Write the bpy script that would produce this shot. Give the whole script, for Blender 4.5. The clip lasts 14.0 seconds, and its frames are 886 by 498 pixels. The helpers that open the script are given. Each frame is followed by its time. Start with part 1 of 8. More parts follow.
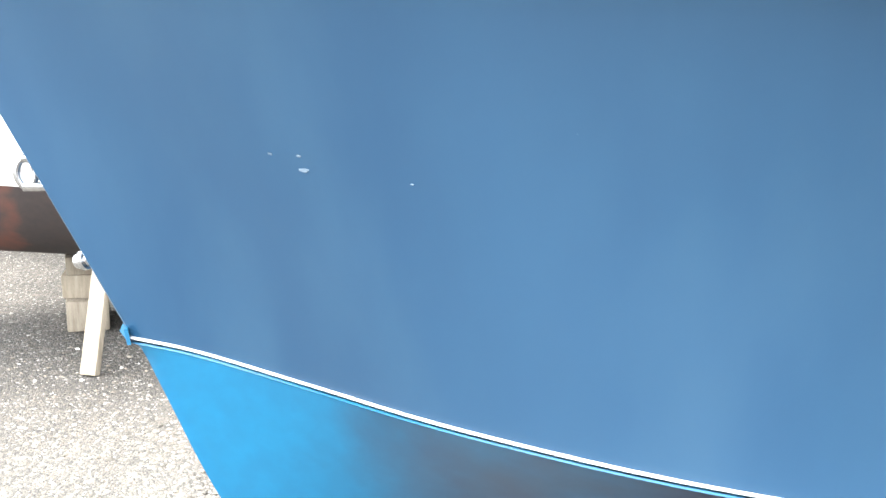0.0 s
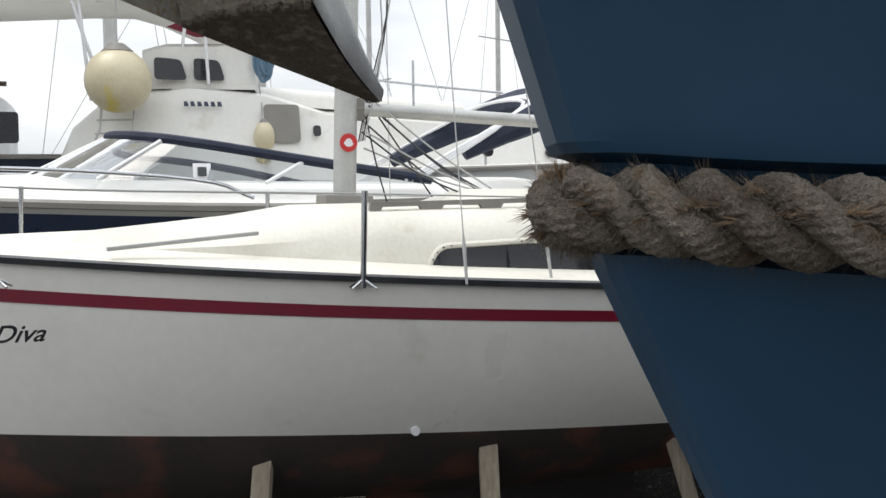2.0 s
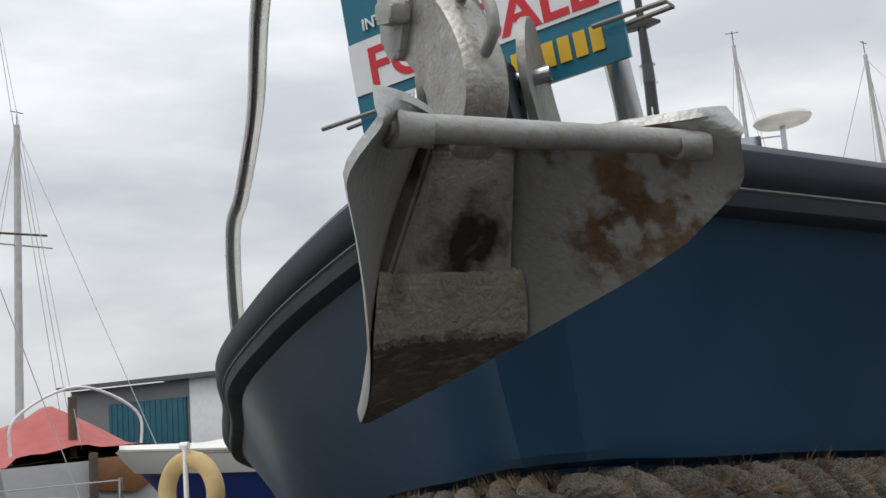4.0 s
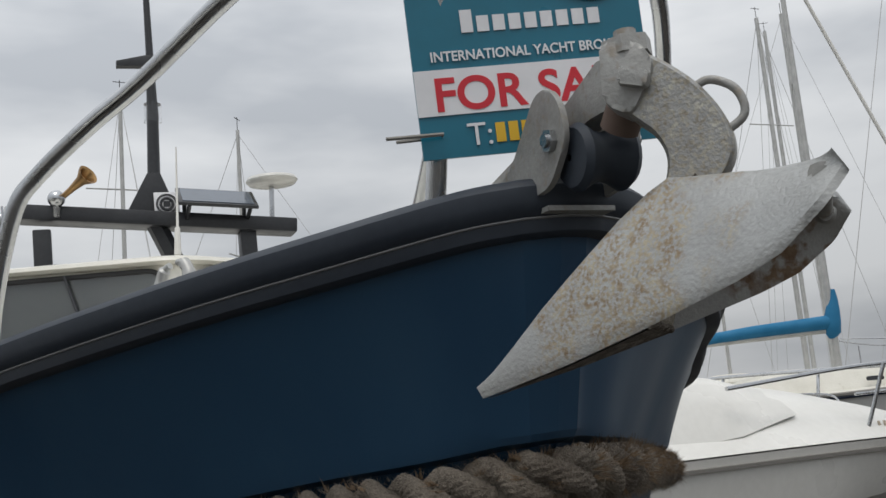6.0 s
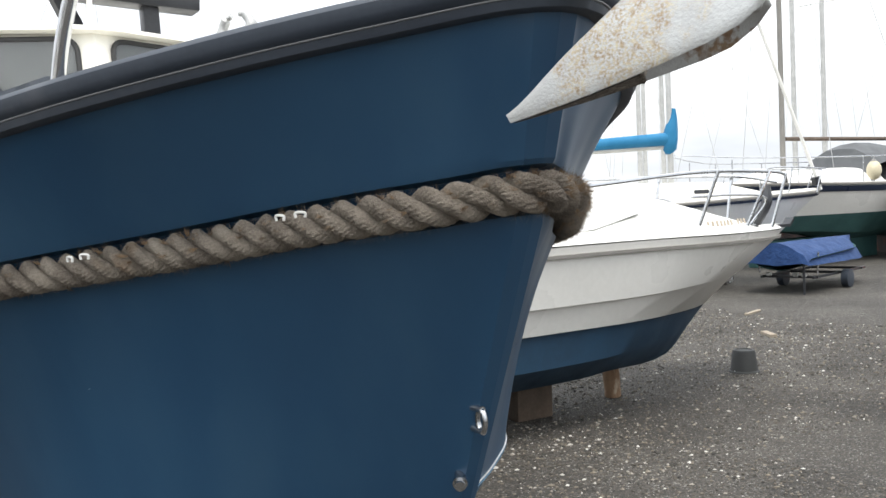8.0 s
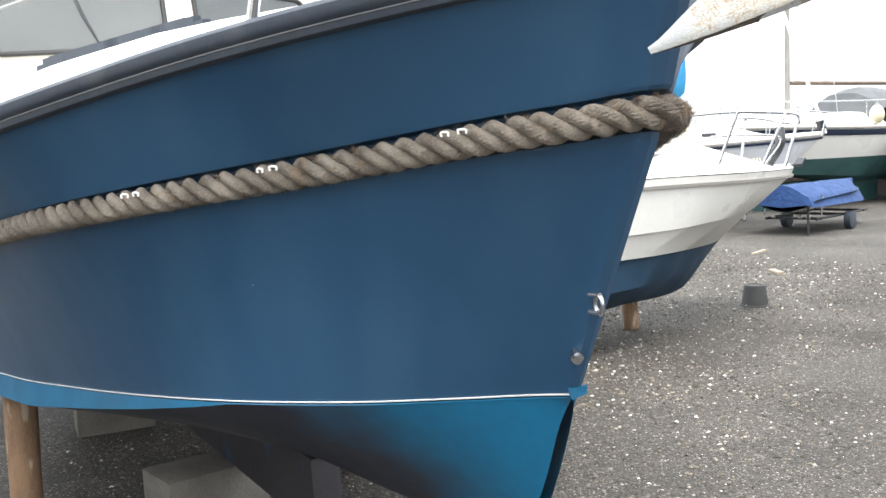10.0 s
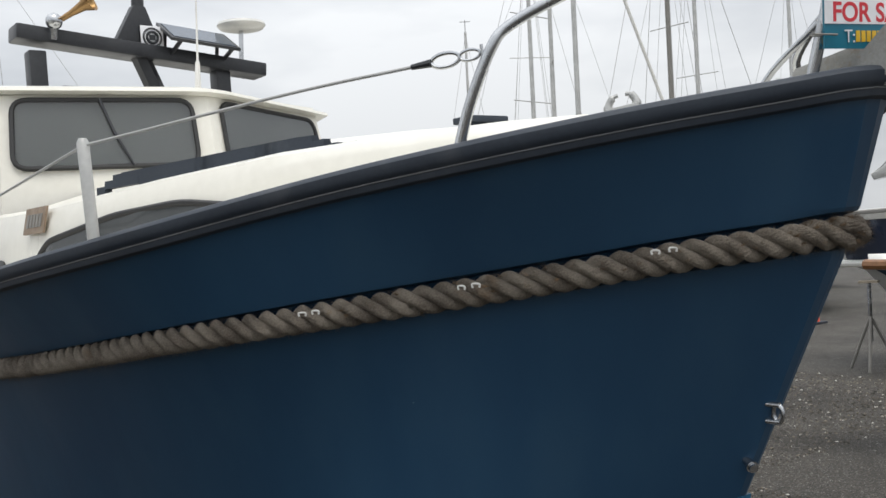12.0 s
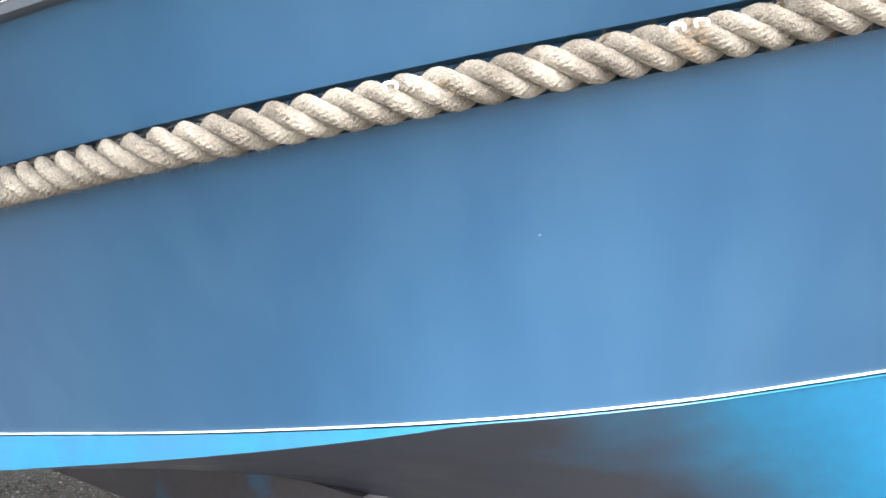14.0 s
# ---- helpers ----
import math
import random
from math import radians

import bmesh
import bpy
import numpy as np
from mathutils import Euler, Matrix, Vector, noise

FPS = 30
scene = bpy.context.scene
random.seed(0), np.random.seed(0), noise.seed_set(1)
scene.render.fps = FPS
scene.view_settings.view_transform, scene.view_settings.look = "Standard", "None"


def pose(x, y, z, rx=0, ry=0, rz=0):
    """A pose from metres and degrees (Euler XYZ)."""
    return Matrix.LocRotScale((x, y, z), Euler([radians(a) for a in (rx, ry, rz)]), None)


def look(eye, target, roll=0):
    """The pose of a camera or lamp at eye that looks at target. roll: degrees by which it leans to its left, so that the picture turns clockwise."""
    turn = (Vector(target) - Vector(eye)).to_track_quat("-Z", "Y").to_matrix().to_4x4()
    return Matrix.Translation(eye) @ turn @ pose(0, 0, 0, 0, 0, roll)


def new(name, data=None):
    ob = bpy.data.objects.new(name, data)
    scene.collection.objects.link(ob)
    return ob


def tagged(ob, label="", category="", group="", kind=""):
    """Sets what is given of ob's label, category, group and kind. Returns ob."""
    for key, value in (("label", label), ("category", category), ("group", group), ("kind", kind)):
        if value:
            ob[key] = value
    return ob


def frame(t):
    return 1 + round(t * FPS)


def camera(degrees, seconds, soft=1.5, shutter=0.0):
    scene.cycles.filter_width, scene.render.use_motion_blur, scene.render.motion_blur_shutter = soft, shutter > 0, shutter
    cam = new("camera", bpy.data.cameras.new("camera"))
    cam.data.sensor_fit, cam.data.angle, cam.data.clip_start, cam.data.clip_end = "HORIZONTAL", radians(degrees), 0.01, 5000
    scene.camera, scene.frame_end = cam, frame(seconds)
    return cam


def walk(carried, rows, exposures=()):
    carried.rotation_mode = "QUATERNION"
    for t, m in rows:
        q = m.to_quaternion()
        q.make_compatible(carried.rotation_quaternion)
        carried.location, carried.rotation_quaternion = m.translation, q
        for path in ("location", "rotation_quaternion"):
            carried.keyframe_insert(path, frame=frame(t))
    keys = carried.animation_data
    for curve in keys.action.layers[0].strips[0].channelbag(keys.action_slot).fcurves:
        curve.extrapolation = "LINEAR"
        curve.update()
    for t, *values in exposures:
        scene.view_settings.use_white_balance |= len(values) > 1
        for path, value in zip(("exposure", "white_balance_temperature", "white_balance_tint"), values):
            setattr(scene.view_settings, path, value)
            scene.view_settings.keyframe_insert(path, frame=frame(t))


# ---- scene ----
cam = camera(50.4, 14.0)
PATH = [
    (0, (-1.514, -0.143, 1.659), (0.357, -0.692, 1.212), 2.2),
    (0.5, (-1.303, 0.082, 1.668), (0.562, -0.488, 1.224), 2.4),
    (1, (-1.028, 0.272, 1.750), (0.827, -0.378, 1.381), 3.0),
    (1.5, (-0.885, 0.449, 1.825), (1.005, -0.168, 1.614), 1.6),
    (2, (-0.782, 0.627, 1.892), (1.119, 0.018, 1.762), -0.8),
    (2.5, (-0.598, 0.756, 1.913), (1.243, -0.021, 1.994), -3.5),
    (3, (-0.444, 0.871, 1.960), (1.230, -0.201, 2.187), -4.6),
    (3.5, (-0.353, 1.041, 1.970), (0.838, -0.535, 2.284), -4.4),
    (4, (-0.229, 1.216, 1.980), (0.366, -0.663, 2.319), -5.0),
    (4.2, (-0.157, 1.252, 1.963), (0.224, -0.680, 2.313), -5.4),
    (6.3, (0.611, 1.346, 1.973), (-0.229, -0.441, 2.291), -4.6),
    (6.5, (0.647, 1.324, 1.965), (-0.250, -0.440, 2.254), -4.3),
    (7, (0.755, 1.297, 1.926), (-0.251, -0.427, 2.052), -3.7),
    (7.5, (0.884, 1.395, 1.890), (-0.156, -0.314, 1.880), -4.0),
    (8, (0.954, 1.580, 1.863), (-0.070, -0.135, 1.761), -2.6),
    (8.2, (0.960, 1.662, 1.843), (-0.029, -0.068, 1.679), -2.4),
    (10.3, (1.493, 1.747, 1.819), (0.452, 0.054, 1.600), -2.9),
    (10.5, (1.542, 1.671, 1.832), (0.454, 0.001, 1.669), -2.9),
    (11, (1.674, 1.550, 1.877), (0.486, -0.058, 1.853), -2.8),
    (11.5, (1.890, 1.460, 1.879), (0.626, -0.090, 1.915), -2.8),
    (12, (2.049, 1.359, 1.862), (0.795, -0.199, 1.875), -2.7),
    (12.5, (2.049, 1.141, 1.810), (0.801, -0.420, 1.729), -2.5),
    (13, (2.007, 0.826, 1.753), (0.689, -0.675, 1.638), -3.3),
    (13.5, (1.942, 0.551, 1.694), (0.545, -0.870, 1.523), -3.5),
    (14, (1.872, 0.301, 1.656), (0.385, -1.015, 1.418), -3.8),
]
EXPOSURES = [(0.0, 3.92), (0.5, 3.25), (1.0, 2.8), (1.3, 2.2), (1.5, 1.62), (1.8, 1.0), (2.2, 0.5), (3.0, 0.25), (4.0, 0.3), (6.5, 0.0),
             (7.0, 0.2), (7.5, 0.7), (8.2, 1.6), (9.2, 2.1), (10.3, 2.2), (10.8, 1.65), (11.2, 0.7), (12.0, 0.5), (12.5, 1.5), (13.0, 2.8), (13.5, 3.52), (14.0, 3.97)]
walk(cam, [(t, look(eye, target, roll)) for t, eye, target, roll in PATH], EXPOSURES)

# ---- light: an overcast sky with a weak, very soft sun ----
world = bpy.data.worlds.new("overcast_sky")
scene.world = world
world.use_nodes = True
wn, wl = world.node_tree.nodes, world.node_tree.links
wn.clear()
w_out, w_bg = wn.new("ShaderNodeOutputWorld"), wn.new("ShaderNodeBackground")
w_sky, w_mix = wn.new("ShaderNodeTexSky"), wn.new("ShaderNodeMix")
w_sky.sky_type, w_sky.sun_disc = "NISHITA", False
w_sky.sun_elevation, w_sky.sun_rotation = radians(67), radians(20)
w_sky.dust_density = 4.0
w_tc, w_map = wn.new("ShaderNodeTexCoord"), wn.new("ShaderNodeMapping")
w_map.inputs["Scale"].default_value = (1.0, 1.0, 3.2)
w_noise, w_ramp = wn.new("ShaderNodeTexNoise"), wn.new("ShaderNodeValToRGB")
w_noise.inputs["Scale"].default_value, w_noise.inputs["Detail"].default_value = 2.1, 5.0
w_noise.inputs["Roughness"].default_value = 0.52
w_ramp.color_ramp.elements[0].position, w_ramp.color_ramp.elements[0].color = 0.36, (5.4, 5.7, 6.1, 1)
w_ramp.color_ramp.elements[1].position, w_ramp.color_ramp.elements[1].color = 0.62, (8.6, 8.8, 9.0, 1)
w_mix.data_type, w_mix.inputs["Factor"].default_value = "RGBA", 0.93
wl.new(w_tc.outputs["Generated"], w_map.inputs["Vector"])
wl.new(w_map.outputs["Vector"], w_noise.inputs["Vector"])
wl.new(w_noise.outputs["Fac"], w_ramp.inputs["Fac"])
wl.new(w_sky.outputs["Color"], w_mix.inputs["A"])
wl.new(w_ramp.outputs["Color"], w_mix.inputs["B"])
w_sep, w_grad, w_mul = wn.new("ShaderNodeSeparateXYZ"), wn.new("ShaderNodeMapRange"), wn.new("ShaderNodeVectorMath")
w_mul.operation = "SCALE"
w_grad.inputs["From Min"].default_value, w_grad.inputs["From Max"].default_value = 0.0, 0.9
w_grad.inputs["To Min"].default_value, w_grad.inputs["To Max"].default_value = 0.74, 1.75
wl.new(w_tc.outputs["Generated"], w_sep.inputs[0])
wl.new(w_sep.outputs["Z"], w_grad.inputs["Value"])
wl.new(w_mix.outputs["Result"], w_mul.inputs[0])
w_side, w_both = wn.new("ShaderNodeMapRange"), wn.new("ShaderNodeMath")
w_both.operation = "MULTIPLY"
w_side.inputs["From Min"].default_value, w_side.inputs["From Max"].default_value = -1.0, 1.0
w_side.inputs["To Min"].default_value, w_side.inputs["To Max"].default_value = 0.91, 1.09
wl.new(w_sep.outputs["X"], w_side.inputs["Value"])
wl.new(w_grad.outputs["Result"], w_both.inputs[0])
wl.new(w_side.outputs["Result"], w_both.inputs[1])
wl.new(w_both.outputs[0], w_mul.inputs["Scale"])
wl.new(w_mul.outputs["Vector"], w_bg.inputs["Color"])
w_bg.inputs["Strength"].default_value = 0.085
wl.new(w_bg.outputs["Background"], w_out.inputs["Surface"])

sun = new("sun", bpy.data.lights.new("sun", "SUN"))
sun.data.energy, sun.data.angle, sun.data.color = 0.9, radians(25), (1.0, 0.96, 0.9)
sun.matrix_world = look((0, 0, 20), (-3, -8, 0))


# ---- materials ----
def ramp_between(nt, a, b):
    """A colour mix node from a to b; returns the node."""
    node = nt.nodes.new("ShaderNodeMix")
    node.data_type = "RGBA"
    node.inputs["A"].default_value, node.inputs["B"].default_value = (*a, 1), (*b, 1)
    return node


def noise_of(nt, scale, detail=4.0, stretch=(1, 1, 1), low=0.35, high=0.65):
    tc, mp = nt.nodes.new("ShaderNodeTexCoord"), nt.nodes.new("ShaderNodeMapping")
    no, mr = nt.nodes.new("ShaderNodeTexNoise"), nt.nodes.new("ShaderNodeMapRange")
    mp.inputs["Scale"].default_value = stretch
    no.inputs["Scale"].default_value, no.inputs["Detail"].default_value = scale, detail
    mr.inputs["From Min"].default_value, mr.inputs["From Max"].default_value = low, high
    nt.links.new(tc.outputs["Object"], mp.inputs["Vector"])
    nt.links.new(mp.outputs["Vector"], no.inputs["Vector"])
    nt.links.new(no.outputs["Fac"], mr.inputs["Value"])
    return mr.outputs["Result"]


def surface(name, a, b=None, rough=0.5, metal=0.0, scale=3.0, fine=60.0, wear=None, wear_at=(0.6, 0.72), wear_scale=4.0,
            bump=0.0, bump_scale=200.0, stretch=(1, 1, 1), rough_var=0.08, coat=0.0, per_object=0.0, spec=0.5):
    """A painted, wooden, metal or stone surface: two colours mixed by a large and a fine noise, patches of wear, uneven gloss, fine relief."""
    m = bpy.data.materials.new(name)
    m.use_nodes = True
    nt = m.node_tree
    p = nt.nodes["Principled BSDF"]
    b = b or tuple(c * 0.8 for c in a)
    big, small = noise_of(nt, scale, 5.0, stretch), noise_of(nt, fine, 3.0, stretch)
    both = nt.nodes.new("ShaderNodeMath")
    both.operation = "MULTIPLY_ADD"
    both.inputs[1].default_value = 0.35
    half = nt.nodes.new("ShaderNodeMath")
    half.operation = "MULTIPLY"
    half.inputs[1].default_value = 0.65
    nt.links.new(big, half.inputs[0])
    nt.links.new(small, both.inputs[0])
    nt.links.new(half.outputs[0], both.inputs[2])
    mix = ramp_between(nt, a, b)
    nt.links.new(both.outputs[0], mix.inputs["Factor"])
    colour = mix.outputs["Result"]
    if wear:
        patch = noise_of(nt, wear_scale, 8.0, stretch, *wear_at)
        worn = ramp_between(nt, a, wear)
        nt.links.new(colour, worn.inputs["A"])
        nt.links.new(patch, worn.inputs["Factor"])
        colour = worn.outputs["Result"]
    if per_object:
        info, bright = nt.nodes.new("ShaderNodeObjectInfo"), nt.nodes.new("ShaderNodeHueSaturation")
        span = nt.nodes.new("ShaderNodeMapRange")
        span.inputs["To Min"].default_value, span.inputs["To Max"].default_value = 1 - per_object, 1 + per_object
        nt.links.new(info.outputs["Random"], span.inputs["Value"])
        nt.links.new(span.outputs["Result"], bright.inputs["Value"])
        nt.links.new(colour, bright.inputs["Color"])
        colour = bright.outputs["Color"]
    nt.links.new(colour, p.inputs["Base Color"])
    gloss = nt.nodes.new("ShaderNodeMapRange")
    gloss.inputs["To Min"].default_value, gloss.inputs["To Max"].default_value = max(0.02, rough - rough_var), min(1.0, rough + rough_var)
    nt.links.new(big, gloss.inputs["Value"])
    nt.links.new(gloss.outputs["Result"], p.inputs["Roughness"])
    p.inputs["Metallic"].default_value = metal
    p.inputs["Coat Weight"].default_value = coat
    p.inputs["Coat Roughness"].default_value = 0.12
    p.inputs["Specular IOR Level"].default_value = spec
    if bump:
        rel, bn = noise_of(nt, bump_scale, 4.0, stretch, 0.2, 0.8), nt.nodes.new("ShaderNodeBump")
        bn.inputs["Strength"].default_value, bn.inputs["Distance"].default_value = 1.0, bump
        nt.links.new(rel, bn.inputs["Height"])
        nt.links.new(bn.outputs["Normal"], p.inputs["Normal"])
    return m


def rust_ring(m, centre, inner, outer, colour):
    """A round stain on a material, dark at its middle and ragged at its rim."""
    nt = m.node_tree
    p = nt.nodes["Principled BSDF"]
    was = p.inputs["Base Color"].links[0].from_socket
    tc, far, span = nt.nodes.new("ShaderNodeTexCoord"), nt.nodes.new("ShaderNodeVectorMath"), nt.nodes.new("ShaderNodeMapRange")
    far.operation = "DISTANCE"
    far.inputs[1].default_value = centre
    nt.links.new(tc.outputs["Object"], far.inputs[0])
    ragged = nt.nodes.new("ShaderNodeMath")
    ragged.operation = "MULTIPLY_ADD"
    ragged.inputs[1].default_value = 0.03
    nt.links.new(noise_of(nt, 45.0, 6.0), ragged.inputs[0])
    nt.links.new(far.outputs["Value"], ragged.inputs[2])
    span.inputs["From Min"].default_value, span.inputs["From Max"].default_value = inner + .015, outer + .015
    span.inputs["To Min"].default_value, span.inputs["To Max"].default_value = 1.0, 0.0
    nt.links.new(ragged.outputs[0], span.inputs["Value"])
    mix = ramp_between(nt, colour, colour)
    nt.links.new(was, mix.inputs["A"])
    nt.links.new(span.outputs["Result"], mix.inputs["Factor"])
    nt.links.new(mix.outputs["Result"], p.inputs["Base Color"])


def plain(name, colour, rough=0.4, **more):
    return surface(name, colour, tuple(c * 0.85 for c in colour), rough=rough, scale=4, fine=40, **more)


def glass(name, tint, rough=0.03):
    m = bpy.data.materials.new(name)
    m.use_nodes = True
    p = m.node_tree.nodes["Principled BSDF"]
    p.inputs["Base Color"].default_value, p.inputs["Roughness"].default_value = (*tint, 1), rough
    p.inputs["Transmission Weight"].default_value, p.inputs["IOR"].default_value = 1.0, 1.05
    p.inputs["Coat Weight"].default_value, p.inputs["Coat Roughness"].default_value = 1.0, 0.03
    return m


HULL_BLUE = surface("navy_gelcoat", (0.0115, 0.047, 0.098), (0.0165, 0.061, 0.118), rough=0.40, scale=1.6, fine=9.0, rough_var=0.08, stretch=(1, 1, 0.35), spec=0.5, wear=(0.022, 0.066, 0.120), wear_at=(0.50, 0.80), wear_scale=4.5)
RUBBER = surface("black_rubber_rail", (0.015, 0.022, 0.034), (0.025, 0.034, 0.048), rough=0.55, scale=6, fine=90, wear=(0.06, 0.066, 0.076), wear_at=(0.6, 0.8), wear_scale=5)
def worn_bottom():
    """Fresh blue at the forefoot, patchy dark old paint further aft: the painter stopped part way along the hull."""
    m = surface("part_painted_bottom", (0.003, 0.110, 0.215), (0.003, 0.085, 0.172), rough=0.40, scale=2.5, fine=30)
    nt = m.node_tree
    p = nt.nodes["Principled BSDF"]
    blue = p.inputs["Base Color"].links[0].from_socket
    tc, sep = nt.nodes.new("ShaderNodeTexCoord"), nt.nodes.new("ShaderNodeSeparateXYZ")
    nt.links.new(tc.outputs["Object"], sep.inputs[0])
    edge = nt.nodes.new("ShaderNodeMath")
    edge.operation = "MULTIPLY_ADD"
    edge.inputs[1].default_value = 0.55
    nt.links.new(noise_of(nt, 2.6, 6.0, low=0.2, high=0.8), edge.inputs[0])
    nt.links.new(sep.outputs["Y"], edge.inputs[2])
    span = nt.nodes.new("ShaderNodeMapRange")
    span.inputs["From Min"].default_value, span.inputs["From Max"].default_value = -0.46, -0.16
    nt.links.new(edge.outputs[0], span.inputs["Value"])
    old = ramp_between(nt, (0.011, 0.016, 0.034), (0.024, 0.028, 0.050))
    nt.links.new(noise_of(nt, 5.0, 6.0), old.inputs["Factor"])
    mix = ramp_between(nt, (0, 0, 0), (0, 0, 0))
    nt.links.new(span.outputs["Result"], mix.inputs["Factor"])
    nt.links.new(old.outputs["Result"], mix.inputs["A"])
    nt.links.new(blue, mix.inputs["B"])
    nt.links.new(mix.outputs["Result"], p.inputs["Base Color"])
    return m


BOTTOM = worn_bottom()
ANTIFOUL = surface("bright_blue_antifouling", (0.003, 0.112, 0.220), (0.003, 0.088, 0.178), rough=0.45, scale=2.5, fine=30, wear=(0.007, 0.09, 0.17), wear_at=(0.50, 0.72), wear_scale=5.0)
OLD_BOTTOM = surface("dark_old_antifouling", (0.028, 0.026, 0.032), (0.05, 0.045, 0.05), rough=0.6, scale=3, fine=40, wear=(0.02, 0.10, 0.20), wear_at=(0.6, 0.75))
WHITE_LINE = surface("white_boot_line", (0.75, 0.75, 0.74), (0.6, 0.62, 0.64), rough=0.35, scale=8, fine=80)
CREAM = surface("cream_gelcoat", (0.79, 0.77, 0.70), (0.71, 0.69, 0.62), rough=0.32, scale=1.5, fine=25, rough_var=0.06)
WHITE_GEL = surface("white_gelcoat", (0.74, 0.73, 0.69), (0.66, 0.65, 0.61), rough=0.34, scale=1.2, fine=20, wear=(0.50, 0.47, 0.40), wear_at=(0.66, 0.85), wear_scale=2.5)
DECK_WHITE = surface("weathered_deck_white", (0.68, 0.66, 0.59), (0.56, 0.54, 0.47), rough=0.55, scale=2.5, fine=50, wear=(0.36, 0.33, 0.27), wear_at=(0.66, 0.85), wear_scale=5, bump=0.0006)
ROPE_M = surface("old_manila_rope", (0.385, 0.334, 0.272), (0.112, 0.090, 0.070), rough=0.95, scale=9, fine=240, wear=(0.25, 0.165, 0.095), wear_at=(0.64, 0.80), wear_scale=7, bump=0.005, bump_scale=420)
GALV = surface("galvanised_steel", (0.38, 0.38, 0.365), (0.27, 0.268, 0.256), rough=0.6, metal=0.35, scale=9, fine=140, wear=(0.29, 0.26, 0.22), wear_at=(0.55, 0.70), wear_scale=60, bump=0.0004, bump_scale=240)
CAST = surface("rusty_cast_tip", (0.16, 0.14, 0.115), (0.09, 0.072, 0.056), rough=0.75, metal=0.15, scale=14, fine=160, wear=(0.26, 0.235, 0.20), wear_at=(0.52, 0.66), wear_scale=70, bump=0.003, bump_scale=170)
STAINED = surface("stained_galvanising", (0.37, 0.365, 0.345), (0.26, 0.25, 0.23), rough=0.65, metal=0.25, scale=11, fine=150, wear=(0.05, 0.033, 0.022), wear_at=(0.52, 0.66), wear_scale=13, bump=0.0012, bump_scale=260)
def pitted(name, base, spread, colour, at, reach):
    """Galvanised steel with a patch of fine rusty pitting: at is the patch's middle, reach its size along x, y, z."""
    m = surface(name, *base, rough=0.45, metal=0.55, scale=9, fine=140, bump=0.0006, bump_scale=240)
    nt = m.node_tree
    p = nt.nodes["Principled BSDF"]
    was = p.inputs["Base Color"].links[0].from_socket
    tc, off, span = nt.nodes.new("ShaderNodeTexCoord"), nt.nodes.new("ShaderNodeVectorMath"), nt.nodes.new("ShaderNodeMapRange")
    size, both, cut = nt.nodes.new("ShaderNodeVectorMath"), nt.nodes.new("ShaderNodeMath"), nt.nodes.new("ShaderNodeMath")
    off.operation, size.operation, both.operation, cut.operation = "SUBTRACT", "LENGTH", "MULTIPLY_ADD", "MULTIPLY"
    off.inputs[1].default_value = at
    grow = nt.nodes.new("ShaderNodeVectorMath")
    grow.operation = "MULTIPLY"
    grow.inputs[1].default_value = tuple(1 / r for r in reach)
    nt.links.new(tc.outputs["Object"], off.inputs[0])
    nt.links.new(off.outputs[0], grow.inputs[0])
    nt.links.new(grow.outputs[0], size.inputs[0])
    both.inputs[1].default_value = -1.3
    nt.links.new(noise_of(nt, 22.0, 6.0, low=0.3, high=0.7), both.inputs[0])
    nt.links.new(size.outputs["Value"], both.inputs[2])
    span.inputs["From Min"].default_value, span.inputs["From Max"].default_value = 0.55, -0.05
    nt.links.new(both.outputs[0], span.inputs["Value"])
    nt.links.new(span.outputs["Result"], cut.inputs[0])
    nt.links.new(noise_of(nt, *spread), cut.inputs[1])
    tint = ramp_between(nt, colour[0], colour[1])
    nt.links.new(noise_of(nt, 60.0, 3.0), tint.inputs["Factor"])
    mix = ramp_between(nt, colour[0], colour[0])
    nt.links.new(was, mix.inputs["A"])
    nt.links.new(tint.outputs["Result"], mix.inputs["B"])
    nt.links.new(cut.outputs[0], mix.inputs["Factor"])
    nt.links.new(mix.outputs["Result"], p.inputs["Base Color"])
    return m


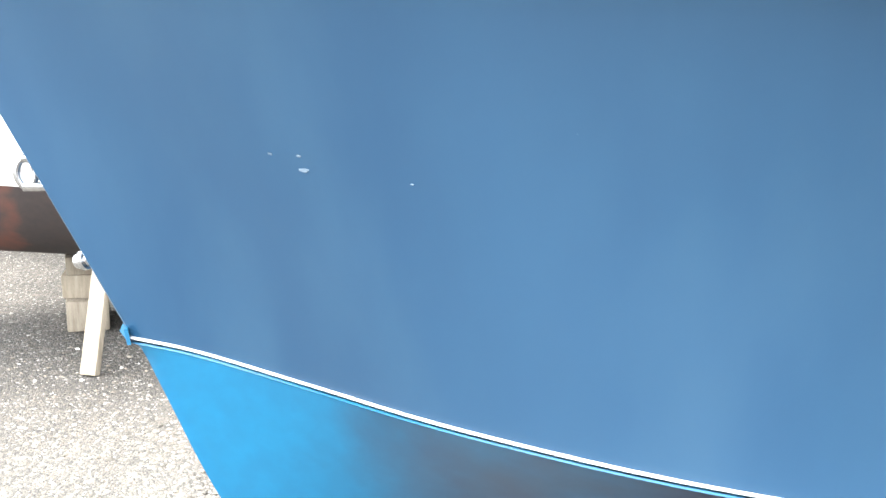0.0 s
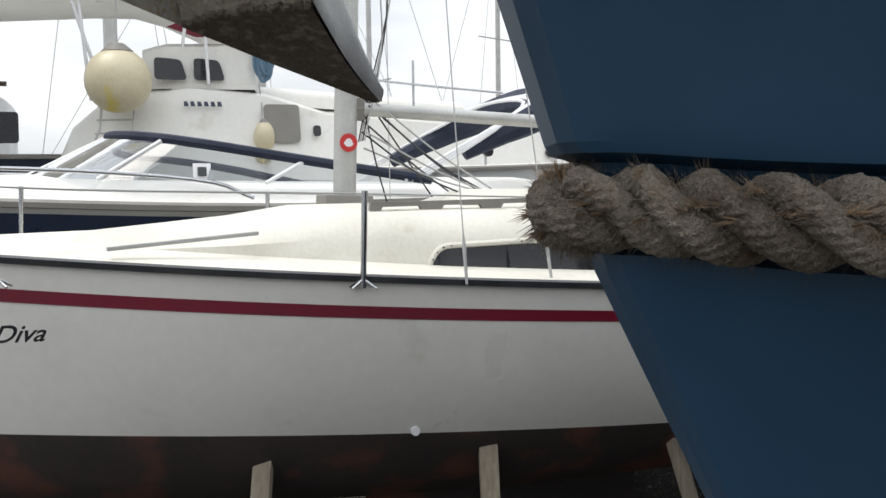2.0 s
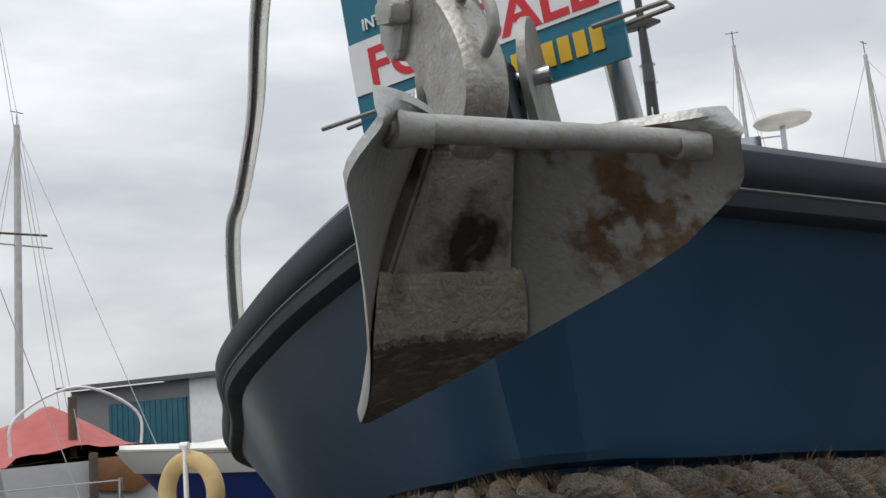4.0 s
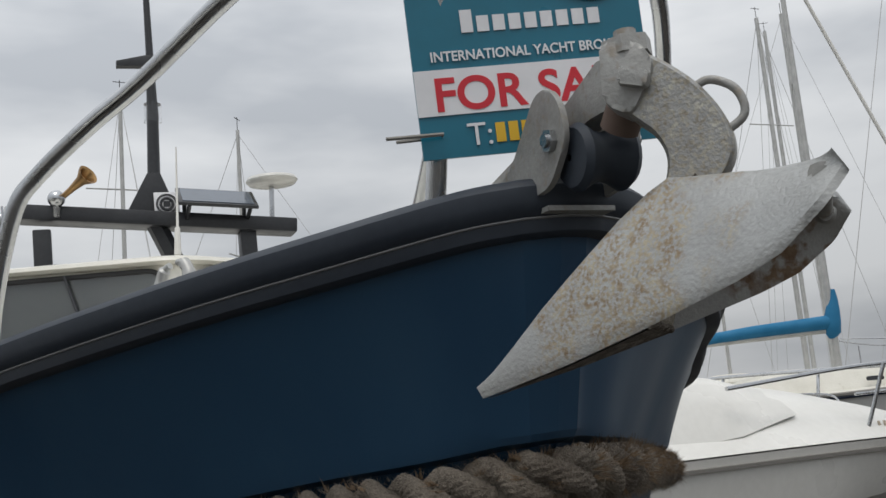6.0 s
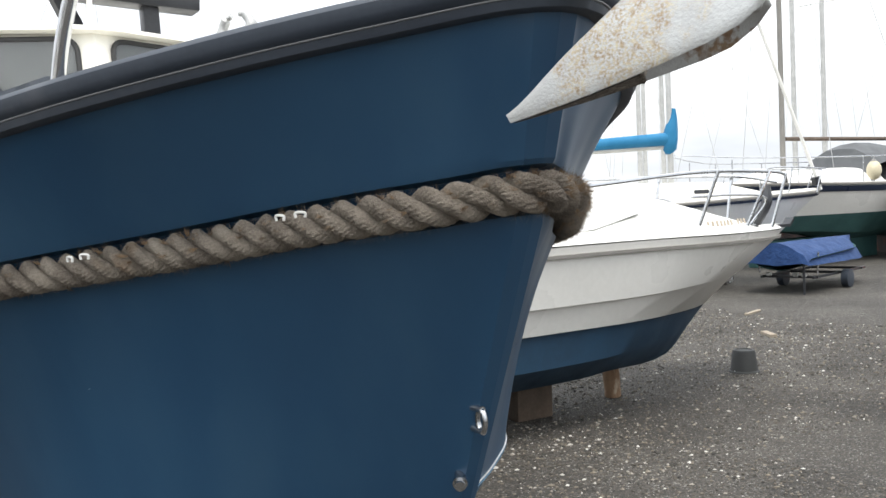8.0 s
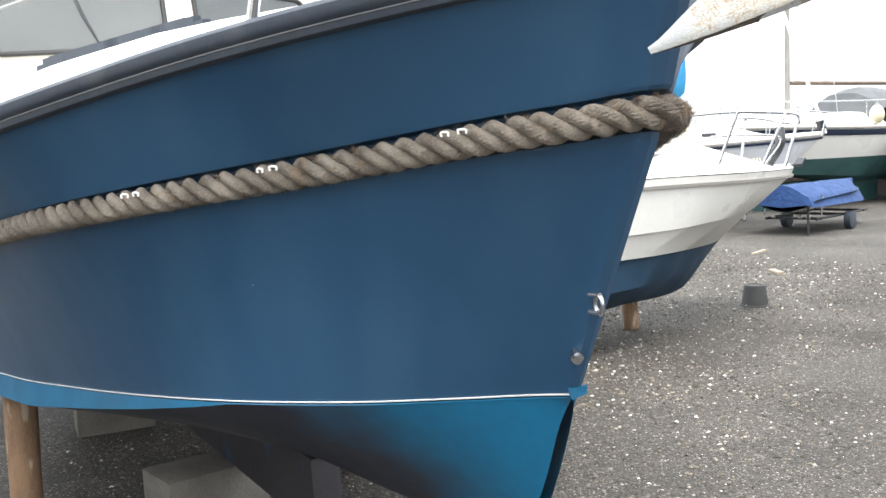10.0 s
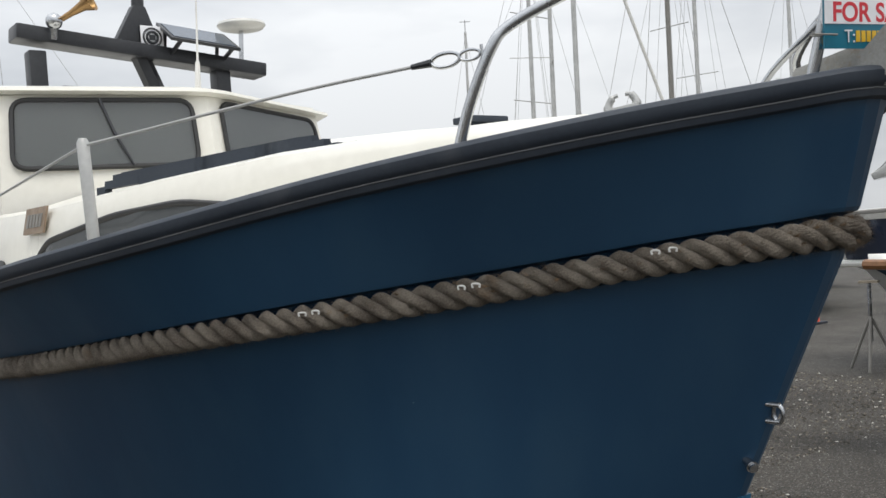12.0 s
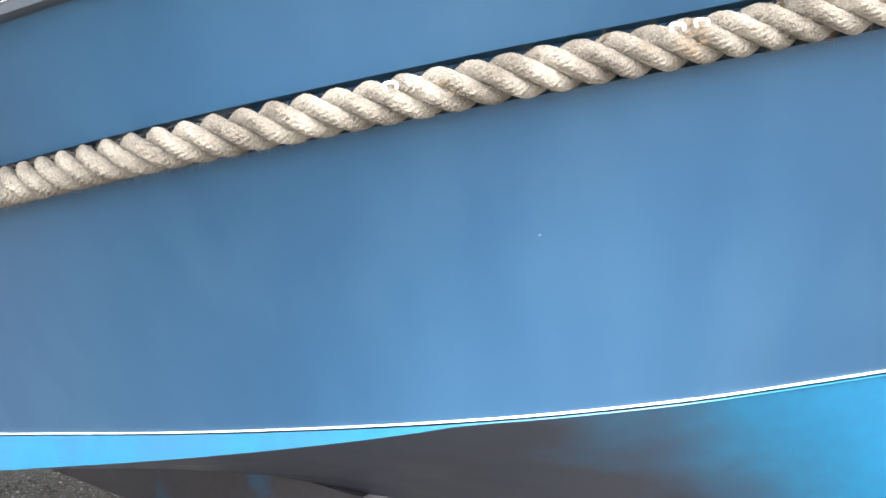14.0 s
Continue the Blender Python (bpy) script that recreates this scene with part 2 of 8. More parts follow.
STEEL = surface("stainless_steel", (0.55, 0.56, 0.57), (0.42, 0.43, 0.44), rough=0.22, metal=1.0, scale=9, fine=120)
def gravel(name):
    """Compacted crushed stone: cells of grey, tan and white chips with relief, larger damp and dusty patches."""
    m = bpy.data.materials.new(name)
    m.use_nodes = True
    nt = m.node_tree
    p = nt.nodes["Principled BSDF"]
    tc = nt.nodes.new("ShaderNodeTexCoord")
    def cells(scale):
        v = nt.nodes.new("ShaderNodeTexVoronoi")
        v.inputs["Scale"].default_value = scale
        nt.links.new(tc.outputs["Object"], v.inputs["Vector"])
        sep = nt.nodes.new("ShaderNodeSeparateColor")
        nt.links.new(v.outputs["Color"], sep.inputs[0])
        r = nt.nodes.new("ShaderNodeValToRGB")
        e = r.color_ramp.elements
        e[0].position, e[0].color = 0.0, (0.031, 0.029, 0.026, 1)
        e[1].position, e[1].color = 0.45, (0.068, 0.063, 0.055, 1)
        for at, c in ((0.78, (0.105, 0.092, 0.075, 1)), (0.92, (0.145, 0.125, 0.100, 1)), (0.965, (0.28, 0.27, 0.245, 1)), (1.0, (0.46, 0.44, 0.41, 1))):
            n = e.new(at)
            n.color = c
        nt.links.new(sep.outputs[0], r.inputs["Fac"])
        return r.outputs["Color"], v.outputs["Distance"]
    fine, d1 = cells(110.0)
    coarse, d2 = cells(46.0)
    mix = ramp_between(nt, (0, 0, 0), (0, 0, 0))
    nt.links.new(noise_of(nt, 9.0, 4.0, low=0.50, high=0.70), mix.inputs["Factor"])
    nt.links.new(fine, mix.inputs["A"])
    nt.links.new(coarse, mix.inputs["B"])
    tone = nt.nodes.new("ShaderNodeHueSaturation")
    span = nt.nodes.new("ShaderNodeMapRange")
    span.inputs["To Min"].default_value, span.inputs["To Max"].default_value = 0.52, 0.92
    nt.links.new(noise_of(nt, 0.8, 5.0), span.inputs["Value"])
    nt.links.new(span.outputs["Result"], tone.inputs["Value"])
    nt.links.new(mix.outputs["Result"], tone.inputs["Color"])
    nt.links.new(tone.outputs["Color"], p.inputs["Base Color"])
    p.inputs["Roughness"].default_value = 0.85
    add = nt.nodes.new("ShaderNodeMath")
    nt.links.new(d1, add.inputs[0])
    nt.links.new(d2, add.inputs[1])
    bn = nt.nodes.new("ShaderNodeBump")
    bn.invert = True
    bn.inputs["Strength"].default_value, bn.inputs["Distance"].default_value = 0.8, 0.012
    nt.links.new(add.outputs[0], bn.inputs["Height"])
    nt.links.new(bn.outputs["Normal"], p.inputs["Normal"])
    return m


GRAVEL = gravel("crushed_stone")


def chip_material():
    """Loose stones, each of its own grey, tan or white."""
    m = bpy.data.materials.new("loose_chip")
    m.use_nodes = True
    nt = m.node_tree
    geo, r = nt.nodes.new("ShaderNodeNewGeometry"), nt.nodes.new("ShaderNodeValToRGB")
    e = r.color_ramp.elements
    e[0].position, e[0].color = 0.0, (0.035, 0.033, 0.029, 1)
    e[1].position, e[1].color = 0.6, (0.105, 0.092, 0.074, 1)
    for at, c in ((0.86, (0.21, 0.18, 0.14, 1)), (0.955, (0.36, 0.335, 0.295, 1)), (1.0, (0.66, 0.64, 0.59, 1))):
        n = e.new(at)
        n.color = c
    nt.links.new(geo.outputs["Random Per Island"], r.inputs["Fac"])
    nt.links.new(r.outputs["Color"], nt.nodes["Principled BSDF"].inputs["Base Color"])
    nt.nodes["Principled BSDF"].inputs["Roughness"].default_value = 0.85
    return m


CHIP = chip_material()
TIMBER = surface("weathered_timber", (0.36, 0.31, 0.24), (0.23, 0.19, 0.14), rough=0.8, scale=8, fine=60, stretch=(6, 6, 0.7), bump=0.002, bump_scale=90, per_object=0.15)
BLACK = surface("black_paint", (0.014, 0.015, 0.018), (0.028, 0.03, 0.034), rough=0.4, scale=6, fine=60)
ALU = surface("dull_aluminium", (0.52, 0.52, 0.50), (0.40, 0.40, 0.39), rough=0.42, metal=0.35, scale=5, fine=60)


# ---- builders ----
def part(name, bm, material, parent, label="", smooth=True, sharp=38):
    """One mesh object from a bmesh, under a thing or a part."""
    me = bpy.data.meshes.new(name)
    bm.normal_update()
    bm.to_mesh(me)
    bm.free()
    if smooth:
        for f in me.polygons:
            f.use_smooth = True
        me.set_sharp_from_angle(angle=radians(sharp))
    me.materials.append(material)
    ob = new(name, me)
    if parent:
        ob.parent = parent
    return tagged(ob, label)


def thing(name, m, label, category, group="", kind=""):
    """The Empty at a thing's base, at the pose m."""
    ob = new(name)
    ob.empty_display_size = 0.1
    ob.matrix_world = m
    return tagged(ob, label, category, group, kind)


def add_grid(bm, rows, closed=False):
    """Quads between rows of points, all of one length."""
    vs = [[bm.verts.new(p) for p in row] for row in rows]
    for r0, r1 in zip(vs, vs[1:]):
        n = len(r0)
        for k in range(n if closed else n - 1):
            quad = (r0[k], r0[(k + 1) % n], r1[(k + 1) % n], r1[k])
            if len({v.co.to_tuple(5) for v in quad}) > 2:
                try:
                    bm.faces.new(quad)
                except ValueError:
                    pass
    return vs


def add_box(bm, centre, size, bevel=0.0, turn=None):
    m = Matrix.Translation(centre) @ (turn or Matrix()) @ Matrix.Diagonal((*size, 1))
    made = bmesh.ops.create_cube(bm, size=1.0, matrix=m)
    if bevel:
        edges = list({e for v in made["verts"] for e in v.link_edges})
        bmesh.ops.bevel(bm, geom=edges, offset=bevel, segments=2, profile=0.6, affect="EDGES")
    return made


def add_tube(bm, path, radius, sides=10, caps=True):
    """A round tube along a list of points; radius: a number or one for each point."""
    pts = [Vector(p) for p in path]
    n = len(pts)
    rad = radius if isinstance(radius, (list, tuple)) else [radius] * n
    ways = [(pts[min(k + 1, n - 1)] - pts[max(k - 1, 0)]).normalized() for k in range(n)]
    side = ways[0].orthogonal().normalized()
    rings = []
    for p, w, r in zip(pts, ways, rad):
        side = (side - w * side.dot(w)).normalized()
        over = w.cross(side)
        rings.append([p + r * (math.cos(2 * math.pi * k / sides) * side + math.sin(2 * math.pi * k / sides) * over) for k in range(sides)])
    vs = add_grid(bm, rings, closed=True)
    if caps:
        bm.faces.new(list(reversed(vs[0])))
        bm.faces.new(vs[-1])
    return vs


def bend(points, steps=8):
    """A smooth line through the points (Catmull-Rom)."""
    p = [Vector(q) for q in points]
    p = [2 * p[0] - p[1], *p, 2 * p[-1] - p[-2]]
    out = []
    for a, b, c, d in zip(p, p[1:], p[2:], p[3:]):
        for k in range(steps):
            t = k / steps
            out.append(0.5 * ((2 * b) + (c - a) * t + (2 * a - 5 * b + 4 * c - d) * t * t + (3 * b - a - 3 * c + d) * t ** 3))
    return [*out, p[-2]]


def add_plate(bm, outline, thick, bevel=0.0):
    """A flat plate: an outline of 3D points, thickened along its normal, both ways."""
    pts = [Vector(p) for p in outline]
    nrm = Vector((0, 0, 0))
    for a, b in zip(pts, pts[1:] + pts[:1]):
        nrm += a.cross(b)
    nrm.normalize()
    lo, hi = [bm.verts.new(p - nrm * thick / 2) for p in pts], [bm.verts.new(p + nrm * thick / 2) for p in pts]
    made = [bm.faces.new(list(reversed(lo))), bm.faces.new(hi)]
    for k in range(len(pts)):
        j = (k + 1) % len(pts)
        made.append(bm.faces.new((lo[k], lo[j], hi[j], hi[k])))
    if bevel:
        rim = [e for f in made[:2] for e in f.edges]
        bmesh.ops.bevel(bm, geom=rim, offset=bevel, segments=2, profile=0.6, affect="EDGES")


def resample(points, n):
    """n points at even steps along a line."""
    p = np.array([tuple(q) for q in points], float)
    s = np.r_[0, np.cumsum(np.linalg.norm(np.diff(p, axis=0), axis=1))]
    at = np.linspace(0, s[-1], n)
    return [Vector([np.interp(a, s, p[:, k]) for k in range(3)]) for a in at]


def smooth_half(points, n=40):
    return resample(bend(points, 8), n)


# ---- ground ----
def ground():
    bm = bmesh.new()
    steps = [-900, -300, -120, -60, -35, -22, -16, -12, -9, -7, -5.5, -4, -3, -2, -1, 0, 1, 2, 3, 4, 5.5, 7, 9, 12, 16, 22, 35, 60, 120, 300, 900]
    add_grid(bm, [[(x, y, 0.012 * noise.noise((x * 0.4, y * 0.4, 0))) for x in steps] for y in steps])
    ob = part("ground", bm, GRAVEL, None)
    tagged(ob, "flat yard of compacted dark grey gravel with pale chips", "ground", kind="structure")
    # loose stones where the walk looks down on the yard
    rng = random.Random(11)
    verts, faces = [], []
    for x0, x1, y0, y1, n, big in ((.3, 3.6, -1.6, 2.8, 6000, .85), (-4.2, .6, -4.6, 1.2, 18000, 1.0), (-10, -2.5, -9, -3, 16000, 1.3), (1.2, 4.5, -6, -1.2, 900, 1.2)):
        for _ in range(n):
            x, y = rng.uniform(x0, x1), rng.uniform(y0, y1)
            r = big * (.0038 + .0110 * rng.random() ** 3)
            a, k = rng.uniform(0, 3.1), len(verts)
            long = rng.uniform(1.0, 1.7)
            z = 0.012 * noise.noise((x * 0.4, y * 0.4, 0))
            for dx, dy, dz in ((long, 0, .2), (0, 1, .1), (-long, 0, .1), (0, -1, .25), (.1, .1, .9), (0, 0, -.6)):
                dx, dy = dx * rng.uniform(.75, 1.2), dy * rng.uniform(.75, 1.2)
                verts.append((x + r * (dx * math.cos(a) - dy * math.sin(a)), y + r * (dx * math.sin(a) + dy * math.cos(a)), z + r * dz * rng.uniform(.8, 1.2) + .001))
            for q in range(4):
                faces.append((k + q, k + (q + 1) % 4, k + 4))
                faces.append((k + (q + 1) % 4, k + q, k + 5))
    me = bpy.data.meshes.new("gravel")
    me.from_pydata(verts, [], faces)
    me.materials.append(CHIP)
    tagged(new("gravel", me), "loose grey and white stone chips on the yard", "gravel", kind="stuff")


ground()

# ---- the blue motor boat ----
BOAT = Matrix.Translation((-0.0950, 0.0180, 0)) @ pose(0, 0, 0, 0, 1.85, -0.55)  # heeled a little to starboard on its shores
boat = thing("motor_boat", BOAT, "navy blue motor cruiser with cream cabin and wheelhouse, propped ashore", "boat")

# half lines of the hull, stem to transom: (half breadth, along, height); the second point is the edge of the flat stem face
LINE_WL = [(0, -.092, 1.190), (.020, -.096, 1.191), (.087, -.186, 1.184), (.237, -.332, 1.175), (.434, -.514, 1.169), (.650, -.783, 1.160), (.808, -1.230, 1.116), (.944, -1.749, 1.066), (1.082, -2.415, 1.007), (1.190, -3.521, .935), (1.222, -6.424, .915)]
LINE_ROPE = [(0, .246, 1.874), (.034, .242, 1.873), (.066, .208, 1.871), (.139, .140, 1.860), (.265, -.024, 1.843), (.508, -.356, 1.797), (.790, -.713, 1.751), (1.027, -1.158, 1.696), (1.141, -1.642, 1.637), (1.241, -2.321, 1.570), (1.294, -3.507, 1.513), (1.280, -6.396, 1.496)]
LINE_FENDER = [(0, .238, 1.872), (.022, .230, 1.872), (.052, .198, 1.871), (.139, .140, 1.860), (.265, -.018, 1.843), (.508, -.352, 1.797), (.790, -.711, 1.751), (1.027, -1.157, 1.696), (1.141, -1.642, 1.637), (1.241, -2.321, 1.570), (1.294, -3.507, 1.513)]
LINE_SHEER = [(0, 0.345, 2.187), (.050, 0.338, 2.186), (.116, 0.307, 2.181), (.232, 0.212, 2.165), (.432, 0.008, 2.138), (.684, -0.289, 2.094), (.905, -0.656, 2.043), (1.209, -1.167, 1.951), (1.364, -1.765, 1.880), (1.41, -2.509, 1.805), (1.425, -4.006, 1.758), (1.357, -6.404, 1.738)]
N_HULL = 84


def half_line(points):
    """The flat of the stem in five points, then the side, closer set towards the bow."""
    edge = Vector(points[1])
    fine = resample(bend(points[1:], 10), 1200)
    side = [fine[max(k, round(1199 * (k / (N_HULL - 5)) ** 1.9))] for k in range(1, N_HULL - 4)]
    return [Vector(points[0]).lerp(edge, k / 4) for k in range(5)] + side


HL_WL, HL_ROPE, HL_SHEER = half_line(LINE_WL), half_line(LINE_ROPE), half_line(LINE_SHEER)


def outward(line, k):
    """The way out of the hull at a point of a half line, in plan."""
    a, b = line[max(k - 1, 0)], line[min(k + 1, len(line) - 1)]
    d = Vector((b.x - a.x, b.y - a.y, 0))
    if k == 0:
        return Vector((0, 1, 0))
    return Vector((-d.y, d.x, 0)).normalized()


def between(la, lb, f, out=0.0):
    return [a.lerp(b, f) + out * outward(la, k) for k, (a, b) in enumerate(zip(la, lb))]


def both_sides(line):
    """A half line and its mirror image as one line, port transom to starboard transom."""
    return [Vector((-p.x, p.y, p.z)) for p in reversed(line[1:])] + list(line)


def port_bow(p):
    """The port bow is finer than the starboard bow, most of all low down."""
    low = min(1.0, max(0.0, (1.80 - p.z) / .6)) ** .7
    x = p.x * (1 - .26 * math.exp(p.x / .16))
    d = .07 * low * (1 - math.exp(-(x / .15) ** 2))
    return Vector((x + d, p.y - .27 * d, p.z - .42 * d))


def boat_sides(line):
    """Both sides of the blue boat, port transom to starboard transom."""
    return [port_bow(p) if p.x < 0 else p for p in both_sides(line)]


def hull():
    def hollow(la, lb, f, depth):
        """A row of the side, hollowed a little behind the straight stem."""
        return [a.lerp(b, f) - depth * math.sin(math.pi * f) * min(1.0, max(0, k - 4) / 14) * outward(la, k) for k, (a, b) in enumerate(zip(la, lb))]
    rows = [hollow(HL_WL, HL_ROPE, f, .018) for f in (0, .06, .15, .28, .42, .56, .70, .82, .915)]
    rows += [between(HL_WL, HL_ROPE, .94, -.004), between(HL_WL, HL_ROPE, .955, -.03)]
    rows += [between(HL_ROPE, HL_SHEER, .125, -.032), between(HL_ROPE, HL_SHEER, .150, -.004)]
    rows += [hollow(HL_ROPE, HL_SHEER, f, .008) for f in (.18, .24, .32, .42, .55, .68, .8, .9, 1.0)]
    bm = bmesh.new()
    add_grid(bm, [boat_sides(r) for r in rows])
    part("hull", bm, HULL_BLUE, boat, "faded navy blue gelcoat topsides", sharp=13)
    # transom
    bm = bmesh.new()
    add_grid(bm, [[(-r[-1].x, r[-1].y, r[-1].z), (0, r[-1].y - .06, r[-1].z), (r[-1].x, r[-1].y, r[-1].z)] for r in (HL_WL, HL_ROPE, HL_SHEER)])
    part("transom", bm, HULL_BLUE, boat)
    # white line
    bm = bmesh.new()
    add_grid(bm, [boat_sides(between(HL_WL, HL_ROPE, f, o)) for f, o in ((-.006, 0.002), (-.005, 0.0045), (-.0005, 0.0045), (.001, 0.001))])
    part("boot_line", bm, WHITE_LINE, boat, "thin white painted line")
    # bottom: a straight forefoot, and a spray chine that starts beside it and grows aft
    chine, keel = [], []
    for k, p in enumerate(HL_WL):
        s = min(1.0, max(0.0, (-p.y - .82) / 1.3))
        chine.append(Vector((p.x + .015 * s, p.y, p.z - .010 - .085 * s ** .8)))
    foot = smooth_half([(0.0, -.100, 1.19), (.022, -.140, 1.10), (.024, -.215, .93), (.026, -.30, .80), (.028, -.48, .71), (.03, -.8, .66), (.03, -1.4, .60), (.03, -2.4, .52), (.03, -3.8, .46), (.03, -6.4, .5)], 300)
    arc = [0.0]
    for a, b in zip(HL_WL, HL_WL[1:]):
        arc.append(arc[-1] + (b - a).length)
    for d in arc:
        keel.append(foot[min(299, int((d / arc[-1]) ** .92 * 299))])
    belly = []
    for f in (0, .08, .2, .35, .5, .65, .8, .92, 1.0):
        row = []
        for a, b in zip(chine, keel):
            q = a.lerp(b, f)
            q.x = a.x * (1 - f) ** 1.15 + b.x * (1 - (1 - f) ** 1.15)
            row.append(q)
        belly.append(row)
    bm = bmesh.new()
    add_grid(bm, [boat_sides(between(HL_WL, HL_ROPE, -.012, 0.003)), boat_sides([p + .003 * outward(HL_WL, k) for k, p in enumerate(chine)]), boat_sides([p - .02 * outward(HL_WL, k) for k, p in enumerate(chine)])])
    part("chine_strip", bm, ANTIFOUL, boat, "bright blue antifouling strip under the white line")
    bm = bmesh.new()
    add_grid(bm, [boat_sides(r) for r in belly])
    part("bottom", bm, BOTTOM, boat, "bright blue antifouling that gives way aft to dark old paint")
    bm = bmesh.new()
    add_box(bm, (0, -3.6, .40), (.14, 3.6, .34), .03)
    part("keel", bm, OLD_BOTTOM, boat, "dark keel")
    # a flap of blue tape on the stem
    bm = bmesh.new()
    add_plate(bm, [(-.030, -.088, 1.206), (.028, -.086, 1.208), (.030, -.078, 1.188), (.020, -.088, 1.176), (-.030, -.092, 1.182)], .006)
    part("tape_flap", bm, ANTIFOUL, boat, "loose flap of blue tape")


hull()


def rub_rail():
    """The rubber moulding along the deck edge: a thick roll above, a thin bead below."""
    line = boat_sides(HL_SHEER)
    outs = [Vector((-o.x, o.y, 0)) for o in reversed([outward(HL_SHEER, k) for k in range(1, N_HULL)])] + [outward(HL_SHEER, k) for k in range(N_HULL)]
    section = [(-.015, -.024), (.006, -.024), (.0135, -.019), (.0165, -.008), (.0170, -.003), (.025, .003), (.031, .016), (.031, .034), (.022, .044), (.006, .048), (-.03, .050), (-.05, .044)]
    bm = bmesh.new()
    add_grid(bm, [[p + o * a + Vector((0, 0, b)) for p, o in zip(line, outs)] for a, b in section])
    part("rub_rail", bm, RUBBER, boat, "thick black rubber rail along the deck edge")
    bm = bmesh.new()
    add_grid(bm, [[p + o * a + Vector((0, 0, b)) for p, o in zip(line, outs)] for a, b in ((.017, -.0005), (.0205, -.0012), (.0205, -.0030), (.017, -.0040))])
    part("rail_bead", bm, plain("worn_grey_bead", (0.22, 0.225, 0.23), 0.5), boat, "thin worn grey bead under the rubber rail")


rub_rail()


def deck():
    bm = bmesh.new()
    rows = []
    for f in (1.0, .75, .5, .25, 0):
        rows.append([Vector((p.x * f, p.y - (.02 if f == 1 else 0), p.z + .03 + .03 * (1 - f))) for p in HL_SHEER])
    full = [[Vector((-p.x, p.y, p.z)) for p in r] for r in rows] + list(reversed(rows))[1:]
    add_grid(bm, full)
    part("deck", bm, CREAM, boat, "cream non-slip deck")


deck()


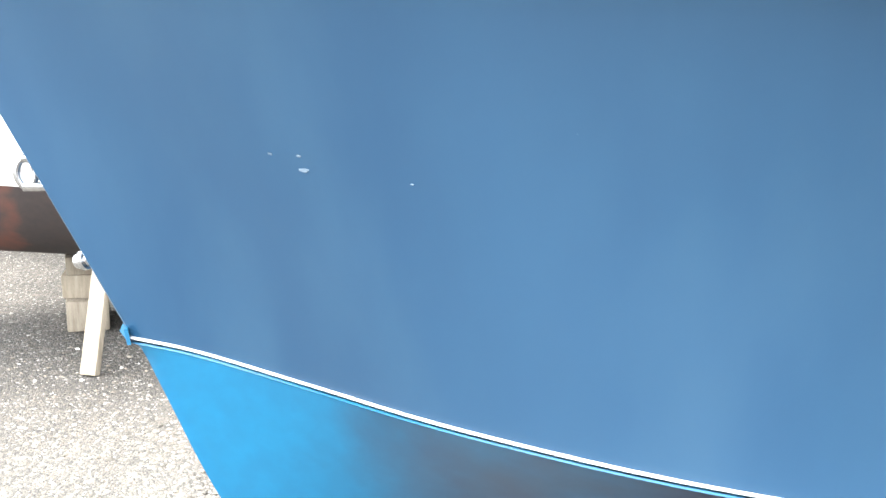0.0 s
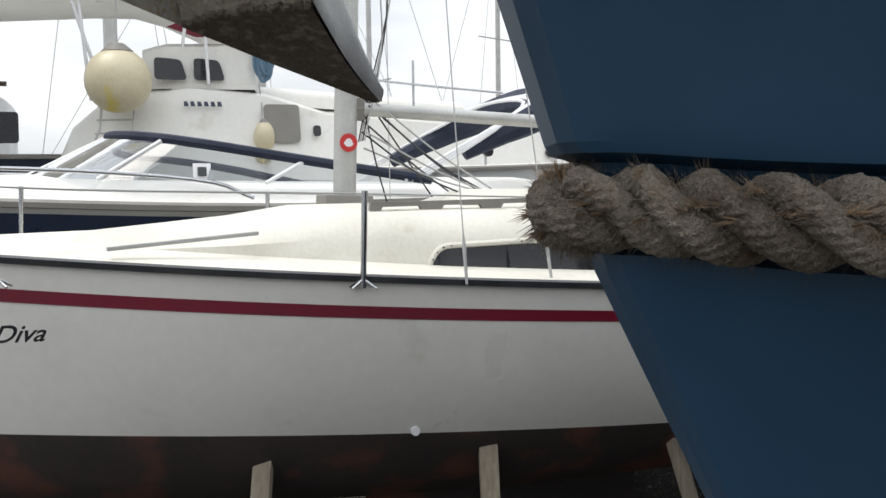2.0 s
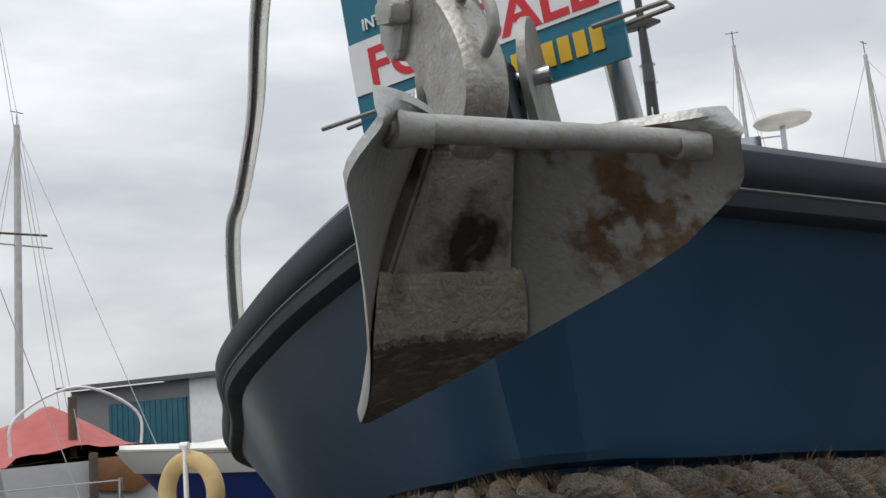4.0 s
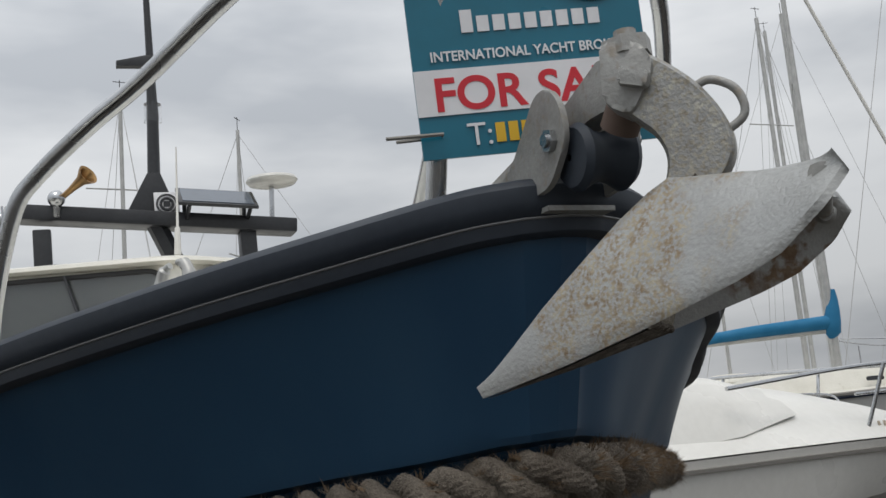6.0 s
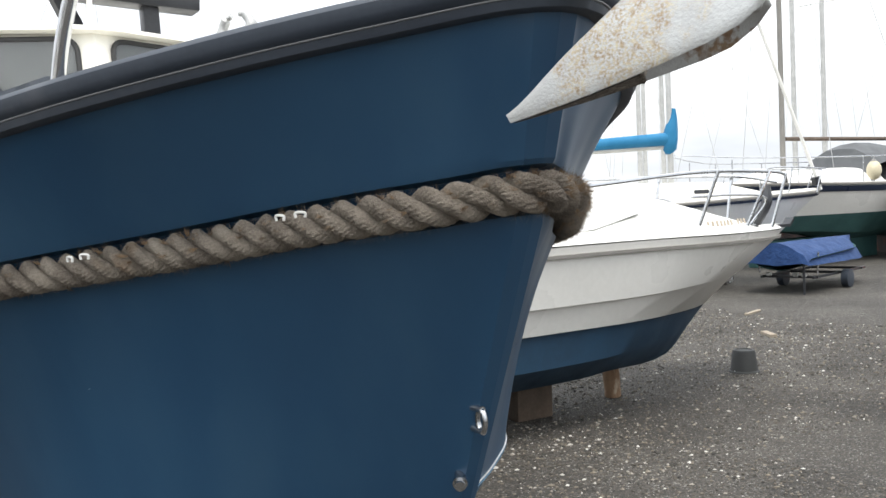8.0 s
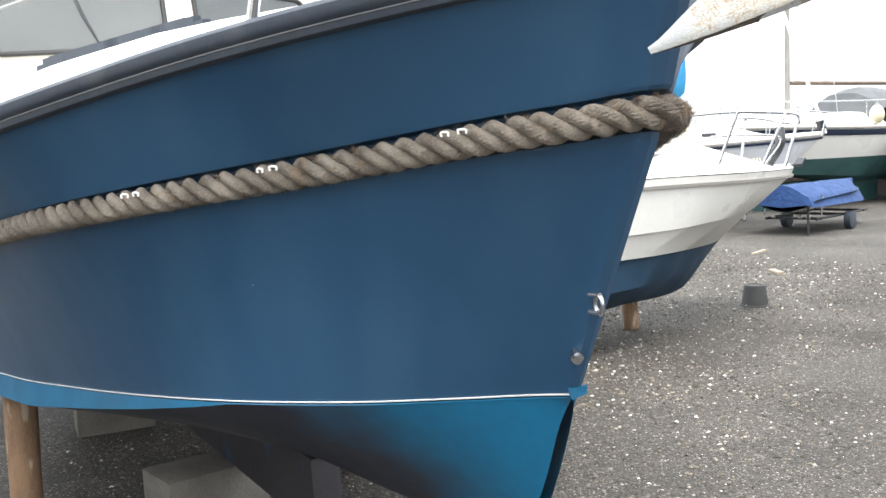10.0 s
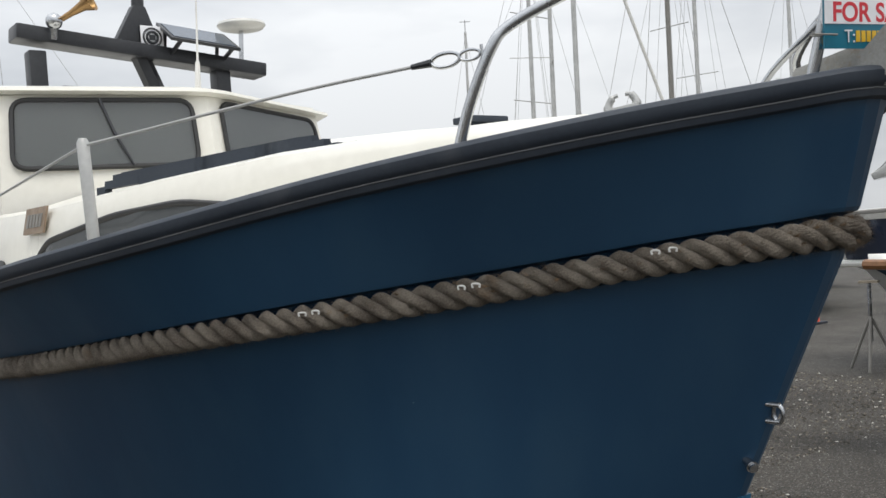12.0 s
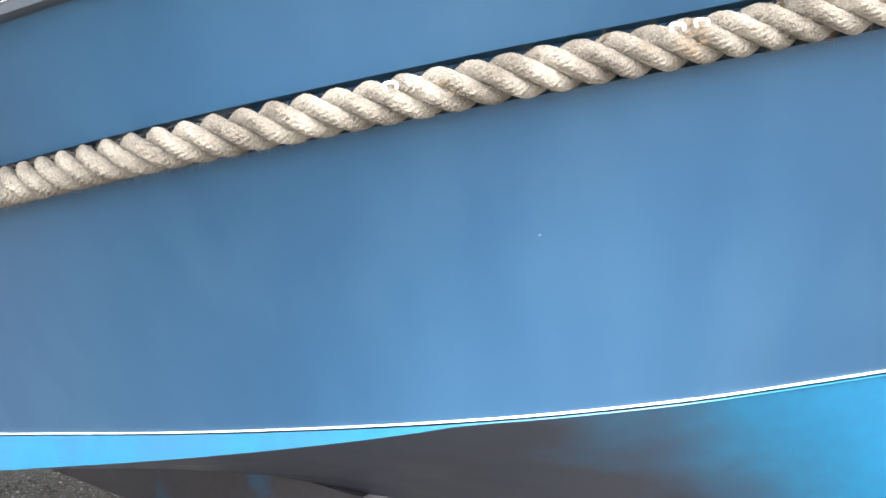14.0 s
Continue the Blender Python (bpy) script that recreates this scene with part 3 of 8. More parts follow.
# ---- rope fender round the hull ----
def rope_fender():
    r_core, r_strand, lay = 0.0190, 0.0174, 0.165
    half = resample(bend(LINE_FENDER, 10), 240)
    line = [p + 0.016 * outward(half, k) for k, p in enumerate(half) if p.y > -2.9]
    path = resample(boat_sides(line), 3400)
    ways = [(path[min(k + 1, len(path) - 1)] - path[max(k - 1, 0)]).normalized() for k in range(len(path))]
    root = thing("rope_fender", BOAT, "thick frayed three-strand rope fender wrapped round the navy hull", "rope")
    far = 0.0
    turns = []
    for k, p in enumerate(path):
        far += (p - path[k - 1]).length if k else 0
        turns.append(2 * math.pi * far / lay)
    rng = random.Random(4)
    for s in range(3):
        rings = []
        for k, (p, w) in enumerate(zip(path, ways)):
            up = (Vector((0, 0, 1)) - w * w.z).normalized()
            side = w.cross(up)
            a = turns[k] + s * 2 * math.pi / 3
            centre = p + r_core * (math.cos(a) * up + math.sin(a) * side)
            fat = r_strand * (1 + 0.06 * noise.noise((k * 0.034, s * 7.0, 0)))
            ring = []
            for j in range(52):
                b = 2 * math.pi * j / 52
                yarn = 13 * b + 17 * turns[k]
                rough = .88 + 0.21 * abs(math.sin(yarn / 2)) ** .6 + 0.07 * noise.noise((k * 0.10, math.floor(yarn / 6.2832) * 3.1, s * 5)) + 0.06 * noise.noise((k * 0.27, j * 0.97, s)) + .06 * noise.noise((k * .02, j * .27, s + 5))
                ring.append(centre + fat * rough * (math.cos(b) * up + math.sin(b) * side))
            rings.append(ring)
        bm = bmesh.new()
        add_grid(bm, rings, closed=True)
        part("strand", bm, ROPE_M, root)
    # loose fibres
    bm = bmesh.new()
    for _ in range(30000):
        k = rng.randrange(2, len(path) - 2)
        if abs(path[k].y) > 2.6 or (path[k].y < -.3 and rng.random() < .35):
            continue
        w = ways[k]
        up = (Vector((0, 0, 1)) - w * w.z).normalized()
        side = w.cross(up)
        a = rng.uniform(0, 2 * math.pi)
        n = math.cos(a) * up + math.sin(a) * side
        near_bow = max(0.0, 1 - abs(path[k].x) / .35)
        tuft = max(0.0, noise.noise((path[k].x * 11, path[k].y * 11, 2 + a)) + .25)
        size = rng.uniform(.006, .014) * (1 + .25 * near_bow) * (1.4 if path[k].x < -.05 and rng.random() < .25 else 1) * (.8 + .9 * tuft)
        p0 = path[k] + n * .031
        p1 = p0 + n * size + w * rng.uniform(-.014, .014) + Vector((0, 0, -.004))
        t = w.cross(n).normalized() * .0005
        v = [bm.verts.new(q) for q in (p0 - t, p0 + t, p1)]
        bm.faces.new(v)
    ob = part("frayed_fibre", bm, ROPE_M, root, "frayed brown fibres", smooth=False)
    tagged(ob, kind="stuff")
    # tufts that stand out of the lays round the bow
    bm = bmesh.new()
    for _ in range(1900):
        k = rng.randrange(2, len(path) - 2)
        if path[k].y < -.75 or rng.random() < (.0 if path[k].x < .12 else .7):
            continue
        w = ways[k]
        up = (Vector((0, 0, 1)) - w * w.z).normalized()
        side = w.cross(up)
        a = rng.uniform(-1.9, 1.9) if rng.random() < .75 else rng.uniform(0, 6.28)
        n = math.cos(a) * up + math.sin(a) * (side if side.dot(path[k] - Vector((0, -.6, 0))) > 0 else -side)
        lean = w * rng.uniform(-.7, .7)
        for _ in range(rng.randrange(10, 26)):
            long = rng.uniform(.009, .022)
            p0 = path[k] + n * .027 + w * rng.uniform(-.005, .005) + Vector((rng.uniform(-.002, .002), rng.uniform(-.002, .002), 0))
            p1 = p0 + (n + lean + Vector((rng.uniform(-.45, .45), rng.uniform(-.45, .45), rng.uniform(-.45, .35)))) * long
            t = w.cross(n).normalized() * .0008
            bm.faces.new([bm.verts.new(q) for q in (p0 - t, p0 + t, p1)])
    brown = surface("golden_hemp", (0.32, 0.22, 0.13), (0.16, 0.112, 0.072), rough=0.95, scale=25, fine=200)
    ob = part("tuft", bm, brown, root, "golden-brown tufts of worn hemp", smooth=False)
    tagged(ob, kind="stuff")


rope_fender()


def rope_staples():
    """Short white plastic ties that stick out of the top of the rope."""
    rope = bpy.data.objects["rope_fender"]
    white = plain("white_plastic_tie", (0.66, 0.66, 0.63), 0.5)
    for x, y, z, turn in ((.315, .030, 1.870, 30), (.342, .002, 1.866, 60), (.620, -.300, 1.808, 45), (.642, -.326, 1.804, 70), (.852, -.634, 1.757, 60), (.872, -.664, 1.753, 40)):
        side = Vector((.75, .66, 0)) * .012
        bm = bmesh.new()
        way = Vector((math.cos(radians(turn)), -math.sin(radians(turn)), 0)) * .008
        c = BOAT.inverted() @ Vector((x, y, z - .025)) + side * .4
        add_tube(bm, bend([c - way, c - way + Vector((0, 0, .008)), c + way + Vector((0, 0, .009)), c + way], 4), .0026, 7)
        part("tie", bm, white, rope, "short white plastic tie")


rope_staples()


# ---- the white sailing yacht beyond the bow ----
def loft(parent, lines, pieces):
    """A hull from half lines (outer edge to keel); pieces: name, first line, last line, material, label."""
    for name, a, b, material, label in pieces:
        bm = bmesh.new()
        add_grid(bm, [both_sides(r) for r in lines[a:b + 1]])
        part(name, bm, material, parent, label)


DARK_RED = plain("dark_red_stripe", (0.16, 0.008, 0.025))
KEEL_RUST = surface("flaking_keel_paint", (0.030, 0.026, 0.026), (0.055, 0.04, 0.036), rough=0.7, scale=3, fine=30, wear=(0.16, 0.055, 0.035), wear_at=(0.52, 0.66), wear_scale=2.2)
GREY_PLASTIC = plain("grey_plastic", (0.22, 0.21, 0.19), 0.6)
DARK_GLASS = plain("dark_tinted_window", (0.012, 0.014, 0.018), 0.06)
YACHT = Matrix.Translation((3.95, -1.0, -.031)) @ pose(0, 0, 0, 2.0, 0, 3.0)  # a little down by the stern


def sailing_yacht():
    root = thing("sailing_yacht", YACHT, "small white sailing yacht with a dark red stripe, propped ashore", "boat")
    def half(scale, zs):
        ys = (3.55, 3.3, 2.6, 1.6, .6, -.6, -1.8, -3.2)
        hb = (0, .10, .42, .83, 1.08, 1.22, 1.24, 1.05)
        return smooth_half([(b * scale, y, z) for b, y, z in zip(hb, ys, zs)])
    sheer = half(1.0, (1.66, 1.65, 1.61, 1.565, 1.53, 1.50, 1.48, 1.49))
    low = half(.985, (1.60, 1.59, 1.55, 1.505, 1.47, 1.44, 1.42, 1.43))
    mid = half(.95, (1.2, 1.2, 1.18, 1.15, 1.13, 1.12, 1.12, 1.14))
    wl = half(.80, (.90, .89, .87, .86, .85, .84, .85, .88))
    b1 = half(.66, (.72, .70, .66, .64, .62, .62, .66, .74))
    b2 = half(.40, (.62, .58, .52, .47, .45, .46, .52, .64))
    b3 = half(.02, (.6, .55, .48, .42, .40, .41, .48, .62))
    loft(root, [sheer, low, mid, wl, b1, b2, b3], [("topside", 0, 3, WHITE_GEL, "chalky white topsides"), ("bottom", 3, 6, KEEL_RUST, "dark flaking antifouling")])
    bm = bmesh.new()
    red_a = [a.lerp(b, .31) + .004 * outward(sheer, k) for k, (a, b) in enumerate(zip(low, mid))]
    red_b = [a.lerp(b, .165) + .004 * outward(sheer, k) for k, (a, b) in enumerate(zip(low, mid))]
    add_grid(bm, [both_sides(red_b), both_sides(red_a)])
    part("stripe", bm, DARK_RED, root, "dark red stripe")
    bm = bmesh.new()
    add_grid(bm, [[p + o * a + Vector((0, 0, b)) for p, o in zip(both_sides(sheer), [Vector((-outward(sheer, k).x, outward(sheer, k).y, 0)) for k in range(39, 0, -1)] + [outward(sheer, k) for k in range(40)])] for a, b in ((0, -.02), (.014, -.018), (.016, .006), (.0, .012), (-.03, .012))])
    part("gunwale", bm, BLACK, root, "black gunwale strip")
    bm = bmesh.new()
    fs = (1.0, .8, .55, .3, 0)
    rows = [[Vector((p.x * f, p.y, p.z + .004 + .06 * (1 - f * f))) for p in sheer] for f in fs]
    add_grid(bm, [[Vector((-p.x, p.y, p.z)) for p in r] for r in rows] + list(reversed(rows))[1:])
    part("deck", bm, DECK_WHITE, root, "weathered white deck")
    bm = bmesh.new()
    add_grid(bm, [[Vector((x, y, z)) for y in (.55, .2, -.9, -1.0)] for x, z in ((-.06, .45), (-.09, .1), (.09, .1), (.06, .45))], closed=False)
    add_box(bm, (0, -.2, .27), (.12, 1.3, .40), .03)
    part("keel", bm, KEEL_RUST, root, "rust-streaked fin keel")
    return root, sheer


yacht, yacht_sheer = sailing_yacht()


# ---- scars on the topsides ----
def hull_place(side, y, z):
    """A place on the topsides below the rope, and the way out of the hull there."""
    best = min(range(1, N_HULL - 1), key=lambda k: abs(HL_WL[k].lerp(HL_ROPE[k], (z - HL_WL[k].z) / (HL_ROPE[k].z - HL_WL[k].z)).y - y))
    f = (z - HL_WL[best].z) / (HL_ROPE[best].z - HL_WL[best].z)
    p = HL_WL[best].lerp(HL_ROPE[best], f) - .018 * math.sin(math.pi * f) * outward(HL_WL, best)
    o, t = outward(HL_WL, best), (HL_WL[best + 1].lerp(HL_ROPE[best + 1], f) - HL_WL[best - 1].lerp(HL_ROPE[best - 1], f)).normalized()
    rise = (HL_ROPE[best] - HL_WL[best]).normalized()
    n = rise.cross(t).normalized()
    n = n if n.dot(o) > 0 else -n
    flip = Vector((side, 1, 1))
    p = p * flip
    return port_bow(p) if side < 0 else p, n * flip, t * flip, rise * flip


def scars():
    rng = random.Random(21)
    white = plain("bare_white_laminate", (0.13, 0.18, 0.23), 0.5)
    spots = [(-1, -.295, 1.495, .0058), (-1, -.279, 1.513, .0030), (-1, -.247, 1.512, .0028), (-1, -.05, 1.47, .0018), (-1, -.42, 1.49, .0018),
             (1, -.62, 1.50, .0025), (1, -.10, 1.33, .0025), (1, -.02, 1.62, .0028), (-1, .02, 1.66, .0022)]
    for side, y, z, r in spots:
        p, n, t, rise = hull_place(side, y, z)
        bm = bmesh.new()
        ring = []
        for k in range(11):
            a = 2 * math.pi * k / 11
            q = r * rng.uniform(.45, 1.1)
            ring.append(p + n * .0012 + t * q * 1.6 * math.cos(a) + rise * q * .6 * math.sin(a))
        add_plate(bm, ring, .0016)
        part("paint_chip", bm, white, boat, "pale chip in the blue gelcoat")
    # thin scratches beside the stem and low on the bow
    for side, y0, z0, y1, z1 in ((-1, .050, 1.515, -.035, 1.462), (-1, .045, 1.502, -.010, 1.476), (-1, .030, 1.512, .005, 1.500), (-1, -.55, 1.56, -.573, 1.558)):
        bm = bmesh.new()
        ends = [hull_place(side, y0 + (y1 - y0) * f, z0 + (z1 - z0) * f) for f in (0, .25, .5, .75, 1)]
        add_grid(bm, [[p + n * .0012 - rise * w, p + n * .0016, p + n * .0012 + rise * w] for (p, n, t, rise), w in zip(ends, (.0001, .0006, .0008, .0005, .0001))])
        part("scratch", bm, white, boat, "pale scratch in the blue gelcoat")


scars()


# ---- fittings of the motor boat ----
INTO_BOAT = BOAT.inverted()


def L(x, y, z):
    """A place of the yard, in the boat's own frame."""
    return INTO_BOAT @ Vector((x, y, z))


WINDOW = glass("smoked_window", (0.34, 0.36, 0.37))
WINDOW_DARK = plain("smoked_acrylic", (0.045, 0.05, 0.052), 0.06)
INSIDE = plain("dark_cabin_inside", (0.06, 0.058, 0.055), 0.9)
GASKET = plain("black_window_rubber", (0.02, 0.02, 0.02), 0.5)
BRASS = surface("tarnished_brass", (0.42, 0.26, 0.11), (0.28, 0.17, 0.08), rough=0.35, metal=0.9, scale=20, fine=120)
PLATE = surface("bronze_nameplate", (0.30, 0.22, 0.15), (0.22, 0.16, 0.11), rough=0.5, metal=0.3, scale=20, fine=120)
SIGN_TEAL = plain("teal_sign_vinyl", (0.008, 0.155, 0.235), 0.35)
SIGN_WHITE = plain("white_sign_vinyl", (0.80, 0.80, 0.82), 0.35)
SIGN_RED = plain("red_sign_vinyl", (0.62, 0.02, 0.035), 0.35)
SIGN_YELLOW = plain("yellow_sign_vinyl", (0.75, 0.46, 0.03), 0.35)
SOLAR = plain("solar_glass", (0.10, 0.12, 0.15), 0.12)
CLEAR = glass("clear_lamp_glass", (0.9, 0.9, 0.9))
WIRE = plain("grey_wire_rope", (0.42, 0.42, 0.41), 0.4)


def rounded(corners, radius, steps=5):
    """An outline with rounded corners through the given corner points (3D, flat)."""
    pts = [Vector(p) for p in corners]
    out = []
    for k, p in enumerate(pts):
        a, b = (pts[k - 1] - p), (pts[(k + 1) % len(pts)] - p)
        r = min(radius, a.length * .45, b.length * .45)
        a, b = p + a.normalized() * r, p + b.normalized() * r
        for j in range(steps + 1):
            t = j / steps
            out.append((1 - t) ** 2 * a + 2 * t * (1 - t) * p + t * t * b)
    return out


def window_pane(parent, corners, radius=.05, frame=.011, material=None):
    """A glazed opening: a rubber gasket round a pane, set on the surface that the corners lie in."""
    line = rounded(corners, radius)
    nrm = (line[len(line) // 3] - line[0]).cross(line[2 * len(line) // 3] - line[0]).normalized()
    bm = bmesh.new()
    add_plate(bm, line, .006)
    win = part("window", bm, material or WINDOW, parent, "smoked window pane")
    bm = bmesh.new()
    add_tube(bm, [*line, line[0]], frame, 8, caps=False)
    part("gasket", bm, GASKET, win, "black rubber gasket")
    bm = bmesh.new()
    mid = sum(line, Vector()) / len(line)
    add_tube(bm, [p + (p - mid).normalized() * frame * .55 + nrm * .003 for p in [*line, line[0]]], frame * .28, 6, caps=False)
    part("bead", bm, WIRE, win, "thin grey locking bead")
    return win


def curved_window(parent, corners, side, reach, radius=.05, frame=.011, pane=None, rim=None, rim_label="black rubber gasket"):
    """A window on a curved side: corners as (along, height); reach gives the side's half breadth there."""
    line = rounded([(0, y, z) for y, z in corners], radius)
    ys = [p.y for p in line]
    rows = []
    for y in np.linspace(min(ys) + .002, max(ys) - .002, 30):
        cross = []
        for a, b in zip(line, line[1:] + line[:1]):
            if (a.y - y) * (b.y - y) <= 0 and abs(a.y - b.y) > 1e-9:
                cross.append(a.z + (b.z - a.z) * (y - a.y) / (b.y - a.y))
        rows.append([Vector((side * (reach(y, z) + .007), y, z)) for z in np.linspace(min(cross), max(cross), 4)])
    bm = bmesh.new()
    add_grid(bm, rows)
    win = part("window", bm, pane or WINDOW_DARK, parent, "smoked window pane")
    bm = bmesh.new()
    ring = [Vector((side * (reach(p.y, p.z) + .006), p.y, p.z)) for p in line]
    add_tube(bm, [*ring, ring[0]], frame, 8, caps=False)
    part("gasket", bm, rim or GASKET, win, rim_label)
    return win, ring


BASE_Y = [.22, .35, .6, .9, 1.15, 1.6, 2.1, 2.6, 2.95]
BASE_X = [.28, .38, .515, .66, .775, .975, 1.11, 1.14, 1.14]
EDGE_Z = [2.165, 2.195, 2.21, 2.21, 2.205, 2.17, 2.135, 2.135, 2.145]
CROWN_Z = [2.17, 2.21, 2.25, 2.275, 2.295, 2.32, 2.33, 2.335, 2.34]


def deck_height(y):
    return float(np.interp(-y, [-p.y for p in HL_SHEER], [p.z for p in HL_SHEER])) + .03


def cabin_side(y, z):
    """Half breadth of the coachroof's side at a place along and a height."""
    base, edge, low = np.interp(-y, BASE_Y, BASE_X), np.interp(-y, BASE_Y, EDGE_Z), deck_height(y)
    f = (z - low) / max(.02, edge - low)
    return float(base - .035 * f)


def cabin():
    """The long cream coachroof that runs up to the windscreen."""
    rows = []
    for yy, base, edge, crown in zip(BASE_Y, BASE_X, EDGE_Z, CROWN_Z):
        y, low = -yy, deck_height(-yy)
        top = base - .24 if yy > .5 else base * .55
        half = [(base + .012, low - .04), (base + .004, low + .005)]
        half += [(cabin_side(y, low + (edge - low) * f), low + (edge - low) * f) for f in (.3, .6, .8)]
        half += [(base - .05, edge - .004), (base - .10, edge + .012), (top, edge + .03), (top * .6, edge * .3 + crown * .7), (top * .3, crown - .004), (0, crown)]
        rows.append([Vector((-x, y, q)) for x, q in half] + [Vector((x, y, q)) for x, q in reversed(half[:-1])])
    front = [Vector((p.x * .5, -.11, 2.12)) for p in rows[0]]
    bm = bmesh.new()
    add_grid(bm, [front, *rows])
    part("coachroof", bm, CREAM, boat, "cream moulded coachroof")
    for side in (1, -1):
        c = [(-1.215, 2.065), (-1.155, 1.96), (-1.84, 1.87), (-2.20, 1.855), (-2.22, 1.95), (-2.12, 2.01), (-1.74, 2.075), (-1.435, 2.095)]
        curved_window(boat, c, side, cabin_side)
        curved_window(boat, ((-2.60, 1.95), (-2.60, 1.83), (-2.78, 1.83), (-2.78, 1.95)), side, cabin_side, .07)
        # grab rail, scalloped below
        bm = bmesh.new()
        a, b = L(.470, -1.085, 2.203), L(.838, -2.160, 2.150)
        for k in range(24):
            f0, f1 = k / 24, (k + 1) / 24
            foot = k % 6 in (0, 5)
            p, q = a.lerp(b, f0), a.lerp(b, f1)
            h = .060 * min(1.0, .35 + .3 * min(k, 23 - k))
            low = -.03 if foot else .010
            vs = [Vector((v.x * side + dx * side, v.y, v.z + dz)) for v in (p, q) for dx, dz in ((-.016, low), (.016, low), (.012, h), (-.012, h))]
            m = [bm.verts.new(v) for v in vs]
            for idx in ((0, 1, 5, 4), (1, 2, 6, 5), (2, 3, 7, 6), (3, 0, 4, 7), (0, 3, 2, 1), (4, 5, 6, 7)):
                bm.faces.new([m[i] for i in idx])
        bmesh.ops.remove_doubles(bm, verts=bm.verts, dist=.0005)
        part("grab_rail", bm, RUBBER, boat, "black grab rail")
    bm = bmesh.new()
    add_box(bm, L(.06, -.89, 2.285), (.16, .09, .022), .006)
    add_box(bm, L(.06, -.89, 2.268), (.12, .06, .03), .004)
    part("deck_vent", bm, RUBBER, boat, "low black deck vent")
    # nameplate with bars in place of the builder's name
    o = Vector((cabin_side(-2.13, 2.12) + .008, -2.13, 2.14))
    e = Vector((cabin_side(-2.34, 2.12) + .008, -2.34, 2.14))
    along, up = e - o, Vector((-.02, 0, .095))
    bm = bmesh.new()
    add_plate(bm, [o, o + along, o + along - up, o - up], .008)
    plate = part("nameplate", bm, PLATE, boat, "small bronze builder's plate")
    for k in range(5):
        bm = bmesh.new()
        p = o + along * (.12 + k * .155) - up * .25 + Vector((.006, 0, 0))
        add_plate(bm, [p, p + along * .1, p + along * .1 - up * .5, p - up * .5], .004)
        part("lettering_bar", bm, GREY_PLASTIC, plate)


cabin()
WH_TURN = INTO_BOAT @ Matrix.Translation((.065, -2.75, 0)) @ pose(0, 0, 0, 0, 0, 2.0)


def WH(x, y, z):
    """A place in the wheelhouse's frame (its centre pillar at the origin, y ahead), in the boat's frame."""
    return WH_TURN @ Vector((x, y, z))


def wheelhouse():
    z0, z1 = 2.27, 2.680
    def wall(x, z, out=0.0):
        """The raked V of the windscreen."""
        lean = (z - z0) / (z1 - z0)
        return WH(x * (1 - .04 * lean) + out * .38 * (1 if x > 0 else -1), -abs(x) * .40 - .10 * lean + out * .92 - .01, z)
    bm = bmesh.new()
    rows = []
    for z in (1.75, 2.05, z0, z1, z1 + .03):
        lean = max(0.0, (z - z0) / (z1 - z0))
        zz = max(z, z0)
        rows.append([WH(-.93 * (1 - .04 * lean), -2.8, z), WH(-.93 * (1 - .04 * lean), -.62, z)]
                    + [Vector((p.x, p.y, z)) for p in (wall(x, zz) for x in (-.88, -.80, -.4, -.06, 0, .06, .4, .80, .88))]
                    + [WH(.93 * (1 - .04 * lean), -.62, z), WH(.93 * (1 - .04 * lean), -2.8, z)])
    add_grid(bm, rows)
    part("wheelhouse", bm, CREAM, boat, "cream moulded wheelhouse")
    bm = bmesh.new()
    top = [(-.98, -2.9), (-.98, -.60), (-.93, -.45), (-.45, -.235), (-.1, -.08), (0, -.06), (.1, -.08), (.45, -.235), (.93, -.45), (.98, -.60), (.98, -2.9)]
    ring = lambda s, z: [WH(x * s, (y + 1.5) * s - 1.5, z) for x, y in top]
    add_grid(bm, [ring(.90, 2.682), ring(.985, 2.682), ring(1.0, 2.692), ring(.995, 2.708), ring(.95, 2.724), ring(.5, 2.745), ring(.05, 2.75)], closed=True)
    part("roof", bm, CREAM, boat, "cream cambered wheelhouse roof")
    for s in (1, -1):
        window_pane(boat, [wall(x * s, z, .012) for x, z in ((.83, 2.33), (.075, 2.345), (.075, 2.658), (.83, 2.652))], .07, .012)
        for a, b in ((-.70, -1.25), (-1.35, -2.5)):
            window_pane(boat, [WH(s * .935, a, 2.2), WH(s * .935, b, 2.2), WH(s * .905, b, 2.62), WH(s * .905, a, 2.62)], .06, .012)
    bm = bmesh.new()
    add_tube(bm, [wall(.47, 2.66, .04), wall(.42, 2.5, .03), wall(.35, 2.34, .025)], [.006, .008, .005], 6)
    part("wiper", bm, BLACK, boat, "black windscreen wiper")
    bm = bmesh.new()
    add_box(bm, WH(0, -1.5, 2.05), (1.6, 1.5, .45), .02)
    part("cabin_furniture", bm, INSIDE, boat, "dark furniture inside the wheelhouse")
    for x, w in ((.42, .26), (-.02, .2)):
        bm = bmesh.new()
        add_box(bm, WH(x, -.55, 2.74), (w, .18, .022), .006)
        part("roof_hatch", bm, BLACK, boat, "flat black roof hatch")


wheelhouse()


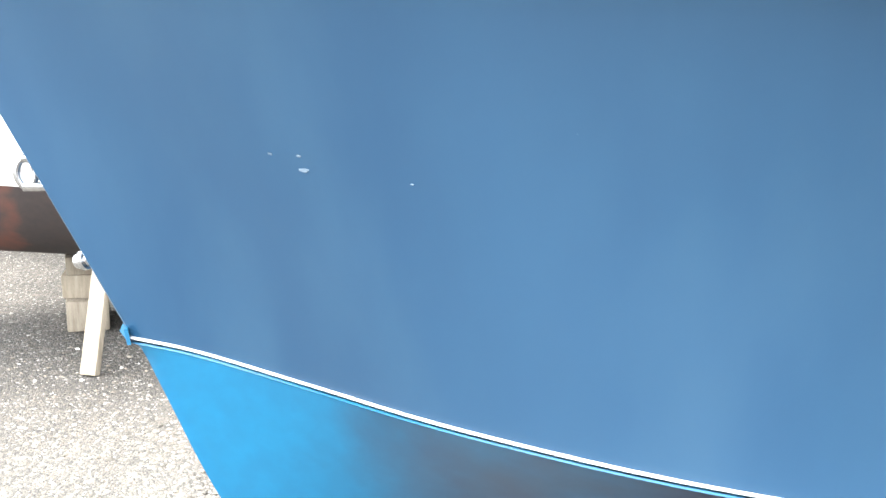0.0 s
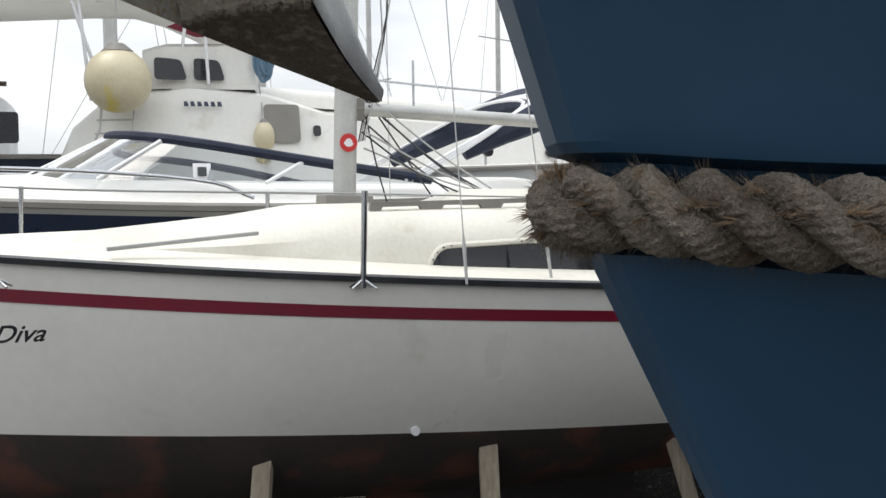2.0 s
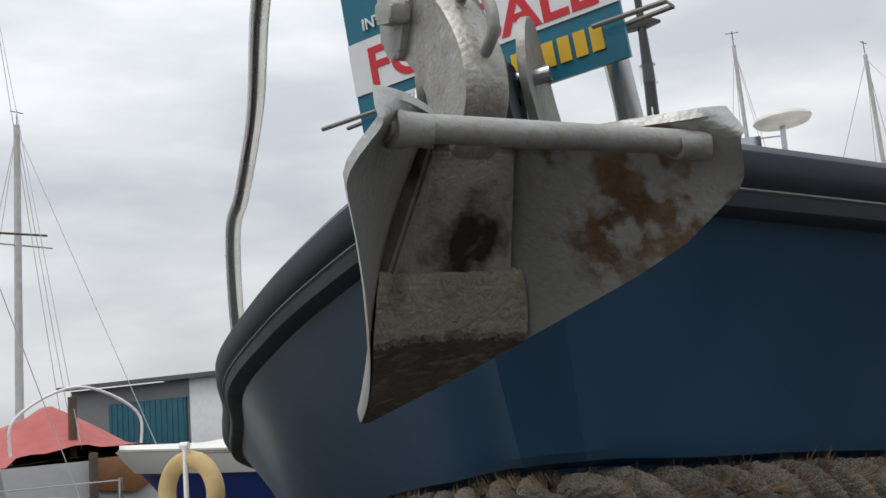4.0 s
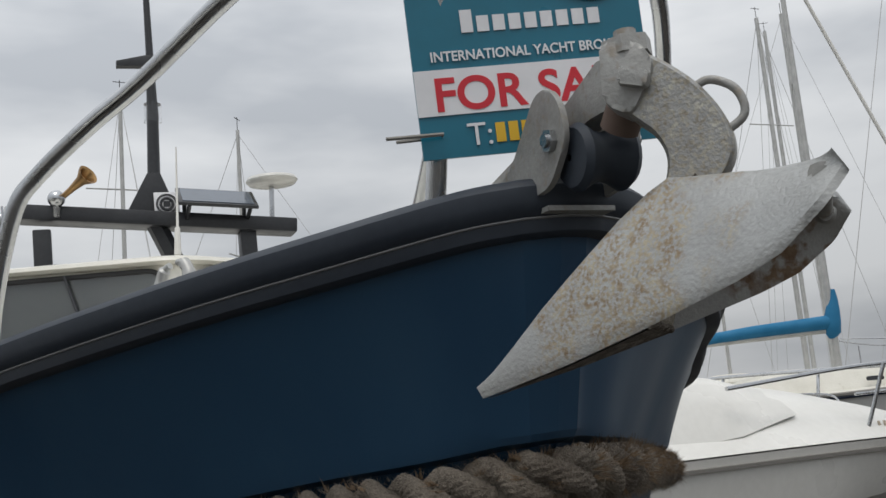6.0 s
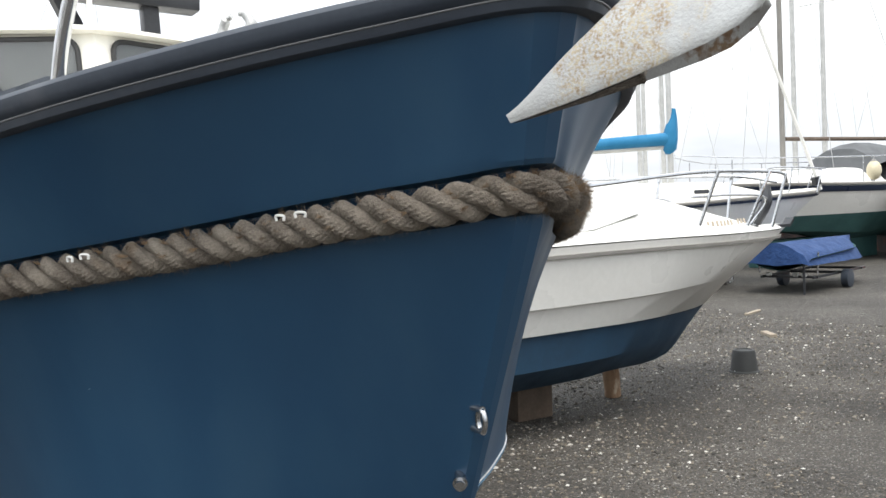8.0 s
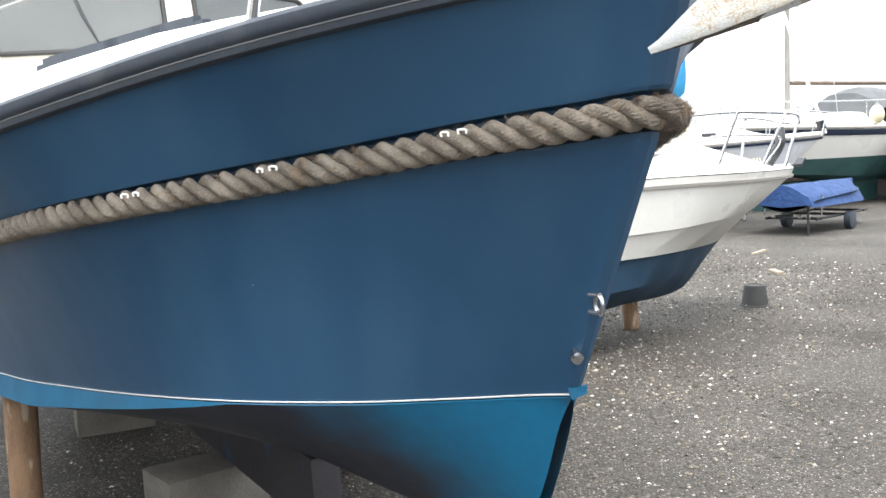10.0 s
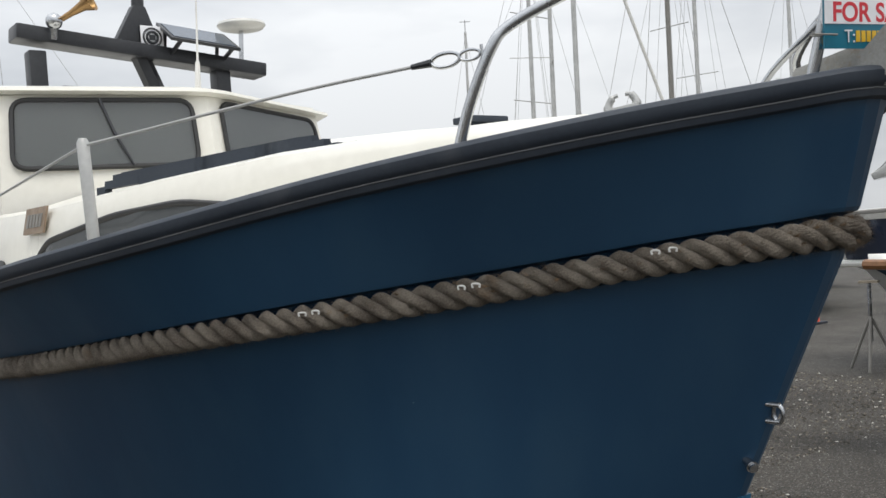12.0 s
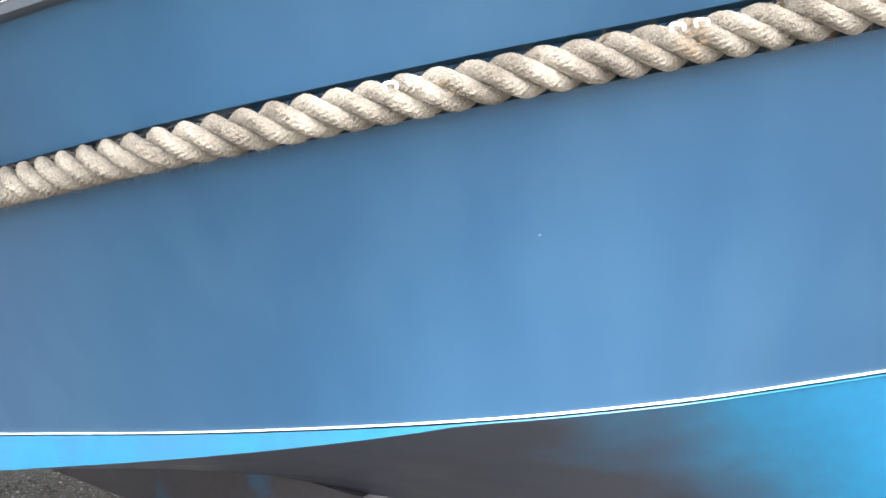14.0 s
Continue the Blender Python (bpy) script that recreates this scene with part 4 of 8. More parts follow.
def gantry():
    root = new("gantry")
    root.parent = boat
    root.location = L(.10, -3.6, 2.74)
    def G(x, z, y=-3.6):
        return L(x, y, z) - root.location
    tilt = pose(0, 0, 0, 0, -5.2, 0)
    bm = bmesh.new()
    add_box(bm, G(.06, 3.030), (1.37, .16, .078), .012, tilt)
    part("beam", bm, BLACK, root, "matt black gantry beam")
    for x in (.635, -.37):
        bm = bmesh.new()
        add_box(bm, G(x, 2.85), (.085, .10, .27), .01)
        part("leg", bm, BLACK, root)
    bm = bmesh.new()
    add_plate(bm, [G(.26, 3.03), G(-.03, 3.03), G(.07, 3.28), G(.135, 3.28)], .07, .006)
    add_tube(bm, [G(.10, 3.2), G(.095, 3.6), G(.10, 3.95), G(.11, 4.35)], [.034, .03, .02, .016], 10)
    add_tube(bm, [G(.10, 3.02), G(.0, 2.80), G(-.03, 2.76)], .05, 6)
    mast = part("signal_mast", bm, BLACK, root, "tapered black signal mast")
    bm = bmesh.new()
    add_tube(bm, [G(.095, 3.56), G(.095, 3.66)], .045, 12)
    part("all_round_light", bm, CLEAR, mast, "clear navigation light")
    bm = bmesh.new()
    add_plate(bm, [G(.27, 3.855), G(.27, 3.885), G(.12, 3.925), G(.07, 3.92), G(.0, 3.885), G(.07, 3.865)], .05, .006)
    part("spreader_plate", bm, BLACK, mast)
    bm = bmesh.new()
    add_box(bm, G(.045, 3.11, -3.55), (.125, .008, .125), .002)
    badge = part("badge", bm, SIGN_WHITE, root, "square white sticker with a round black emblem")
    bm = bmesh.new()
    for r in (.052, .046, .03):
        c = G(.045, 3.11, -3.544)
        add_tube(bm, [c + Vector((r * math.cos(a), 0, r * math.sin(a))) for a in np.linspace(0, 2 * math.pi, 25)], .0025 if r > .04 else .008, 5, caps=False)
    add_box(bm, G(.045, 3.11, -3.544), (.035, .004, .03))
    part("emblem", bm, BLACK, badge)
    # radar dome on a post
    bm = bmesh.new()
    prof = [(.0, -.03), (.07, -.03), (.125, -.018), (.14, .0), (.135, .014), (.09, .026), (.0, .03)]
    c = G(-.515, 3.25)
    add_grid(bm, [[c + Vector((r * math.cos(a), r * math.sin(a), z)) for a in np.linspace(0, 2 * math.pi, 28, endpoint=False)] for r, z in prof], closed=True)
    dome = part("radar_dome", bm, WHITE_GEL, root, "flat white antenna dome")
    bm = bmesh.new()
    add_tube(bm, [G(-.505, 3.02), G(-.512, 3.24)], .014, 8)
    part("post", bm, STEEL, dome)
    # solar panel, tilted on a frame
    bm = bmesh.new()
    turn = pose(0, 0, 0, -30, -5, 0)
    add_box(bm, G(-.20, 3.13, -3.5), (.40, .26, .018), .004, turn)
    panel = part("solar_panel", bm, BLACK, root, "tilted black solar panel")
    bm = bmesh.new()
    add_box(bm, G(-.20, 3.13, -3.5) + turn @ Vector((0, 0, .011)), (.36, .22, .004), .0, turn)
    part("solar_glass", bm, SOLAR, panel)
    for x in (-.05, -.36):
        bm = bmesh.new()
        add_tube(bm, [G(x, 3.07, -3.4), G(x, 3.02, -3.55), G(x, 3.02, -3.62), G(x, 3.18, -3.6)], .012, 6)
        part("panel_bracket", bm, BLACK, panel)
    # twin horn
    bm = bmesh.new()
    prof = [(.012, 0), (.016, .10), (.026, .17), (.05, .215), (.052, .22), (.04, .215), (.01, .15)]
    o, way = G(.56, 3.12, -3.52), (G(.40, 3.235, -3.35) - G(.56, 3.12, -3.52)).normalized()
    u = way.orthogonal().normalized()
    v = way.cross(u)
    add_grid(bm, [[o + way * d + r * (math.cos(a) * u + math.sin(a) * v) for a in np.linspace(0, 2 * math.pi, 18, endpoint=False)] for r, d in prof], closed=True)
    horn = part("horn", bm, BRASS, root, "brass trumpet horn")
    bm = bmesh.new()
    bmesh.ops.create_uvsphere(bm, u_segments=16, v_segments=10, radius=.042, matrix=Matrix.Translation(G(.57, 3.125, -3.5)))
    add_tube(bm, [G(.57, 3.04, -3.53), G(.57, 3.12, -3.51)], .02, 8)
    part("horn_body", bm, STEEL, horn, "chrome horn body")
    bm = bmesh.new()
    add_tube(bm, [G(.065, 2.74, -2.957), G(.063, 2.86, -2.957), G(.062, 2.87, -2.957), G(.055, 3.24, -2.957)], [.016, .012, .006, .003], 8)
    part("whip_antenna", bm, WHITE_GEL, root, "white whip antenna")


gantry()


def pulpit():
    tube_r = .0135
    for side in (1, -1):
        def S(x, y, z):
            p = L(x, y, z)
            return Vector((p.x * side, p.y, p.z))
        bm = bmesh.new()
        path = bend([S(.655, -.31, 2.075), S(.64, -.27, 2.2), S(.61, -.222, 2.325), S(.575, -.195, 2.375), S(.50, -.10, 2.43), S(.43, 0, 2.468), S(.30, .2, 2.55), S(.16, .34, 2.60), S(0, .37, 2.62)], 6)
        add_tube(bm, path, tube_r, 12)
        rail = part("pulpit_rail", bm, STEEL, boat, "polished stainless pulpit tube")
        bm = bmesh.new()
        add_tube(bm, [S(.105, .25, 2.16), S(.10, .305, 2.36), S(.10, .355, 2.60)], tube_r, 12)
        part("pulpit_leg", bm, STEEL, boat, "stainless pulpit leg")
        bm = bmesh.new()
        add_tube(bm, bend([S(.10, .10, 2.165), S(.085, .16, 2.25), S(.10, .285, 2.33)], 5), .008, 10)
        add_tube(bm, [S(.10, .085, 2.155), S(.10, .115, 2.175)], .028, 12)
        part("pulpit_brace", bm, STEEL, boat)
        for x, y, z in ((.655, -.31, 2.085), (.105, .25, 2.165)):
            bm = bmesh.new()
            c = S(x, y, z)
            add_tube(bm, [c - Vector((0, 0, .014)), c + Vector((0, 0, .002))], .019, 14)
            part("foot_plate", bm, STEEL, rail)
        # stanchion with the guard wire
        bm = bmesh.new()
        a, b = S(1.185, -1.214, 1.91), S(1.205, -1.215, 2.222)
        add_tube(bm, [a, b - Vector((0, 0, .012)), b], [.0165, .0165, .010], 12)
        stanchion = part("stanchion", bm, ALU, boat, "white-grey stanchion post")
        bm = bmesh.new()
        shack = S(.625, -.235, 2.318)
        way = (b - shack).normalized()
        add_tube(bm, bend([shack + way * .17, shack + way * .5, b - Vector((0, 0, .02))], 6), .0042, 8)
        add_tube(bm, bend([b - Vector((0, 0, .02)), S(1.30, -2.1, 2.08), S(1.31, -3.2, 2.03)], 6), .0042, 8)
        wire = part("guard_wire", bm, WIRE, stanchion, "plastic-covered guard wire")
        bm = bmesh.new()
        add_tube(bm, [shack + way * .175, shack + way * .125], [.0065, .010], 8)
        part("wire_sleeve", bm, BLACK, wire)
        bm = bmesh.new()
        side_v = way.cross(Vector((0, 0, 1))).normalized()
        up_v = side_v.cross(way)
        add_tube(bm, [shack + way * (.09 + .035 * math.cos(t)) + up_v * .016 * math.sin(t) for t in np.linspace(0, 2 * math.pi, 21)], .005, 8, caps=False)
        add_tube(bm, [shack + way * (.03 + .025 * math.cos(t)) + up_v * .012 * math.sin(t) for t in np.linspace(0, 2 * math.pi, 21)], .004, 8, caps=False)
        add_tube(bm, [shack - up_v * .018, shack + up_v * .018], .004, 8)
        part("snap_hook", bm, STEEL, rail, "stainless snap hook and shackle")


pulpit()


def bow_fittings():
    # horned fairleads on the rail
    for x, y, z in ((.392, -.03, 2.148), (-.392, -.02, 2.15)):
        o = L(x, y, z)
        along = Vector((.55 * (1 if x > 0 else -1), -.83, -.12)).normalized() * .62
        bm = bmesh.new()
        add_plate(bm, [o - along * .07, o + along * .07, o + along * .06 + Vector((0, 0, .03)), o - along * .06 + Vector((0, 0, .03))], .03, .004)
        for s in (1, -1):
            add_tube(bm, bend([o + along * .045 * s + Vector((0, 0, .015)), o + along * .052 * s + Vector((0, 0, .033)), o + along * .035 * s + Vector((0, 0, .052)), o + along * .014 * s + Vector((0, 0, .056))], 4), [.011] * 5 + [.009] * 4 + [.005] * 4, 10)
        part("fairlead", bm, ALU, boat, "cast alloy horned fairlead")
    # towing eye on the stem
    bm = bmesh.new()
    c = L(-.020, .062, 1.436)
    add_tube(bm, [c + Vector((.0, .013 * math.cos(t) + .002, .021 * math.sin(t))) for t in np.linspace(0, 2 * math.pi, 25)], .0058, 10, caps=False)
    for dz in (.021, -.021):
        add_tube(bm, [c + Vector((0, -.03, dz)), c + Vector((0, .008, dz))], .0075, 10)
    part("bow_eye", bm, STEEL, boat, "stainless towing eye on the stem")
    bm = bmesh.new()
    c = L(-.018, -.022, 1.302)
    out = Vector((.50, .80, -.28)).normalized()
    add_tube(bm, [c - out * .03, c + out * .028], .0115, 14)
    add_tube(bm, [c + out * .010, c + out * .018], .0155, 14)
    part("drain_fitting", bm, STEEL, boat, "threaded metal drain fitting")
    # anchor roller
    roller = new("bow_roller")
    roller.parent = boat
    roller.location = L(-.03, .35, 2.2)
    def R(x, y, z):
        return L(x, y, z) - roller.location
    for x in (.018, -.075):
        bm = bmesh.new()
        add_plate(bm, rounded([R(x, .20, 2.192), R(x, .32, 2.20), R(x, .42, 2.208), R(x, .466, 2.252), R(x, .458, 2.296), R(x, .435, 2.322), R(x, .402, 2.322), R(x, .33, 2.258), R(x, .26, 2.228)], .018), .008, .002)
        part("cheek", bm, GALV, roller, "galvanised roller cheek")
    bm = bmesh.new()
    add_plate(bm, [R(.016, .12, 2.186), R(.016, .40, 2.188), R(-.074, .40, 2.188), R(-.074, .12, 2.186)], .006)
    part("base_plate", bm, GALV, roller)
    bm = bmesh.new()
    prof = [(.004, -.038), (.034, -.036), (.040, -.028), (.031, -.012), (.028, 0), (.031, .012), (.040, .028), (.034, .036), (.004, .038)]
    c = R(-.029, .448, 2.236)
    add_grid(bm, [[c + Vector((d, r * math.cos(a), r * math.sin(a))) for a in np.linspace(0, 2 * math.pi, 22, endpoint=False)] for r, d in prof], closed=True)
    part("roller", bm, RUBBER, roller, "black rubber roller")
    bm = bmesh.new()
    c = R(-.029, .434, 2.260)
    add_tube(bm, [c + Vector((-.065, 0, 0)), c + Vector((.062, 0, 0))], .008, 10)
    add_tube(bm, [c + Vector((.05, 0, 0)), c + Vector((.058, 0, 0))], .014, 6)
    part("pin", bm, STEEL, roller)


bow_fittings()


# ---- anchor ----
def anchor():
    tip = Vector((.1144, .3956, 1.9764))
    fwd = Vector((-.6174, .6412, .4557)).normalized()
    lat = Vector((.7124, .7015, -.0219))
    lat = (lat - fwd * lat.dot(fwd)).normalized()
    up = lat.cross(fwd).normalized()  # the ridge side
    tip = tip + lat * .0085
    reach = .385
    mid = tip + fwd * reach
    root = thing("plough_anchor", Matrix.Translation(mid), "galvanised plough anchor with rust patches, stowed on the bow roller", "anchor")
    def A(b, a, c):
        """b: along from the tip, a: to starboard, c: towards the hollow side."""
        return tip + fwd * b + lat * a - up * c - mid
    def wing(b):
        """Half width and hollow depth of the fluke's edge."""
        return .003 + .1385 * (min(b, .390) / .387) ** 1.17, float(np.interp(b, [0, .05, .10, .20, .30, .34, .39, .42, .44], [0, .012, .024, .043, .058, .060, .050, .036, .024]))
    def ridge(b):
        return float(np.interp(b, [0, .03, .12, .216, .266, .32], [.0, -.010, -.036, -.057, -.066, -.068]))
    heel, slot = .422, .295
    steps = [0, .012, .03, .055, .08, .11, .15, .19, .23, .27, .295, .31, .325, .34, .355, .365, .376, .386, .394, .401, .407, .412, .416, .4185, .4203, .4214, heel]
    for side in (1, -1):
        loop = []
        for b in steps:
            w, d = wing(b)
            cut = max(0.0, (b - slot) / (heel - slot))
            w_in = .088 * cut ** .9 + .038 * (1 - math.sqrt(max(0.0, 1 - cut ** 5)))
            turn = max(0.0, (b - .378) / (heel - .378))
            w_out = w_in + .003 + (w - w_in - .003) * math.sqrt(max(0, 1 - turn ** 2.4))
            c_in = ridge(b) if b < slot else float(np.interp(b, [.295, .325, .35, .38, .41, .44], [-.066, -.044, -.025, -.004, .014, .026]))
            row_o, row_i = [], []
            for j in range(13):
                t = j / 12
                a = w_in + (w_out - w_in) * t
                flat = min(.026, w * .4) * (1 - cut)
                rise = max(0.0, (a - w_in - flat) / max(.001, w_out - w_in - flat))
                p = A(b, side * a, c_in + (d - c_in) * rise - .006 * math.sin(math.pi * rise) * (1 - cut))
                row_o.append(p)
                row_i.append(p + up * .008)
            loop.append(row_o + list(reversed(row_i)))
        bm = bmesh.new()
        vs = add_grid(bm, loop, closed=True)
        bm.faces.new(vs[-1])
        bmesh.ops.recalc_face_normals(bm, faces=bm.faces)
        grey = ((0.42, 0.425, 0.415), (0.33, 0.333, 0.325))
        if side > 0:
            metal = pitted("pitted_galvanising", grey, (230.0, 3.0, (1, 1, 1), .40, .60), ((.25, .185, .115), (.42, .37, .27)), A(.20, .055, -.02), (.10, .10, .13))
        else:
            metal = pitted("rust_scabbed_galvanising", grey, (34.0, 7.0, (1, 1, 1), .44, .52), ((.15, .092, .055), (.24, .17, .11)), A(.345, -.100, .03), (.075, .075, .075))
        part("fluke", bm, metal, root, "broad curved galvanised fluke" if side > 0 else "broad galvanised fluke with brown rust scabs")
    bm = bmesh.new()
    add_tube(bm, [A(.404, .116, .024), A(.398, -.116, .022)], .0085, 16)
    bar = part("tie_bar", bm, GALV, root, "round tie bar between the flukes")
    for b, a, c in ((.404, .116, .024), (.398, -.116, .022)):
        bm = bmesh.new()
        w = 1 if a > 0 else -1
        add_tube(bm, [A(b, a - w * d, c + d * .1) for d in (.026, .016, .008, .003)], [.0087, .0096, .0112, .0125], 18)
        for v in bm.verts:
            v.co += Vector((1, 1, 1)) * .0025 * noise.noise(v.co * 90)
        part("weld", bm, GALV, bar, "lumpy weld")
    # shallow box along the ridge, and the weighted tip
    bm = bmesh.new()
    top = [A(.219, -.054, .010), A(.219, .054, .010), A(.316, .034, -.044), A(.316, -.034, -.044)]
    low = [A(.215, -.058, -.004), A(.215, .058, -.004), A(.319, .038, -.060), A(.319, -.038, -.060)]
    vt, vl = [bm.verts.new(p) for p in top], [bm.verts.new(p) for p in low]
    bm.faces.new(vt)
    for k in range(4):
        bm.faces.new((vl[k], vl[(k + 1) % 4], vt[(k + 1) % 4], vt[k]))
    bmesh.ops.bevel(bm, geom=list(bm.edges), offset=.0025, segments=2, affect="EDGES")
    bmesh.ops.recalc_face_normals(bm, faces=bm.faces)
    rust_ring(STAINED, A(.258, -.008, -.012), .014, .044, (0.030, 0.020, 0.014))
    part("socket_box", bm, STAINED, root, "welded steel box between the flukes")
    rng = random.Random(8)
    bm = bmesh.new()
    def face(b, dip):
        w, d = wing(b)
        lim = .97 - min(dip, .05) * 5
        return [A(b, a * w, d * (.90 + .10 * a * a) + .002 - dip + (rng.uniform(-.0015, .0015) if dip else 0)) for a in np.linspace(-lim, lim, 15)]
    add_grid(bm, [face(b, 0) for b in (.004, .06, .11, .16, .192, .201)])
    part("tip_weight", bm, CAST, root, "solid dark cast tip")
    bm = bmesh.new()
    add_grid(bm, [face(b, dip) for b, dip in ((.199, .001), (.204, .005), (.210, .012), (.216, .019), (.222, .026), (.228, .034), (.233, .041), (.2345, .046), (.225, .058))])
    part("shoulder", bm, surface("scaly_bare_casting", (0.40, 0.37, 0.32), (0.24, 0.21, 0.165), rough=0.75, metal=0.2, scale=18, fine=190, wear=(0.17, 0.12, 0.075), wear_at=(0.56, 0.70), wear_scale=26, bump=0.003, bump_scale=190), root, "pale scaly shoulder of the cast tip")
    bm = bmesh.new()
    w, d = wing(.200)
    seam = [A(.201 + rng.uniform(-.003, .003), a * w, d * (.90 + .10 * a * a)) for a in np.linspace(-.94, .94, 46)]
    add_tube(bm, seam, [.002 + rng.uniform(0, .002) for _ in seam], 7)
    part("weld_seam", bm, CAST, root, "rough weld seam")
    # arm: a curved crook from the ridge up to the hinge
    def crook(line):
        return bend([A(b, 0, c) for b, c in line], 5)
    outer = crook([(.345, -.200), (.358, -.172), (.369, -.134), (.370, -.092), (.358, -.062), (.332, -.046), (.29, -.040)])
    inner = crook([(.300, -.170), (.304, -.150), (.312, -.122), (.308, -.093), (.285, -.070), (.245, -.062), (.21, -.054)])
    rows = []
    for o, i in zip(outer, inner):
        n = (o - i).normalized() * .004
        rows.append([o - lat * .017, o + n - lat * .011, o + n + lat * .011, o + lat * .017, i + lat * .017, i - n + lat * .011, i - n - lat * .011, i - lat * .017])
    bm = bmesh.new()
    vs = add_grid(bm, rows, closed=True)
    bm.faces.new(vs[0])
    bm.faces.new(vs[-1])
    bmesh.ops.recalc_face_normals(bm, faces=bm.faces)
    speckled = pitted("speckled_galvanising", ((0.38, 0.38, 0.365), (0.27, 0.268, 0.256)), (200.0, 3.0, (1, 1, 1), .46, .60), ((.24, .21, .16), (.44, .42, .36)), A(.32, 0, -.12), (.4, .4, .4))
    arm = part("arm", bm, speckled, root, "curved pitted arm")
    bm = bmesh.new()
    add_plate(bm, rounded([A(.318, 0, -.236), A(.352, 0, -.210), A(.350, 0, -.180), A(.302, 0, -.150), A(.285, 0, -.178)], .010), .046, .006)
    part("hinge_block", bm, GALV, arm)
    bm = bmesh.new()
    add_plate(bm, rounded([A(.322, .027, -.198), A(.342, .027, -.174), A(.330, .027, -.162), A(.309, .027, -.184)], .004), .016, .004)
    part("clamp_nut", bm, GALV, arm)
    bm = bmesh.new()
    c = A(.338, 0, -.222)
    way = (A(.352, 0, -.236) - A(.32, 0, -.17)).normalized()
    add_tube(bm, [c - way * .012, c + way * .006], .027, 6)
    add_tube(bm, [c, c + way * .017], .012, 12)
    part("hinge_bolt", bm, GALV, arm)
    bm = bmesh.new()
    c = Vector((-.029, .508, 2.268)) - mid
    add_tube(bm, [c + Vector((0, -.012, -.014)), c + Vector((0, .014, .014))], .022, 14)
    part("rusty_collar", bm, plain("rusty_iron", (0.15, 0.105, 0.085), 0.8), arm, "rusty collar")
    bm = bmesh.new()
    add_tube(bm, bend([A(.364, 0, -.142), A(.384, 0, -.138), A(.398, 0, -.114), A(.390, 0, -.088), A(.360, 0, -.084)], 6), .0045, 10)
    part("tripping_eye", bm, GALV, arm, "bent steel tripping eye")
    # shank: runs aft between the roller's cheeks
    bm = bmesh.new()
    side = [Vector((-.029, y, z)) - mid for y, z in ((.150, 2.232), (.150, 2.262), (.40, 2.306), (.49, 2.335), (.530, 2.320), (.520, 2.275), (.46, 2.276), (.37, 2.262))]
    add_plate(bm, rounded(side, .008), .03, .005)
    part("shank", bm, GALV, root, "flat galvanised shank over the roller")


anchor()


# ---- broker's board between the pulpit legs ----
def lettering(parent, text, size, material, at, right, up, label="", wide=None, bold=0.0, slant=0.0):
    """Raised letters from the built-in font; at: the left end of the base line."""
    curve = bpy.data.curves.new("lettering", "FONT")
    curve.body, curve.size, curve.extrude, curve.offset = text, size, .0006, bold
    curve.shear = slant
    temp = bpy.data.objects.new("lettering", curve)
    me = bpy.data.meshes.new_from_object(temp)
    bpy.data.objects.remove(temp)
    if wide:
        me.transform(Matrix.Diagonal((wide / max(v.co.x for v in me.vertices), 1, 1, 1)))
    out = right.cross(up)
    m = Matrix((right, up, out)).transposed().to_4x4()
    m.translation = at
    me.transform(m)
    me.materials.append(material)
    ob = new("lettering", me)
    ob.parent = parent
    return tagged(ob, label or "printed words")


